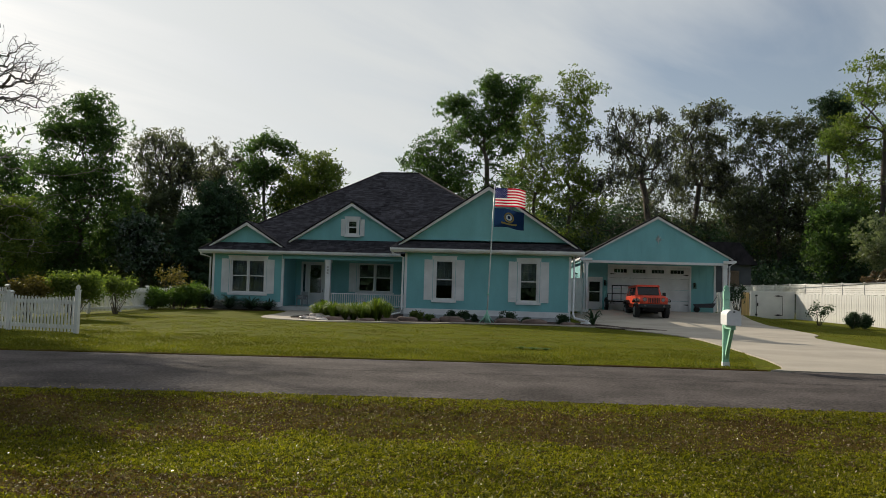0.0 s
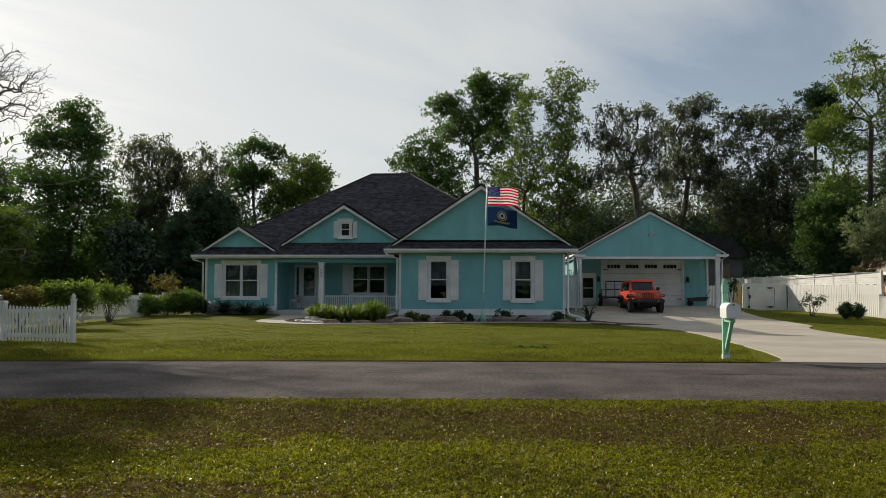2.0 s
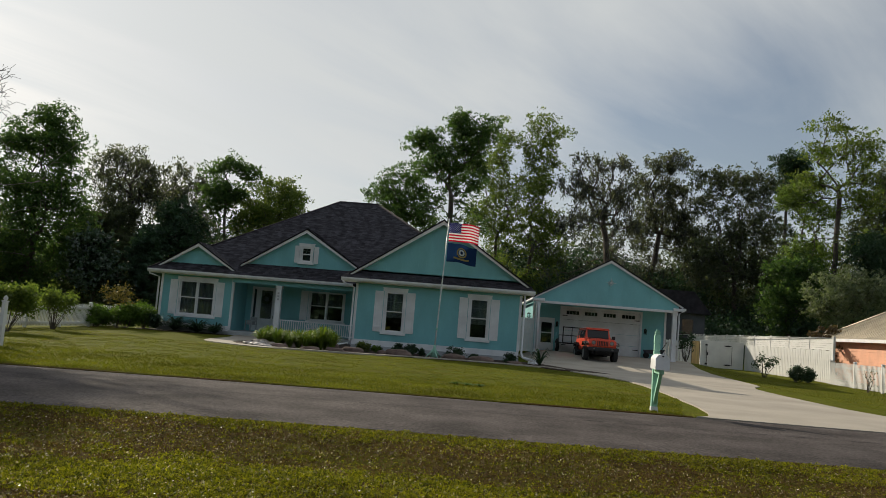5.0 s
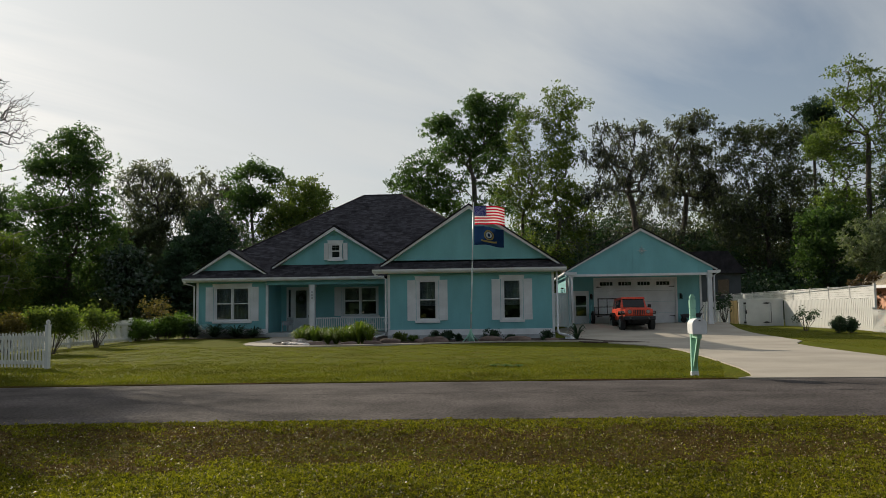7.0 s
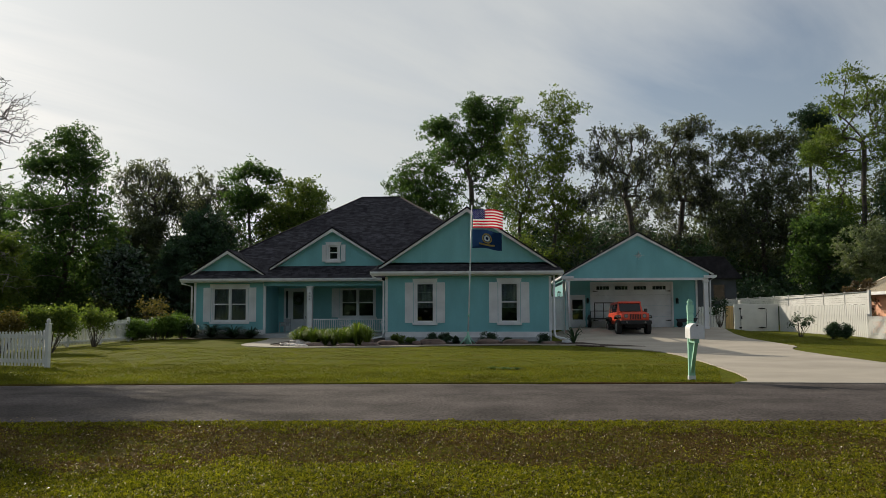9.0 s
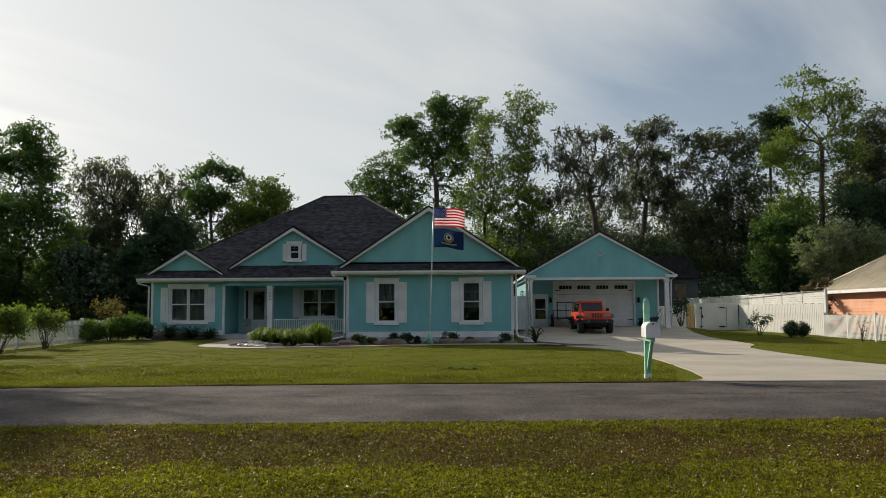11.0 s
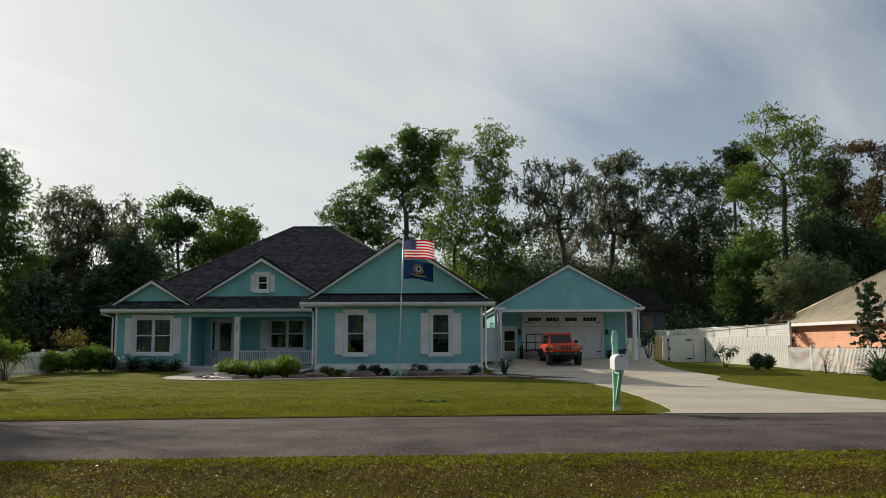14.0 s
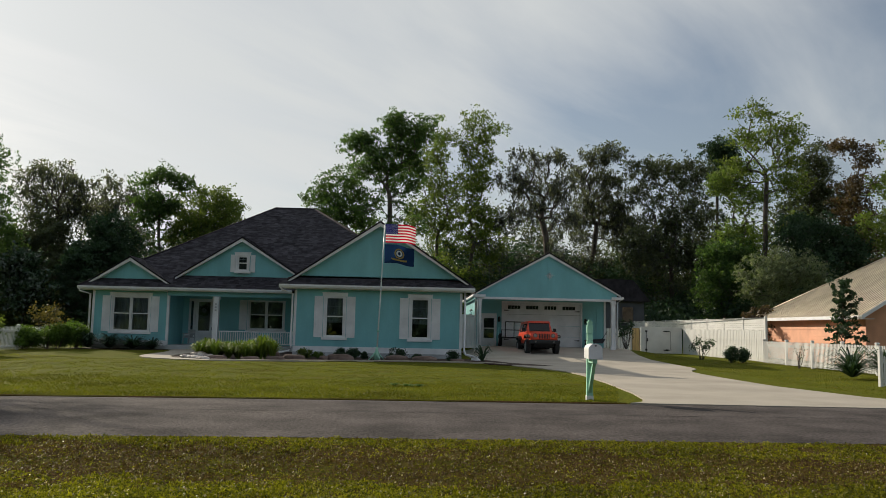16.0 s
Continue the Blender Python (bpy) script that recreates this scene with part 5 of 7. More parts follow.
wood_edge("woodland_undergrowth", "mid green saplings at the wood's edge", -75, 75, 88, 102, 2.5, 8.0, 450, "mid", 6, 60, 0.21, 1.1)
wood_edge("woodland_undergrowth", "yellow-green saplings in gaps of the wood", -75, 75, 92, 104, 2.5, 8.0, 260, "lime", 16, 60, 0.21, 1.1)
wood_edge("woodland_undergrowth", "dark brush under the trees east of the garage", 16, 60, 80, 90, 3.0, 7.5, 700, "dark", 17, 60, 0.21, 1.1)
# unseen leaf band behind the camera, added so the window panes reflect dark
wood_edge("woodland_undergrowth", "unseen dark leaf band added for the panes to reflect", -120, 120, -75, -55, 10, 17, 2000, "dark", 9, 16, 1.3, 2.2)
wood_edge("woodland_undergrowth", "dark trees deep in the wood", -95, 95, 112, 126, 9, 15.0, 1500, "dark", 7, 60, 0.30, 1.5)
wood_edge("woodland_undergrowth", "olive trees deep in the wood", 6, 70, 104, 118, 10, 19.0, 1000, "olive", 71, 70, 0.23, 1.3)
wood_edge("woodland_undergrowth", "dark green trees in the wood", -70, 75, 102, 114, 8, 15.0, 1100, "dark", 72, 60, 0.23, 1.3)
wood_edge("woodland_undergrowth", "dark trees close behind the garage", 2, 34, 96, 108, 9, 14.0, 650, "dark", 73, 60, 0.24, 1.3)
wood_edge("woodland_undergrowth", "olive brush west of the house", -66, -26, 78, 90, 2.5, 7.0, 700, "olive", 8, 60, 0.21, 1.0)


def bush(name, label, x, y, w, d, h, leaf, seed, n=1500, size=0.075, stems=9, ball=True, z=None):
    """A shrub: stems from the ground and a crown of small leaves in uneven clumps."""
    rng = np.random.default_rng(seed)
    t = thing(name, label, "shrub", at=pose(x, y, (ground_height(x, y) if z is None else z) - 0.02))
    ends = []
    for i in range(stems):
        a, r = i * 2.399, rng.uniform(0.15, 0.95) ** 0.6
        ends.append(np.array((math.cos(a) * w / 2 * r * 0.8, math.sin(a) * d / 2 * r * 0.8, h * (0.45 + 0.4 * rng.uniform() * (1.15 - r * 0.6)))))
    v, f = bars([(curve_to(rng, (e[0] * 0.12, e[1] * 0.12, 0), e, 0.08, 4), np.linspace(0.02, 0.006, 4)) for e in ends], 4)
    part_data("stem", v, f, M["bark"], t, True)
    if ball:
        g = rng.normal(size=(26, 3))
        g /= np.linalg.norm(g, axis=1)[:, None]
        g = g * rng.uniform(0.55, 0.86, (26, 1)) * np.array((w / 2, d / 2, h * 0.42)) + np.array((0, 0, h * 0.5))
    else:
        g = np.array(ends)
    k = int(n * 2.2) // len(g) if ball else int(n * 1.4) // len(g)
    c = np.repeat(g, k, 0) + rng.normal(size=(k * len(g), 3)) * np.array((w, d, h * 0.9)) * (0.095 if ball else 0.085)
    c[:, 2] = np.maximum(c[:, 2], 0.04)
    v, f = leaf_mesh(rng, c, size)
    part_data("crown", v, f, L[leaf], t)
    return t


def spiky(name, label, x, y, h, w, n, leaf, seed, width=0.035, up=0.5, category="plant", z=None, flat=False):
    """A tuft of long arching blades."""
    rng = np.random.default_rng(seed)
    t = thing(name, label, category, at=pose(x, y, (ground_height(x, y) if z is None else z)))
    verts, faces = [], []
    for i in range(n):
        a, r = rng.uniform(0, math.tau), rng.uniform(0.25, 1.0)
        way, side = np.array((math.cos(a), math.sin(a), 0)), np.array((-math.sin(a), math.cos(a), 0))
        hh, ww, k = h * rng.uniform(0.6, 1.0) * (1.1 - 0.4 * r * (1 - up)), w / 2 * r, len(verts)
        if flat:
            hh *= 1.25 - 0.75 * r
            ww = w / 2 * (0.45 + 0.55 * r)
        for s, (o, z_) in enumerate(((0.04, 0.22), (0.35, 0.72), (0.72, 0.95), (1.0, 0.78)) if flat else ((0.06, 0.0), (0.35, 0.62), (0.72, 0.95), (1.0, 0.95 - 0.35 * r * (1 - up)))):
            wd = width * (1, 1, 0.7, 0.12)[s]
            p = way * ww * o + np.array((0, 0, hh * z_))
            verts += [tuple(p - side * wd), tuple(p + side * wd)]
        faces += [(k + j, k + j + 1, k + j + 3, k + j + 2) for j in (0, 2, 4)]
    part_data("blade_tuft", verts, faces, L[leaf], t)
    return t


bush("hedge_bush", "clipped round green bush in the bed", -20.3, 42.0, 2.0, 1.8, 1.25, "hedge", 51, 4200, 0.08)
bush("hedge_bush", "clipped green bush beside the house", -19.2, 43.3, 2.0, 1.8, 1.55, "hedge", 52, 4200, 0.08)
bush("hedge_bush", "clipped green bush beside the house", -18.7, 44.5, 1.3, 1.3, 1.75, "hedge", 53, 1800, 0.08)
bush("crape_myrtle", "small bronze-leaved crape myrtle", -19.4, 42.6, 1.9, 1.7, 3.05, "gold", 54, 420, 0.09, 8, False)
bush("crape_myrtle", "young multi-stemmed crape myrtle with pale green leaves", -19.2, 35.6, 2.0, 1.8, 2.15, "spring", 55, 2000, 0.075, 16, False)
bush("crape_myrtle", "yellow-green shrub behind the picket fence", -18.4, 30.6, 2.5, 1.8, 2.25, "spring", 56, 4200, 0.085, 18, False)
bush("crape_myrtle", "bronze shrub behind the picket fence", -19.7, 29.6, 1.9, 1.6, 1.95, "gold", 57, 1700, 0.08, 14, False)
for i, (x, y, w, h) in enumerate(((-18.0, 44.3, 1.0, 0.85), (-16.9, 44.5, 1.25, 0.8), (-15.6, 44.4, 1.5, 0.75), (-14.6, 44.5, 0.95, 0.6))):
    spiky("sago_plant", "low dark feathery plant under the window", x, y, h * 1.15, w * 1.7, 170, "dark", 60 + i, 0.035, 0.3, flat=True)
for i, (x, y, w, h, leaf) in enumerate(((-5.35, 38.6, 0.75, 0.55, "spring"), (-4.75, 38.8, 0.55, 0.42, "hedge"), (-3.75, 39.2, 0.6, 0.6, "dark"), (-3.1, 38.9, 0.75, 0.6, "dark"), (-0.95, 38.9, 0.95, 0.65, "dark"), (0.0, 39.0, 0.5, 0.35, "dark"),
                                              (1.75, 38.9, 0.75, 0.55, "dark"), (-2.55, 39.2, 0.3, 0.4, "dark"))):
    bush("flower_bed_shrub", "low clipped shrub in the mulch bed", x, y, w, w * 0.9, h, leaf, 70 + i, 650, 0.05, 6)
for i in range(17):
    x, y = -9.8 + (i % 9) * 0.41 + 0.1 * math.sin(i * 5.1), 36.5 + 0.55 * (i // 9) + 0.2 * math.sin(i * 2.3)
    spiky("daylily_clump", "clump of bright green strappy leaves in the bed", x, y, (0.82 if x < -7.2 else 1.1) + 0.16 * math.sin(i * 3.7), 1.3, 190, "lily", 80 + i, 0.015, 0.35)
spiky("agave", "spiky grey-green agave beside the driveway", 3.15, 38.2, 1.05, 1.35, 22, "dark", 90, 0.06, 0.5, flat=True)
bush("round_bush", "dark forked bush on the strip of lawn", 17.3, 43.6, 0.9, 0.8, 0.95, "dark", 91, 1300, 0.06, 7)
bush("round_bush", "dark forked bush on the strip of lawn", 18.0, 43.7, 0.8, 0.75, 0.9, "dark", 92, 1000, 0.06, 7)
bush("young_shrub", "thin young shrub with few dark leaves", 16.5, 46.0, 1.5, 1.0, 1.6, "dark", 93, 330, 0.085, 9, False)
bush("rose_bush", "thin dark climber beside the garage", 13.3, 50.6, 1.3, 1.0, 2.2, "dark", 94, 420, 0.09, 10, False)
spiky("sago_palm", "sago palm with stiff dark fronds", 16.9, 30.6, 1.35, 2.7, 150, "dark", 95, 0.035, 0.25, flat=True)
spiky("sago_palm", "smaller sago palm beside the fence", 18.6, 31.2, 1.45, 2.4, 140, "dark", 96, 0.035, 0.35, flat=True)
tree("young_magnolia", "slim dark upright young magnolia", 19.6 * 1.15, 36 * 1.15, 4.9, 1.9, "dark", 97, 0.06, 34, 4, 22, 0.16, 0.12, 0.05, cone=True)
bush("young_shrub", "bare sapling before the picket fence", 19.0, 39.3, 0.7, 0.7, 1.5, "olive", 98, 60, 0.05, 6, False)


for i, (x, y, w) in enumerate(((-0.20, 22.06, 0.7), (-0.55, 22.16, 0.45), (0.12, 22.01, 0.4))):
    spiky("weed_tuft", "low dark green weed tuft in the lawn", x, y, 0.09, w, 60, "hedge", 190 + i, 0.02, 0.2)


# ---- grass in the foreground ----
def turf(name, label, leaf, seed, n, x_of, y0, y1, h, width, accept=None, power=1.0, tuft=0.0):
    """Blades of grass; with tuft they stand in tufts about that far apart, with gaps between."""
    rng = np.random.default_rng(seed)
    y = y0 + (y1 - y0) * rng.uniform(size=n) ** power
    x = rng.uniform(-1, 1, n) * x_of(y)
    if accept is not None:
        keep = np.array([accept(a, b) for a, b in zip(x, y)])
        x, y = x[keep], y[keep]
    if tuft:
        lush = np.array([noise.noise((a / tuft, b / tuft, 4.0)) + 0.6 * noise.noise((a * 2.3 / tuft, b * 2.3 / tuft, 9.0)) for a, b in zip(x, y)])
        keep = lush > rng.uniform(-0.25, 0.2, len(x))
        x, y, lush = x[keep], y[keep], lush[keep]
    n = len(x)
    z = np.array([ground_height(a, b) for a, b in zip(x, y)])
    ang, hh, lean = rng.uniform(0, math.tau, n), h * rng.uniform(0.45, 1.25, n), rng.uniform(0.2, 1.3, n)
    side = np.stack([np.cos(ang), np.sin(ang), np.zeros(n)], 1) * (width * rng.uniform(0.6, 1.4, n))[:, None]
    out = np.stack([-np.sin(ang), np.cos(ang), np.zeros(n)], 1)
    p = np.stack([x, y, z - 0.004], 1)
    mid = p + out * (hh * lean * 0.35)[:, None] + np.array((0, 0, 1)) * (hh * 0.65)[:, None]
    tip = p + out * (hh * lean)[:, None] + np.array((0, 0, 1)) * (hh * 0.9)[:, None]
    v = np.stack([p - side, p + side, mid + side * 0.8, tip, mid - side * 0.8], 1).reshape(-1, 3)
    f = np.arange(n * 5).reshape(n, 5)
    return tagged(part_data(name, v.tolist(), f.tolist(), L[leaf]), label, "grass", kind="stuff")


def patch(a, b, cut):
    worn = 0.62 * math.exp(-((b - 9.85 - 0.053 * a) / 0.85) ** 2) + 0.75 * math.exp(-((a + 4.3) / 1.3) ** 2 - ((b - 6.1) / 0.6) ** 2) - 0.35 * math.exp(-((b - 7.6) / 0.6) ** 2)
    return worn - 0.08 + 0.42 * noise.noise((a * 0.45, b * 0.9, 7.0)) + 0.45 * noise.noise((a * 1.7, b * 2.2, 2.0)) > cut


near_road = lambda a, b: b < 11.47 + 0.0527 * a - road_bend(a) + 0.08 * noise.noise((a * 3, 1, 1))
far_road = lambda a, b: b > 17.5 + 0.0525 * a - road_bend(a) and not (a > 4.6 + 0.25 * max(0, b - 18) and a < 15)
lawn_only = lambda a, b: far_road(a, b) and -20 < a < 5.6 - max(0, b - 33) * 0.6 and b < 34.3 + max(0, abs(a + 9) - 2.5) * 0.45


def leaf_mat(name, label, leaf, seed, n, size, low, high, accept, tuft):
    """A low mat of small weed and grass leaves that rises and thins out in tufts."""
    rng = np.random.default_rng(seed)
    y = 4.8 + 7.4 * rng.uniform(size=n) ** 0.9
    x = rng.uniform(-1, 1, n) * (1.9 + y * 0.70)
    lush = np.array([noise.noise((a / tuft, b / tuft, 4.0)) + 0.7 * noise.noise((a * 3 / tuft, b * 3 / tuft, 9.0)) for a, b in zip(x, y)])
    keep = (lush > rng.uniform(-0.9, 0.25, n)) & np.array([accept(a, b) for a, b in zip(x, y)])
    x, y, lush = x[keep], y[keep], lush[keep]
    z = np.array([ground_height(a, b) for a, b in zip(x, y)]) + low + (high - low) * rng.uniform(size=len(x)) * np.clip(0.55 + lush, 0.1, 1.2)
    v, f = spray_mesh(rng, np.stack([x, y, z], 1), size, long=2.0)
    return tagged(part_data(name, v, f, L[leaf]), label, "grass", kind="stuff")


leaf_mat("grass", "low green mat of grass and weeds", "verge", 101, 460000, 0.0165, 0.006, 0.050, lambda a, b: near_road(a, b) and not patch(a, b, 0.18), 0.16)
leaf_mat("grass", "thin green leaves over bare earth", "verge", 105, 110000, 0.015, 0.006, 0.032, lambda a, b: near_road(a, b) and patch(a, b, 0.18), 0.12)
leaf_mat("grass", "dry brown leaves and stalks in the turf", "dry", 102, 190000, 0.017, 0.006, 0.034, lambda a, b: near_road(a, b) and patch(a, b, -0.12), 0.2)
turf("grass", "short upright blades in the verge", "verge", 103, 70000, lambda y: 1.9 + y * 0.70, 4.8, 12.3, 0.04, 0.005, lambda a, b: near_road(a, b) and not patch(a, b, 0.15), 0.9, 0.12)
turf("grass", "rough grass along the lawn's edge", "grass", 104, 60000, lambda y: 2.0 + y * 0.7, 16.4, 24.0, 0.05, 0.010, far_road, 2.2)
turf("grass", "mown grass of the front lawn", "grass", 106, 230000, lambda y: 2.0 + y * 0.7, 18.0, 44.0, 0.03, 0.012, lawn_only, 1.0, 0.7)
turf("grass", "mown grass of the east strip of lawn", "grass", 107, 70000, lambda y: 20.0 + y * 0, 22.0, 46.0, 0.032, 0.014, lambda a, b: a > 12.9)


def litter():
    """Small dry leaves lying in the turf."""
    rng = np.random.default_rng(9)
    y = rng.uniform(4.8, 11.4, 4200)
    x = rng.uniform(-1, 1, 4200) * (1.5 + y * 0.7)
    c = np.stack([x, y, rng.uniform(0.012, 0.035, 4200)], 1)
    v, f = leaf_mesh(rng, c, 0.018)
    return tagged(part_data("fallen_leaves", v, f, L["litter"]), "pale dry fallen leaves in the grass", "leaves", kind="stuff")


litter()


# ---- fences ----
def run_of_fence(name, label, a, b, height, bay=2.4, tall_ends=(False, False), scallop=0.0, group="picket fences"):
    """White picket fence from a to b (x, y): posts with caps, rails, and one object a picket."""
    ax, ay, bx, by = *a, *b
    length, ang = math.hypot(bx - ax, by - ay), math.degrees(math.atan2(by - ay, bx - ax))
    z = (ground_height(ax, ay) + ground_height(bx, by)) / 2
    t = thing(name, label, "fence", group, at=pose(ax, ay, z - 0.03, 0, 0, ang))
    n = max(1, round(length / bay))
    step = length / n
    for i in range(n + 1):
        x, end = i * step, (i == 0 and tall_ends[0]) or (i == n and tall_ends[1])
        h = height * (1.14 if end else 1.04)
        post = part("post", boxes((x - 0.06, x + 0.06, -0.06, 0.06, 0, h), bevel=0.006), M["white_vinyl"], t)
        if end:
            bm = bmesh.new()
            box(bm, x - 0.075, x + 0.075, -0.075, 0.075, h, h + 0.03, bevel=0.005)
            for k, (r, z0) in enumerate(((0.035, 0.03), (0.062, 0.08), (0.062, 0.11), (0.045, 0.145), (0.008, 0.18))):
                if k:
                    tube([(x, 0, h + last[1]), (x, 0, h + z0)], [last[0], r], 8, bm)
                last = (r, z0)
            part("finial", bm, M["white_vinyl"], post)
        else:
            bm = bmesh.new()
            prism([(x - 0.078, h), (x + 0.078, h), (x + 0.078, h + 0.03), (x, h + 0.07), (x - 0.078, h + 0.03)], -0.075, 0.075, "y", bm)
            part("cap", bm, M["white_vinyl"], post)
    for i in range(n):
        x0, x1 = i * step + 0.06, (i + 1) * step - 0.06
        for z0 in (0.16, height * 0.78):
            part("rail", boxes((x0, x1, -0.03, 0.03, z0, z0 + 0.11), bevel=0.006), M["white_vinyl"], t)
        k = int((x1 - x0) / 0.125)
        for j in range(k):
            x = x0 + (j + 0.5) * (x1 - x0) / k
            top = height - scallop * math.sin(math.pi * (j + 0.5) / k)
            bm = bmesh.new()
            prism([(x - 0.034, 0.07), (x + 0.034, 0.07), (x + 0.034, top - 0.04), (x + 0.012, top), (x - 0.012, top), (x - 0.034, top - 0.04)], -0.047, -0.031, "y", bm)
            part("picket", bm, M["white_vinyl"], t)
    return t


run_of_fence("picket_fence", "white vinyl picket fence panel with finial end post", (-18.5, 23.4), (-13.55, 22.2), 1.13, 2.5, (False, True), 0.06)
run_of_fence("picket_fence", "white vinyl picket fence along the garden's side", (-20.4, 44.5), (-20.2, 26.0), 1.2, 3.1)
run_of_fence("picket_fence", "white vinyl picket fence along the neighbour's side", (19.75, 45.0), (19.45, 30.4), 1.28, 2.9)
run_of_fence("picket_fence", "white vinyl picket fence panel with finial end post", (15.4, 26.1), (19.6, 26.6), 1.06, 2.1, (True, False), 0.06)


def slat_run(parent, x0, x1, y0, y1, z0, z1, n, name="slat"):
    """Upright slats side by side along a straight line, each an object of its own."""
    ang = math.atan2(y1 - y0, x1 - x0)
    w = math.hypot(x1 - x0, y1 - y0) / n
    me = None
    for i in range(n):
        c = (x0 + (x1 - x0) * (i + 0.5) / n, y0 + (y1 - y0) * (i + 0.5) / n)
        ob = part(name, boxes((-w / 2 + 0.018, w / 2 - 0.018, -0.025, 0.025, z0, z1), bevel=0.004), M["white_vinyl"], parent) if me is None else new(name, me)
        me = me or ob.data
        ob.parent = parent
        ob.matrix_basis = pose(c[0], c[1], 0.015 * math.sin(i * 1.7), 0, 0, math.degrees(ang))


tall = thing("privacy_fence", "tall white slatted privacy fence with a plain gate", "fence")
part("backing", boxes((19.93, 19.96, 45.2, 57.9, 0.1, 1.9)), M["white_vinyl"], tall, "white backing behind the slats")
slat_run(tall, 19.9, 19.45, 45.1, 58.0, 0.05, 1.93, 58)
part("rail", tube([(19.9, 45.05, 2.62), (19.1, 76, 2.55)], 0.03, 6), M["white_vinyl"], tall)
for i in range(5):
    part("board", prism([(45.05, 1.945 + i * 0.13), (76, 1.915 + i * 0.125), (76, 2.033 + i * 0.125), (45.05, 2.068 + i * 0.13)], 19.93 - 0.014 * (i % 2), 19.9 - 0.014 * (i % 2), "x"), M["white_vinyl"], tall)
for i in range(11):
    part("upright", boxes((19.86, 19.94, 45.1 + i * 3.08, 45.18 + i * 3.08, 1.9, 2.7)), M["white_vinyl"], tall)
part("end_post", boxes((19.84, 19.96, 44.98, 45.1, 0, 2.72), bevel=0.006), M["white_vinyl"], tall)
gate = part("gate", boxes((16.35, 19.35, 58.0, 58.05, 0.15, 2.0)), M["white_vinyl"], tall, "plain white gate")
part("gate_frame", boxes((16.28, 16.4, 57.95, 58.06, 0.1, 2.06), bevel=0.006), M["white_vinyl"], gate)
part("gate_frame", boxes((16.4, 19.35, 57.96, 58.0, 1.94, 2.06), bevel=0.006), M["white_vinyl"], gate)
for x in (16.7, 18.2):
    for z in (0.4, 1.75):
        part("strap_hinge", prism([(x - 0.25, z - 0.02), (x, z - 0.06), (x + 0.25, z - 0.02), (x + 0.25, z + 0.02), (x, z + 0.06), (x - 0.25, z + 0.02)] if x > 17 else [(x - 0.08, z - 0.06), (x + 0.08, z - 0.06), (x + 0.08, z + 0.06), (x - 0.08, z + 0.06)], 57.93, 57.96), M["black"], gate)
part("latch", boxes((16.75, 16.83, 57.9, 57.96, 1.0, 1.25), bevel=0.01), M["black"], gate)
part("drop_rod", tube([(16.72, 57.92, 0.2), (16.72, 57.92, 1.7)], 0.018, 6), M["black"], gate)
part("drop_rod", tube([(18.5, 57.92, 0.35), (18.5, 57.92, 1.75)], 0.014, 6), M["black"], gate)
part("pine_board", boxes((15.7, 16.22, 58.0, 58.04, 0.15, 1.95), bevel=0.004), M["wood"], tall, "raw yellow pine board")
slat_run(tall, 13.2, 15.7, 58.1, 58.1, 0.15, 1.9, 12)
# white side gate between house and garage
sg = thing("side_gate", "white vinyl side gate between house and garage", "gate")
part("gate_frame", boxes((2.3, 2.4, 46.95, 47.05, 0.3, 2.45), bevel=0.006), M["white_vinyl"], sg)
part("gate_frame", boxes((3.36, 3.46, 46.95, 47.05, 0.3, 2.45), bevel=0.006), M["white_vinyl"], sg)
for i in range(6):
    part("slat", boxes((2.41 + i * 0.158, 2.41 + i * 0.158 + 0.152, 46.98, 47.02, 0.55, 2.35), bevel=0.004), M["white_vinyl"], sg)
part("rail", boxes((2.4, 3.36, 46.96, 47.04, 2.36, 2.46), bevel=0.006), M["white_vinyl"], sg)
part("rail", boxes((2.4, 3.36, 46.96, 47.04, 0.5, 0.6), bevel=0.006), M["white_vinyl"], sg)


# ---- lamps ----
def wall_lantern(x, y, z, face):
    t = thing("wall_lantern", "black carriage lantern on the wall", "lamp", "wall lanterns", at=pose(x, y, z, 0, 0, face))
    part("back_plate", boxes((-0.06, 0.06, -0.02, 0.0, -0.14, 0.14), bevel=0.005), M["black"], t)
    part("arm", tube([(0, -0.01, 0.05), (0, -0.09, 0.13), (0, -0.15, 0.1)], 0.012, 6), M["black"], t)
    part("cage", boxes((-0.075, -0.062, -0.225, -0.212, -0.18, 0.06), (0.062, 0.075, -0.225, -0.212, -0.18, 0.06), (-0.075, -0.062, -0.09, -0.077, -0.18, 0.06), (0.062, 0.075, -0.09, -0.077, -0.18, 0.06), (-0.08, 0.08, -0.23, -0.07, -0.2, -0.18)), M["black"], t)
    part("cap", tube([(0, -0.15, 0.06), (0, -0.15, 0.13), (0, -0.15, 0.17)], [0.1, 0.04, 0.008], 8), M["black"], t)
    part("glass", boxes((-0.06, 0.06, -0.21, -0.09, -0.18, 0.06)), M["glass"], t)
    return t


wall_lantern(5.09, GW - 0.014, 2.28, 0)
wall_lantern(10.55, GW - 0.014, 2.25, 0)
wall_lantern(3.6, 52.0, 2.75, -90)
star = thing("compass_star", "small metal compass star on the garage gable", "wall ornament", at=pose(7.75, GF - 0.02, 4.85))
bm = bmesh.new()
for k in range(8):
    a, r = k * math.pi / 4, 0.32 if k % 2 == 0 else 0.2
    tube([(0, -0.005, 0), (math.cos(a) * r, -0.005, math.sin(a) * r)], [0.028, 0.003], 4, bm)
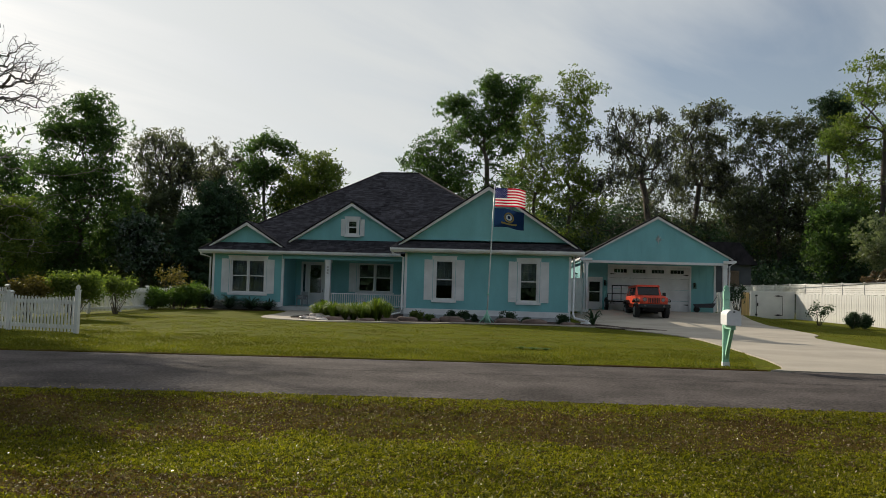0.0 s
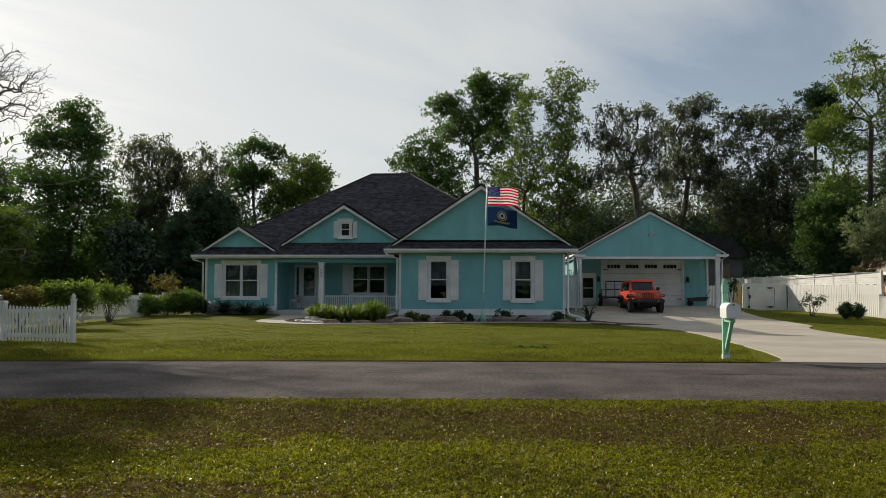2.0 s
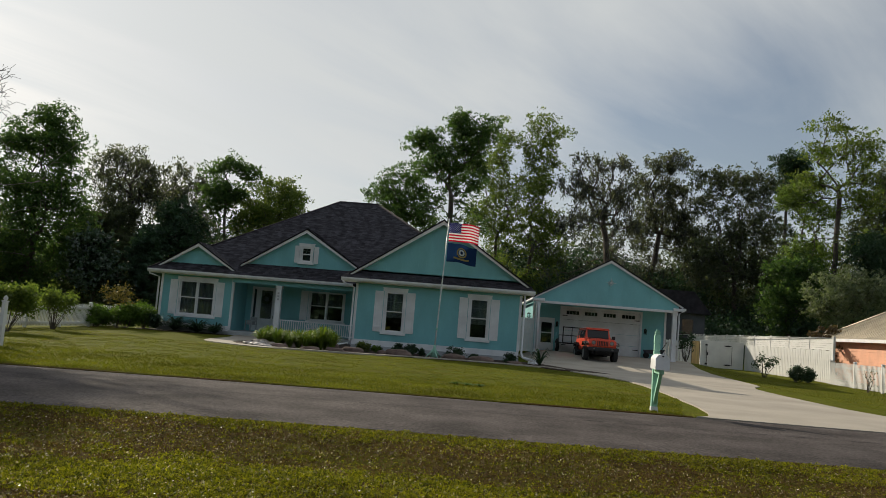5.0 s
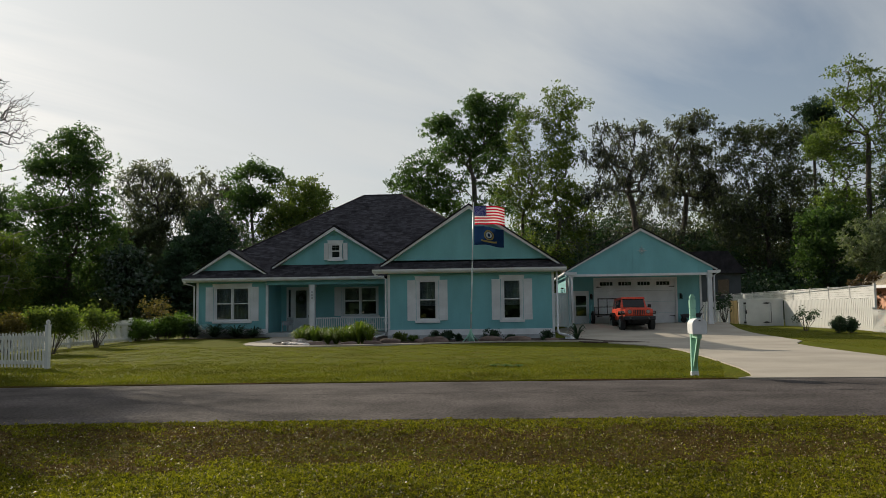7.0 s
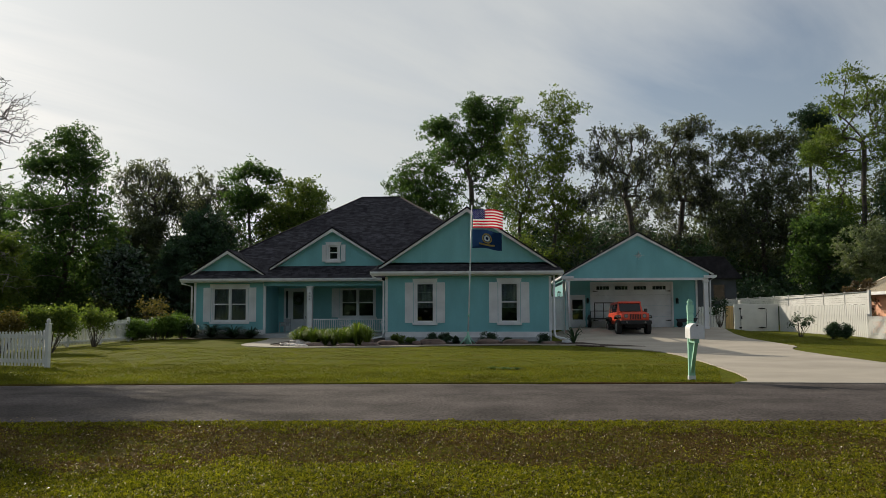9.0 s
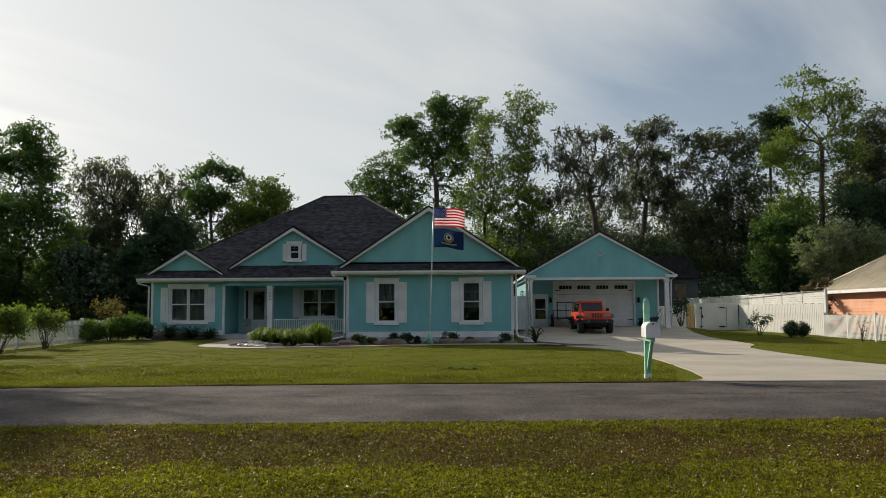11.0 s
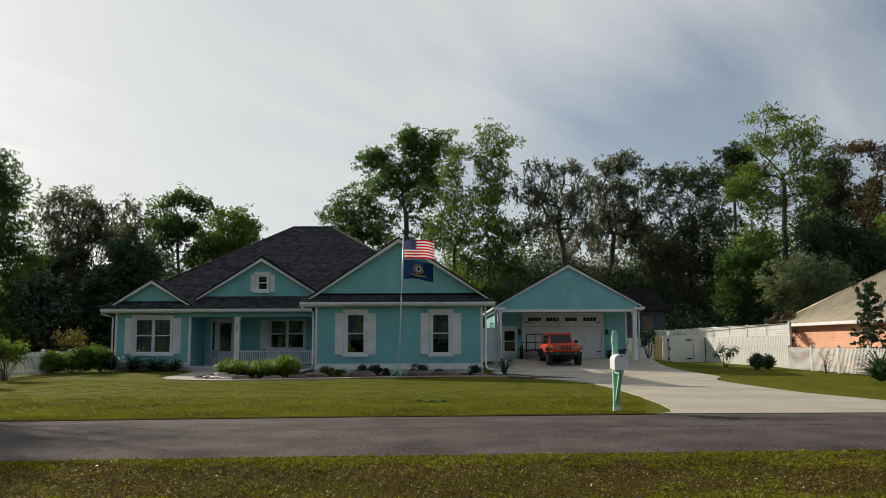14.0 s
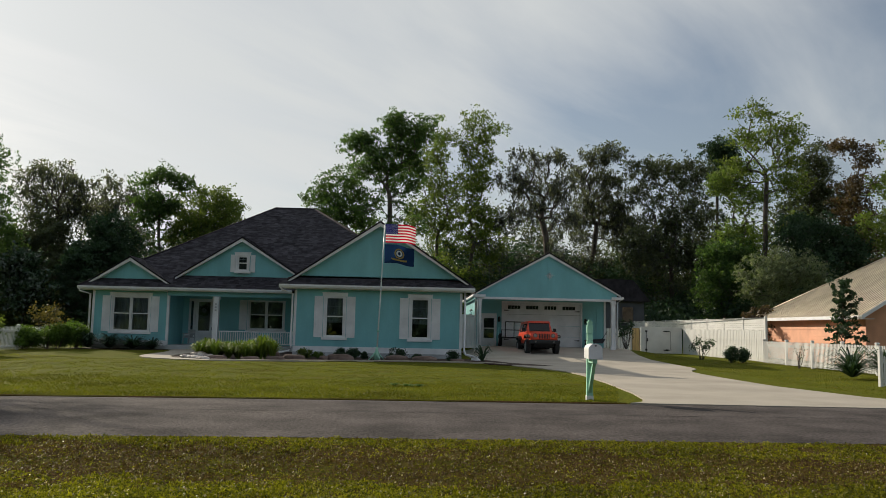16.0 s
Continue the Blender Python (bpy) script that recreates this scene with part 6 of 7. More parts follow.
tube([(math.cos(k * math.tau / 16) * 0.15, 0, math.sin(k * math.tau / 16) * 0.15) for k in range(17)], 0.008, 4, bm)
part("star", bm, M["pole"], star)


# ---- flagpole and flags ----
PX, PY = -1.93, 38.6
pole_z = ground_height(PX, PY)
lean = 0.23 / 6.75
fp = thing("flagpole", "slim white flagpole on a green stand in the bed", "flagpole", at=pose(PX, PY, pole_z))
part("shaft", tube([(0, 0, 0.02), (lean * 2.2, 0, 2.2), (lean * 4.6, 0, 4.6), (lean * 6.75, 0, 6.75)], [0.04, 0.036, 0.03, 0.024], 10), M["pole"], fp)
part("sleeve", tube([(lean * 1.35, 0, 1.35), (lean * 1.45, 0, 1.45)], 0.05, 10), M["mint"], fp)
part("truck", tube([(lean * 6.75, 0, 6.75), (lean * 6.79, 0, 6.79), (lean * 6.82, 0, 6.82)], [0.035, 0.04, 0.01], 8), M["pole"], fp)
for k in range(4):
    a = k * math.pi / 2 + 0.5
    part("stand_leg", tube([(0.01, 0, 0.5), (math.cos(a) * 0.2, math.sin(a) * 0.2, 0.22), (math.cos(a) * 0.42, math.sin(a) * 0.42, 0.02)], [0.03, 0.035, 0.03], 6), M["mint"], fp)
part("stand_collar", tube([(0, 0, 0.02), (0, 0, 0.3), (0.01, 0, 0.62)], [0.13, 0.09, 0.05], 10), M["mint"], fp)


def cloth(t, width, height, wave, sag, seed):
    """A point of a waving flag, from the hoist out, u along the fly and v down the hoist."""
    def at(u, v):
        swing = wave * u ** 0.7 * math.sin(u * 7.0 + seed + v * 0.8)
        return Vector((u * width * 0.965 + 0.02, -0.1 * u * width + swing, -v * height * (1 - 0.04 * u) - sag * u * u + 0.035 * u * math.sin(u * 8 + seed * 2)))
    return at


def star_flag():
    z = 6.62
    t = thing("striped_flag", "red and white striped flag with a starred blue canton", "flag", at=pose(PX + lean * z + 0.03, PY, pole_z + z))
    at = cloth(t, 1.52, 0.92, 0.11, 0.13, 1.0)
    me, verts, faces, mats = None, [], [], []
    nu, nv = 40, 26
    for i in range(nu + 1):
        for j in range(nv + 1):
            verts.append(at(i / nu, j / nv))
    for i in range(nu):
        for j in range(nv):
            faces.append((i * (nv + 1) + j, (i + 1) * (nv + 1) + j, (i + 1) * (nv + 1) + j + 1, i * (nv + 1) + j + 1))
            mats.append(2 if i < 16 and j < 14 else (0 if (j // 2) % 2 == 0 else 1))
    ob = part_data("cloth", verts, faces, M["flag_red"], t, True)
    ob.data.materials.append(M["flag_white"])
    ob.data.materials.append(M["flag_blue"])
    ob.data.polygons.foreach_set("material_index", mats)
    sv, sf = [], []
    for r in range(9):
        for c in range(6 if r % 2 == 0 else 5):
            u, v = (c * 2 + (1 if r % 2 == 0 else 2)) / 12 * 0.4, (r + 1) / 10 * 0.538
            for side in (-0.006, 0.006):
                p, k = at(u, v), len(sv)
                for q in range(10):
                    rr, a = (0.026 if q % 2 == 0 else 0.011), q * math.pi / 5
                    sv.append(p + Vector((math.sin(a) * rr, side, math.cos(a) * rr)))
                sf.append(tuple(range(k, k + 10)))
    tagged(part_data("star", sv, sf, M["flag_white"], t), kind="stuff")


def seal_flag():
    z = 5.62
    t = thing("navy_flag", "navy blue flag with a round ochre and white seal", "flag", at=pose(PX + lean * z + 0.03, PY, pole_z + z))
    at = cloth(t, 1.5, 0.92, 0.12, 0.22, 2.4)
    nu, nv = 30, 16
    verts = [at(i / nu, j / nv) for i in range(nu + 1) for j in range(nv + 1)]
    faces = [(i * (nv + 1) + j, (i + 1) * (nv + 1) + j, (i + 1) * (nv + 1) + j + 1, i * (nv + 1) + j + 1) for i in range(nu) for j in range(nv)]
    part_data("cloth", verts, faces, M["navy"], t, True)

    def patch_on(name, r0, r1, mat, off, squash=1.0, dv=0.0):
        v, f, k = [], [], 28
        for side in (-off, off):
            b = len(v)
            for i in range(k):
                a = i * math.tau / k
                for r in (r0, r1):
                    v.append(at(0.5 + math.cos(a) * r / 1.5, 0.46 + dv + math.sin(a) * r * squash / 0.92) + Vector((0, side, 0)))
            f += [(b + 2 * i, b + 2 * i + 1, b + (2 * i + 3) % (2 * k), b + (2 * i + 2) % (2 * k)) for i in range(k)]
        part_data(name, v, f, mat, t)

    patch_on("seal_ring", 0.185, 0.25, M["gold"], 0.006)
    patch_on("seal_field", 0.0, 0.15, M["pole"], 0.008)
    patch_on("seal_mark", 0.0, 0.065, M["navy"], 0.011, 1.3)
    v, f = [], []
    for side in (-0.007, 0.007):
        b = len(v)
        for i in range(13):
            u = 0.24 + 0.52 * i / 12
            bow = 0.07 * (1 - ((u - 0.5) / 0.26) ** 2)
            v += [at(u, 0.70 + bow) + Vector((0, side, 0)), at(u, 0.79 + bow) + Vector((0, side, 0))]
        f += [(b + 2 * i, b + 2 * i + 2, b + 2 * i + 3, b + 2 * i + 1) for i in range(12)]
    part_data("ribbon", v, f, M["gold"], t)


star_flag()
seal_flag()


# ---- mailbox ----
mb = thing("mailbox", "white mailbox on a mint green post beside the driveway", "mailbox", at=pose(4.14, 18.85, ground_height(4.1, 18.85) - 0.02, 0, 0, -2) @ Matrix.Diagonal((1.08, 1.05, 1.045, 1)))
part("post", boxes((-0.065, 0.065, -0.065, 0.065, 0.0, 1.34), bevel=0.006), M["mint"], mb)
part("post_top", boxes((-0.06, 0.06, -0.06, 0.06, 1.345, 1.5), (-0.065, 0.065, -0.065, 0.065, 1.515, 1.7), (-0.05, 0.05, -0.05, 0.05, 1.5, 1.515), (-0.045, 0.045, -0.045, 0.045, 1.7, 1.74), (-0.058, 0.058, -0.058, 0.058, 1.74, 1.775), (-0.04, 0.04, -0.04, 0.04, 1.775, 1.8), (-0.028, 0.028, -0.028, 0.028, 1.8, 1.825), bevel=0.005), M["mint"], mb)
part("base_sleeve", boxes((-0.075, 0.075, -0.075, 0.075, 0.0, 0.12), bevel=0.006), M["white"], mb)
part("arm", boxes((-0.05, 0.05, -0.66, -0.066, 0.86, 0.955), bevel=0.006), M["mint"], mb)
part("brace", prism([(-0.066, 0.18), (-0.066, 0.32), (-0.5, 0.86), (-0.6, 0.86)], -0.035, 0.035, "x"), M["mint"], mb)
bx = part("box", prism([(-0.14, 0.96), (0.14, 0.96), (0.14, 1.17)] + [(0.14 * math.cos(a), 1.17 + 0.12 * math.sin(a)) for a in [k * math.pi / 10 for k in range(1, 10)]] + [(-0.14, 1.17)], -0.7, -0.12), M["white"], mb, "white domed mailbox")
part("door", prism([(-0.147, 0.955), (0.147, 0.955), (0.147, 1.17)] + [(0.147 * math.cos(a), 1.17 + 0.127 * math.sin(a)) for a in [k * math.pi / 10 for k in range(1, 10)]] + [(-0.147, 1.17)], -0.72, -0.7), M["white"], bx)
part("knob", boxes((-0.02, 0.02, -0.745, -0.72, 1.235, 1.262), bevel=0.005), M["black"], bx)
part("signal_flag", boxes((0.143, 0.15, -0.62, -0.42, 1.0, 1.03), (0.143, 0.15, -0.47, -0.42, 1.03, 1.1)), M["flag_red"], bx)


# ---- the parked car and trailer ----
CX, CY, CZ = 6.93, 43.2, ground_height(7.0, 44.6) + 0.035
car = thing("off_road_car", "orange-red boxy off-road car parked on the driveway", "car", at=pose(CX, CY, CZ - 0.06, -2.0, 0, 2.5))


def wheel(x, y):
    w = part("wheel", tube([(x - 0.12, y, 0.41), (x + 0.12, y, 0.41)], 0.25, 18), M["black"], car)
    bm = bmesh.new()
    prof = [(-0.13, 0.25), (-0.135, 0.37), (-0.1, 0.41), (0.1, 0.41), (0.135, 0.37), (0.13, 0.25)]
    rings = [[bm.verts.new((x + px, y + pr * math.cos(k * math.tau / 24), 0.41 + pr * math.sin(k * math.tau / 24))) for k in range(24)] for px, pr in prof]
    for a, b in zip(rings, rings[1:]):
        for k in range(24):
            bm.faces.new((a[k], a[(k + 1) % 24], b[(k + 1) % 24], b[k]))
    part("tyre", bm, M["rubber"], w)
    s = 1 if x > 0 else -1
    bm = bmesh.new()
    tube([(x + s * 0.121, y, 0.41), (x + s * 0.14, y, 0.41)], [0.24, 0.22], 18, bm)
    part("rim", bm, M["rim"], w)


def car_parts():
    # nose towards the road at y = 0, tail at y = 4.3
    low = [(0.25, 0.62), (0.16, 0.95), (0.2, 1.14), (1.35, 1.2), (4.15, 1.2), (4.2, 0.62)]
    part("body", prism(low, -0.74, 0.74, "x"), M["orange"], car)
    part("bonnet", prism([(0.2, 1.14), (0.22, 1.2), (0.75, 1.25), (1.42, 1.27), (1.42, 1.2)], -0.64, 0.64, "x"), M["orange"], car)
    bm = bmesh.new()
    ring = []
    for y, z, w in ((1.42, 1.22, 0.72), (1.75, 1.78, 0.62), (4.05, 1.8, 0.62), (4.18, 1.2, 0.72)):
        ring.append([bm.verts.new((-w, y, z)), bm.verts.new((w, y, z))])
    for a, b in zip(ring, ring[1:] + ring[:1]):
        bm.faces.new((a[0], a[1], b[1], b[0]))
    bm.faces.new([r[0] for r in ring][::-1])
    bm.faces.new([r[1] for r in ring])
    bmesh.ops.recalc_face_normals(bm, faces=bm.faces)
    part("cabin", bm, M["orange"], car)
    part("roof", boxes((-0.64, 0.64, 1.72, 4.08, 1.79, 1.86), bevel=0.03), M["orange"], car)
    part("windscreen", prism([(1.432, 1.29), (1.455, 1.29), (1.725, 1.745), (1.70, 1.745)], -0.58, 0.58, "x"), M["car_glass"], car)
    part("windscreen_frame", boxes((-0.66, 0.66, 1.66, 1.76, 1.745, 1.80), bevel=0.01), M["orange"], car)
    for s in (-1, 1):
        for a, b in ((1.85, 2.6), (2.7, 3.35), (3.45, 4.0)):
            part("side_window", slab((s * 0.712, a, 1.26), (s * 0.712, b, 1.26), (s * 0.636, b, 1.72), (s * 0.636, a, 1.72), 0.012), M["car_glass"], car)
        part("front_wing", prism([(0.28, 0.9), (0.3, 1.02), (0.5, 1.06), (1.15, 1.06), (1.4, 0.85), (1.3, 0.85), (1.1, 0.97), (0.55, 0.97), (0.4, 0.88)], s * 0.66, s * 0.93, "x"), M["black"], car)
        part("rear_wing", prism([(2.95, 0.85), (3.15, 1.03), (3.85, 1.03), (4.05, 0.85), (3.95, 0.82), (3.8, 0.95), (3.2, 0.95), (3.05, 0.82)], s * 0.7, s * 0.92, "x"), M["black"], car)
        part("wing_panel", prism([(0.24, 0.95), (0.3, 1.15), (1.4, 1.19), (1.4, 0.9), (1.15, 1.06), (0.5, 1.06)], s * 0.64, s * 0.745, "x"), M["orange"], car)
        part("sill_step", boxes((min(s * 0.72, s * 0.86), max(s * 0.72, s * 0.86), 1.35, 3.0, 0.5, 0.58), bevel=0.01), M["black"], car)
        part("door_seam", boxes((min(s * 0.741, s * 0.745), max(s * 0.741, s * 0.745), 2.64, 2.66, 0.66, 1.2)), M["black"], car)
        mirror = part("mirror", boxes((min(s * 0.8, s * 0.98), max(s * 0.8, s * 0.98), 1.58, 1.68, 1.27, 1.45), bevel=0.02), M["black"], car)
        part("mirror_arm", tube([(s * 0.68, 1.62, 1.28), (s * 0.82, 1.63, 1.31)], 0.02, 6), M["black"], mirror)
        lamp = part("headlight", tube([(s * 0.49, 0.14, 1.0), (s * 0.49, 0.2, 1.0)], [0.095, 0.1], 16), M["lamp_lens"], car, "round clear headlight")
        part("bezel", tube([(s * 0.49, 0.15, 1.0), (s * 0.49, 0.22, 1.0)], 0.112, 16), M["black"], lamp)
        part("turn_lamp", boxes((min(s * 0.74, s * 0.88), max(s * 0.74, s * 0.88), 0.26, 0.29, 0.93, 1.0), bevel=0.01), M["lamp_lens"], car)
        part("fog_lamp", tube([(s * 0.5, -0.02, 0.66), (s * 0.5, 0.04, 0.66)], 0.055, 12), M["lamp_lens"], car)
        for y in (0.84, 3.5):
            wheel(s * 0.79, y)
    part("grille_panel", boxes((-0.56, 0.56, 0.155, 0.2, 0.8, 1.14), bevel=0.01), M["orange"], car)
    for k in range(7):
        x = -0.27 + k * 0.09
        part("grille_slot", boxes((x - 0.028, x + 0.028, 0.145, 0.157, 0.84, 1.1), bevel=0.004), M["black"], car)
    part("bumper", boxes((-0.85, 0.85, -0.02, 0.16, 0.55, 0.76), bevel=0.03), M["black"], car)
    part("skid_plate", prism([(0.0, 0.55), (0.3, 0.36), (0.5, 0.36), (0.3, 0.6)], -0.4, 0.4, "x"), M["black"], car)
    part("chassis", boxes((-0.55, 0.55, 0.3, 4.1, 0.42, 0.64)), M["black"], car)
    part("axle", tube([(-0.7, 0.84, 0.41), (0.7, 0.84, 0.41)], 0.06, 8), M["black"], car)
    part("axle", tube([(-0.7, 3.5, 0.41), (0.7, 3.5, 0.41)], 0.06, 8), M["black"], car)
    part("wiper", tube([(-0.3, 1.43, 1.3), (0.2, 1.46, 1.35)], 0.01, 4), M["black"], car)


car_parts()

tr = thing("utility_trailer", "black utility trailer with upright mesh ramp", "trailer", at=pose(5.35, 48.3, ground_height(5.6, 48.3) + 0.03, 0, 0, 2))
part("deck", boxes((-0.1, 1.5, -0.4, 1.3, 0.5, 0.58)), M["black"], tr)
for r in ((-0.12, -0.06, -0.44, -0.4, 0.5, 1.52), (1.46, 1.52, -0.44, -0.4, 0.5, 1.52), (-0.06, 1.46, -0.44, -0.4, 1.46, 1.52), (-0.06, 1.46, -0.44, -0.4, 0.98, 1.03), (0.42, 0.46, -0.44, -0.4, 0.58, 0.98), (0.42, 0.46, -0.44, -0.4, 1.03, 1.46), (0.92, 0.96, -0.44, -0.4, 0.58, 0.98), (0.92, 0.96, -0.44, -0.4, 1.03, 1.46)):
    part("ramp_bar", boxes(r), M["black"], tr)
for y in (-0.38, 1.26):
    part("side_rail", boxes((-0.1, -0.06, y, y + 0.04, 0.58, 1.0)), M["black"], tr)
part("side_rail", boxes((-0.1, -0.06, -0.4, 1.3, 0.98, 1.02)), M["black"], tr)
for x in (-0.28, 1.68):
    wv = part("wheel", tube([(x - 0.09, 0.5, 0.34), (x + 0.09, 0.5, 0.34)], 0.34, 18), M["rubber"], tr)
    part("hub", tube([(x - 0.1, 0.5, 0.34), (x + 0.1, 0.5, 0.34)], 0.17, 12), M["rim"], wv)
    part("mudguard", tube([(x, 0.5 + 0.42 * math.cos(a), 0.34 + 0.42 * math.sin(a)) for a in [k * math.pi / 8 for k in range(9)]], 0.05, 4), M["black"], tr)
cart = thing("yard_cart", "dark wheelbarrow leaning against the garage wall", "wheelbarrow", at=pose(11.0, 49.3, ground_height(11, 49.3) + 0.03))
part("tray", prism([(-0.5, 0.3), (0.45, 0.3), (0.62, 0.58), (-0.62, 0.5)], -0.25, 0.25), M["red_pot"], cart)
part("handle", tube([(-0.3, -0.2, 0.3), (0.4, -0.25, 0.55), (0.75, -0.1, 1.05)], 0.02, 6), M["black"], cart)
part("wheel", tube([(-0.45, -0.05, 0.18), (-0.45, 0.05, 0.18)], 0.18, 14), M["rubber"], cart)
urn = thing("plant_stand", "tall teal bird-shaped garden ornament beside the side door", "ornament", at=pose(4.98, 49.5, ground_height(5, 49.5) + 0.03))
part("ornament", tube([(0, 0, 0), (0, 0, 0.2), (0.02, 0, 0.5), (0, 0, 0.85), (0.08, 0, 1.15)], [0.12, 0.07, 0.12, 0.07, 0.02], 8), M["teal"], urn)


# ---- porch furniture and odds and ends ----
def rounded_chair(x, y, face):
    t = thing("metal_chair", "white scrolled metal garden chair on the porch", "chair", "porch chairs", at=pose(x, y, FLOOR + 0.05, 0, 0, face))
    part("seat", tube([(0, 0, 0.43), (0, 0, 0.46)], [0.24, 0.25], 16), M["white"], t)
    for a in (0.7, 2.4, 3.9, 5.5):
        part("leg", tube([(math.cos(a) * 0.19, math.sin(a) * 0.19, 0.43), (math.cos(a) * 0.25, math.sin(a) * 0.25, 0.0)], 0.014, 6), M["white"], t)
    arch = [(0.27 * math.cos(a), 0.22, 0.62 + 0.33 * math.sin(a)) for a in [k * math.pi / 10 for k in range(11)]]
    part("backrest", tube([(0.24, 0.2, 0.44)] + arch + [(-0.24, 0.2, 0.44)], 0.014, 6), M["white"], t)
    for k in range(5):
        xx = -0.16 + k * 0.08
        part("spindle", tube([(xx * 0.6, 0.21, 0.45), (xx, 0.22, 0.62 + 0.3 * (1 - (xx / 0.27) ** 2) ** 0.5)], 0.01, 5), M["white"], t)
    for s in (-1, 1):
        part("armrest", tube([(s * 0.25, 0.2, 0.68), (s * 0.3, -0.05, 0.67), (s * 0.27, -0.2, 0.62), (s * 0.22, -0.18, 0.44)], 0.013, 6), M["white"], t)
    return t


rounded_chair(-6.95, 44.55 + 0.9, 0)
rounded_chair(-8.1, 46.2, 15)
rounded_chair(-9.6, 46.6, -10)
wc = thing("wooden_chair", "grey wooden porch chair with a cushion", "chair", at=pose(-13.1, 46.3, FLOOR + 0.05, 0, 0, -25))
part("seat", boxes((-0.26, 0.26, -0.25, 0.25, 0.4, 0.45), bevel=0.008), M["slab"], wc)
for x in (-0.24, 0.2):
    for y in (-0.24, 0.2):
        part("leg", boxes((x, x + 0.04, y, y + 0.04, 0, 0.62 if y < 0 else 0.85)), M["slab"], wc)
part("backrest", boxes((-0.2, 0.2, 0.2, 0.23, 0.55, 0.84), bevel=0.006), M["slab"], wc)
for x in (-0.26, 0.2):
    part("armrest", boxes((x, x + 0.06, -0.26, 0.24, 0.62, 0.65), bevel=0.005), M["slab"], wc)
part("cushion", boxes((-0.2, 0.2, -0.2, 0.16, 0.45, 0.62), bevel=0.04), M["curtain"], wc)
pot = thing("planter", "dark round planter beside the front door", "planter", at=pose(-12.0, 47.3, FLOOR + 0.05))
part("pot", tube([(0, 0, 0), (0, 0, 0.3), (0, 0, 0.4)], [0.14, 0.22, 0.24], 14), M["red_pot"], pot)
wreath = thing("wreath", "dark leafy wreath on the front door", "wreath", at=pose(-12.76, PORCH + 0.03, 2.35))
v, f = leaf_mesh(np.random.default_rng(5), np.array([(0.25 * math.cos(a), 0.0, 0.25 * math.sin(a)) for a in np.linspace(0, math.tau, 300)]) + np.random.default_rng(6).normal(size=(300, 3)) * np.array((0.045, 0.012, 0.045)), 0.07)
part_data("leaf_ring", v, f, L["dark"], wreath)


def lump(name, label, category, x, y, sx, sy, sz, mat, seed, group="", turn=0):
    """A rounded, uneven body such as a rock or a filled sack."""
    bm = bmesh.new()
    bmesh.ops.create_icosphere(bm, subdivisions=3, radius=1.0)
    for vv in bm.verts:
        p = vv.co.copy()
        k = 1 + 0.22 * noise.noise((p.x * 1.4 + seed * 3.1, p.y * 1.4, p.z * 1.4)) + 0.07 * noise.noise((p.x * 5 + seed, p.y * 5, p.z * 5))
        q = Vector([math.copysign(abs(c) ** 0.75, c) for c in p]) * k
        vv.co = (q.x * sx / 2, q.y * sy / 2, max(-0.35, q.z) * sz * 0.62 + sz * 0.2)
    ob = part(name, bm, mat)
    ob.matrix_basis = pose(x, y, ground_height(x, y) + 0.02, 0, 0, turn)
    return tagged(ob, label, category, group)


for i, (x, y, sx, sy, sz) in enumerate(((-8.75, 35.6, 0.9, 0.5, 0.22), (-7.3, 35.6, 0.8, 0.45, 0.2), (-6.3, 36.0, 0.9, 0.4, 0.22), (-5.75, 37.7, 1.1, 0.5, 0.26), (-3.6, 37.9, 1.25, 0.55, 0.34), (-0.95, 38.0, 1.15, 0.45, 0.32), (0.35, 38.0, 1.25, 0.45, 0.3), (1.95, 38.1, 0.7, 0.4, 0.18), (-7.0, 39.4, 0.6, 0.5, 0.3), (-4.35, 37.9, 0.45, 0.35, 0.22))):
    lump("edging_rock", "brown weathered rock edging the flower bed", "rock", x, y, sx, sy, sz, M["rock"], i, "edging rocks", (i * 37) % 23 - 11)
for i, (x, y, sx, sy, sz) in enumerate(((-9.9, 35.9, 0.7, 0.4, 0.17), (-9.35, 35.5, 0.6, 0.4, 0.14), (-10.35, 36.2, 0.5, 0.35, 0.2), (-8.75, 35.9, 0.6, 0.4, 0.16), (-9.75, 36.3, 0.8, 0.45, 0.36), (-9.3, 36.1, 0.5, 0.35, 0.26))):
    lump("soil_sack", "crumpled white plastic sack of garden soil", "sack", x, y, sx, sy, sz, M["bag"], 20 + i, "soil sacks", (i * 53) % 40 - 20)
sp = thing("splash_block", "white concrete splash block under a downpipe", "splash block", at=pose(2.95, 39.6, ground_height(3, 39.6) + 0.03, 0, 0, 20))
part("block", prism([(-0.16, 0.0), (0.16, 0.0), (0.14, 0.1), (0.09, 0.1), (0.06, 0.05), (-0.06, 0.05), (-0.09, 0.1), (-0.14, 0.1)], -0.4, 0.3), M["white"], sp)
cu = thing("air_conditioner", "grey air conditioner unit beside the house", "air conditioner", at=pose(-18.75, 46.4, ground_height(-18.7, 46.4)))
part("cabinet", boxes((-0.4, 0.4, -0.4, 0.4, 0.0, 0.85), bevel=0.03), M["slab"], cu)
for k in range(9):
    part("louvre", boxes((-0.36, 0.36, -0.415, -0.401, 0.08 + k * 0.08, 0.11 + k * 0.08)), M["grey_house"], cu)


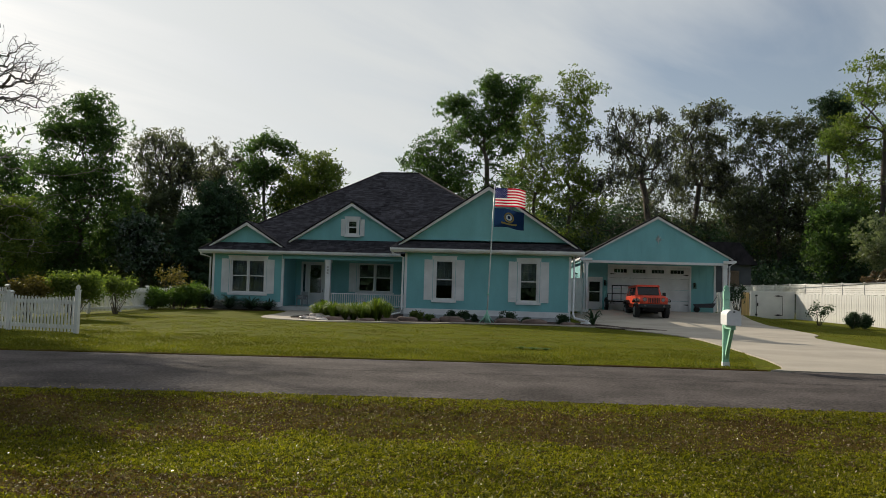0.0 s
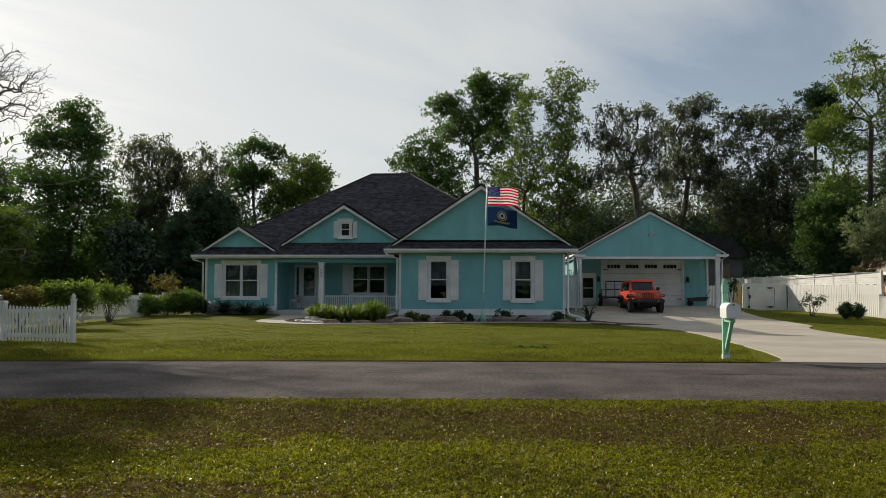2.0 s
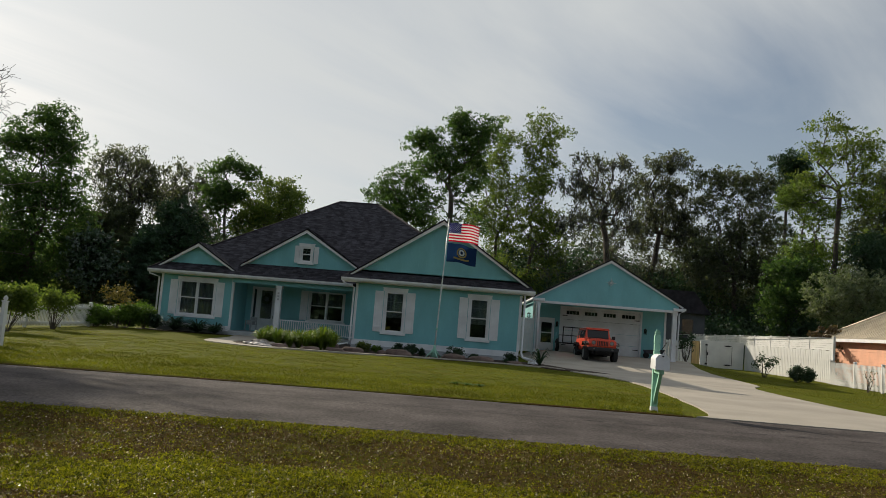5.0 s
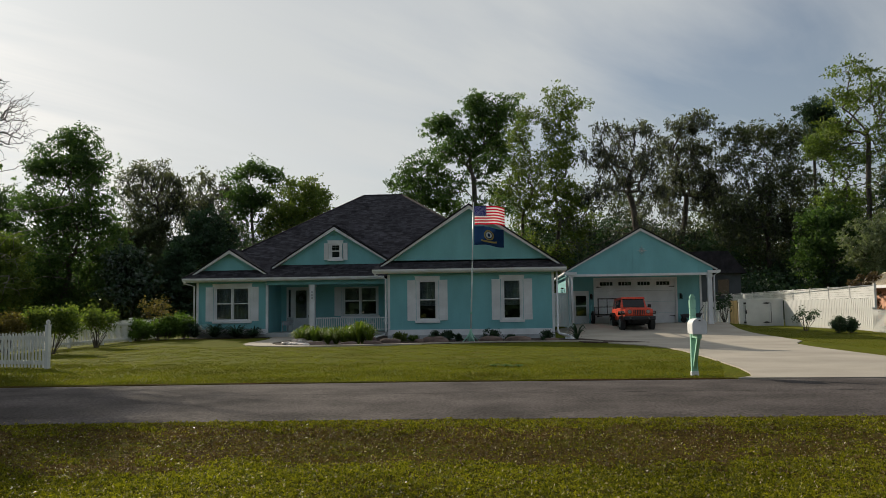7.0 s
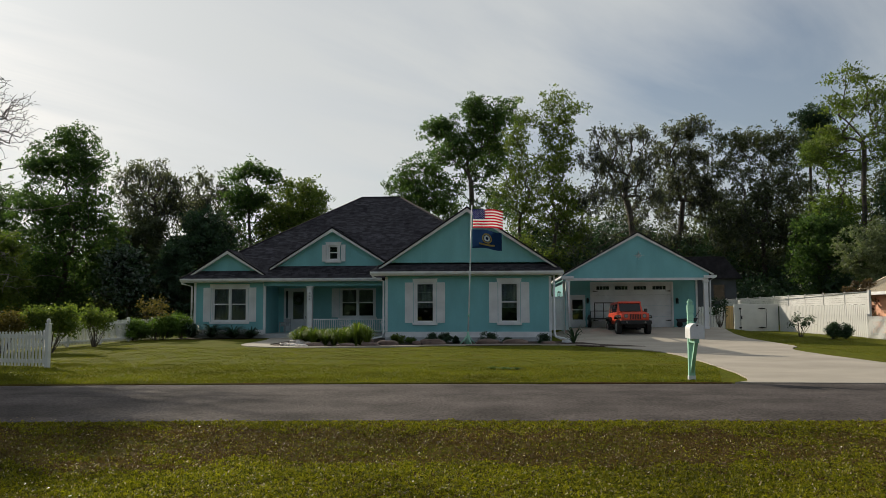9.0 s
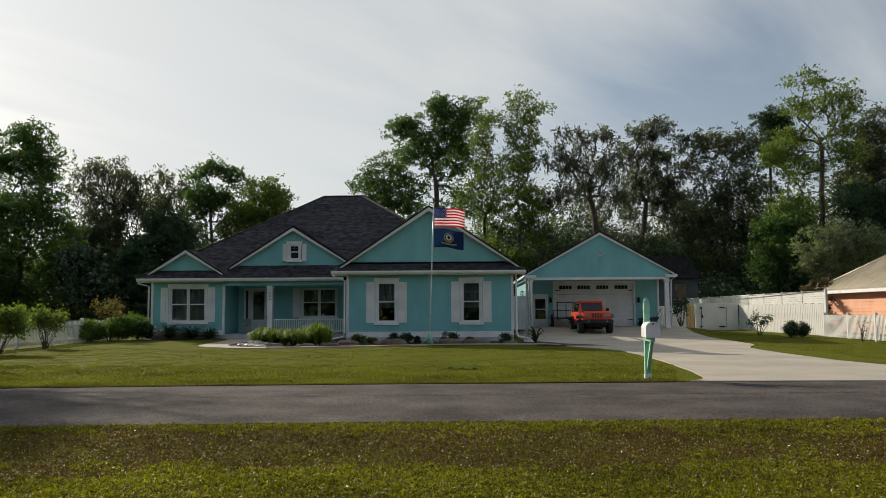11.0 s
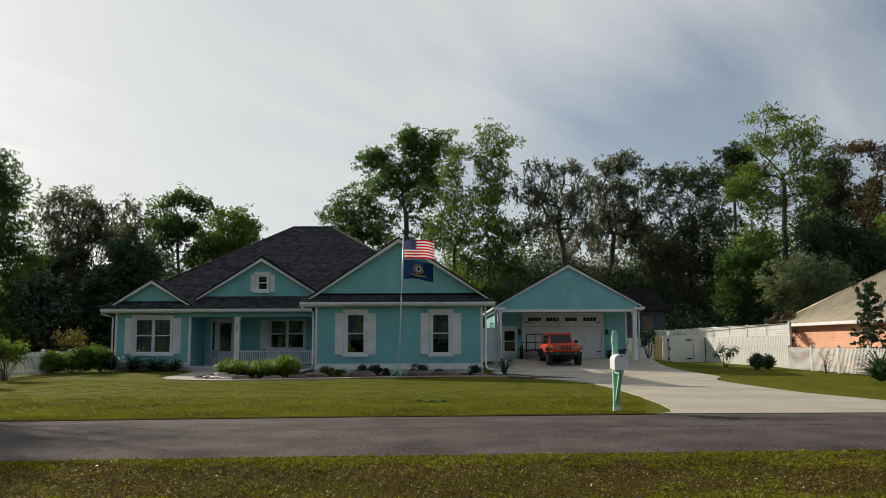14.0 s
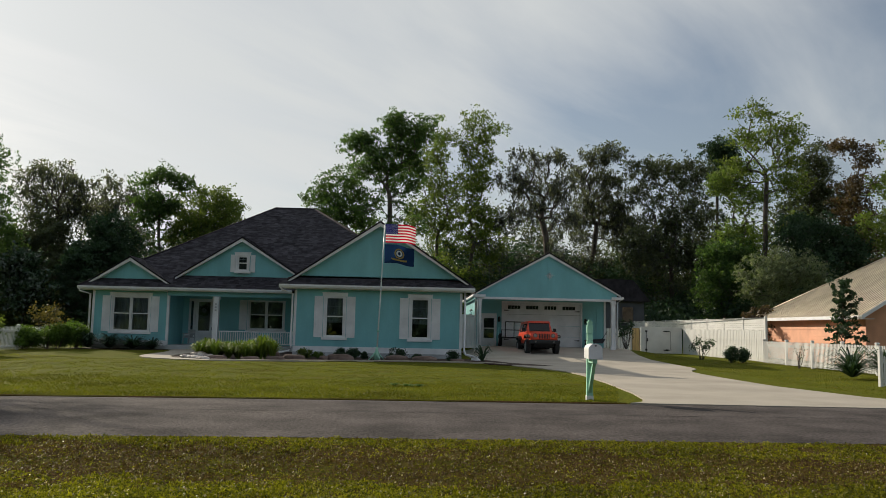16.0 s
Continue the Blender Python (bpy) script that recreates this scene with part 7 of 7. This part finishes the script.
# ---- neighbours' houses ----
nb = thing("neighbour_house", "peach-coloured house with tan ribbed metal roof", "house")
part("wall", boxes((24.0, 24.2, 42.2, 54.5, 0, 2.85)), M["peach"], nb)
for k in range(13):
    part("clapboard", prism([(24.0, 0.25 + k * 0.2), (23.965, 0.25 + k * 0.2), (23.985, 0.45 + k * 0.2), (24.0, 0.45 + k * 0.2)], 42.0, 54.5), M["peach"], nb)
part("gable_wall", prism([(24.0, 0), (35.2, 0), (35.2, 2.85), (29.6, 6.4), (24.0, 2.85)], 42.0, 42.2), M["peach"], nb)
part("wall", boxes((24.2, 35.2, 54.3, 54.5, 0, 2.85)), M["peach"], nb)
part("wall", boxes((35.0, 35.2, 42.2, 54.3, 0, 2.85)), M["peach"], nb)
west = part("roof_slope", slab((23.4, 41.2, 2.82), (23.4, 55.1, 2.82), (29.6, 48.9, 6.76), (29.6, 41.2, 6.76), 0.06), M["metal_roof"], nb, "tan ribbed metal roof")
part("roof_slope", slab((35.8, 55.1, 2.82), (35.8, 41.2, 2.82), (29.6, 41.2, 6.76), (29.6, 48.9, 6.76), 0.06), M["metal_roof"], nb)
part("roof_slope", slab((23.4, 55.1, 2.82), (35.8, 55.1, 2.82), (29.6, 48.9, 6.76), (29.6, 48.88, 6.76), 0.06), M["metal_roof"], nb)
for k in range(46):
    y = 41.3 + k * 0.3
    top = min(1.0, (55.1 - y) / 6.2)
    part("roof_rib", tube([(23.39, y, 2.84), (23.4 + 6.2 * top, y, 2.84 + 3.94 * top)], 0.022, 4), M["metal_roof"], west)
part("hip_cap", tube([(23.4, 55.1, 2.86), (29.6, 48.9, 6.8)], 0.06, 6), M["metal_roof"], west)
part("fascia", boxes((23.38, 23.42, 41.2, 55.1, 2.6, 2.79)), M["white"], nb)
part("soffit", boxes((23.42, 24.0, 41.2, 55.1, 2.6, 2.63)), M["white"], nb)
part("rake_board", prism([(23.3, 2.58), (23.3, 2.8), (29.6, 6.8), (35.9, 2.8), (35.9, 2.58), (29.6, 6.55)], 41.13, 41.18), M["white"], nb)
part("roof_vent", boxes((27.6, 28.3, 44.3, 45.0, 5.6, 6.35), bevel=0.03), M["metal_roof"], nb)
gh = thing("grey_house", "dark grey house behind the garage", "house")
part("wall", boxes((15.5, 21.4, 75, 82, 0, 4.6)), M["grey_house"], gh)
part("roof", prism([(15.0, 4.55), (21.9, 4.55), (20.2, 6.6), (15.0, 6.6)], 74.5, 82.5), M["shingle_base"], gh)
wn_ = part("window", boxes((19.3, 20.3, 74.94, 75.0, 2.5, 4.0)), M["car_glass"], gh)
part("frame", boxes((19.2, 19.3, 74.92, 75.0, 2.4, 4.1), (20.3, 20.4, 74.92, 75.0, 2.4, 4.1), (19.3, 20.3, 74.92, 75.0, 4.0, 4.1), (19.3, 20.3, 74.92, 75.0, 2.4, 2.5)), M["room"], wn_)
gp = thing("grill_box", "small white meter box beside the west wall", "utility box", at=pose(-18.6, 45.4, 0.2))
part("cover", boxes((-0.12, 0.12, -0.2, 0.0, 0.5, 1.0), bevel=0.02), M["white"], gp)
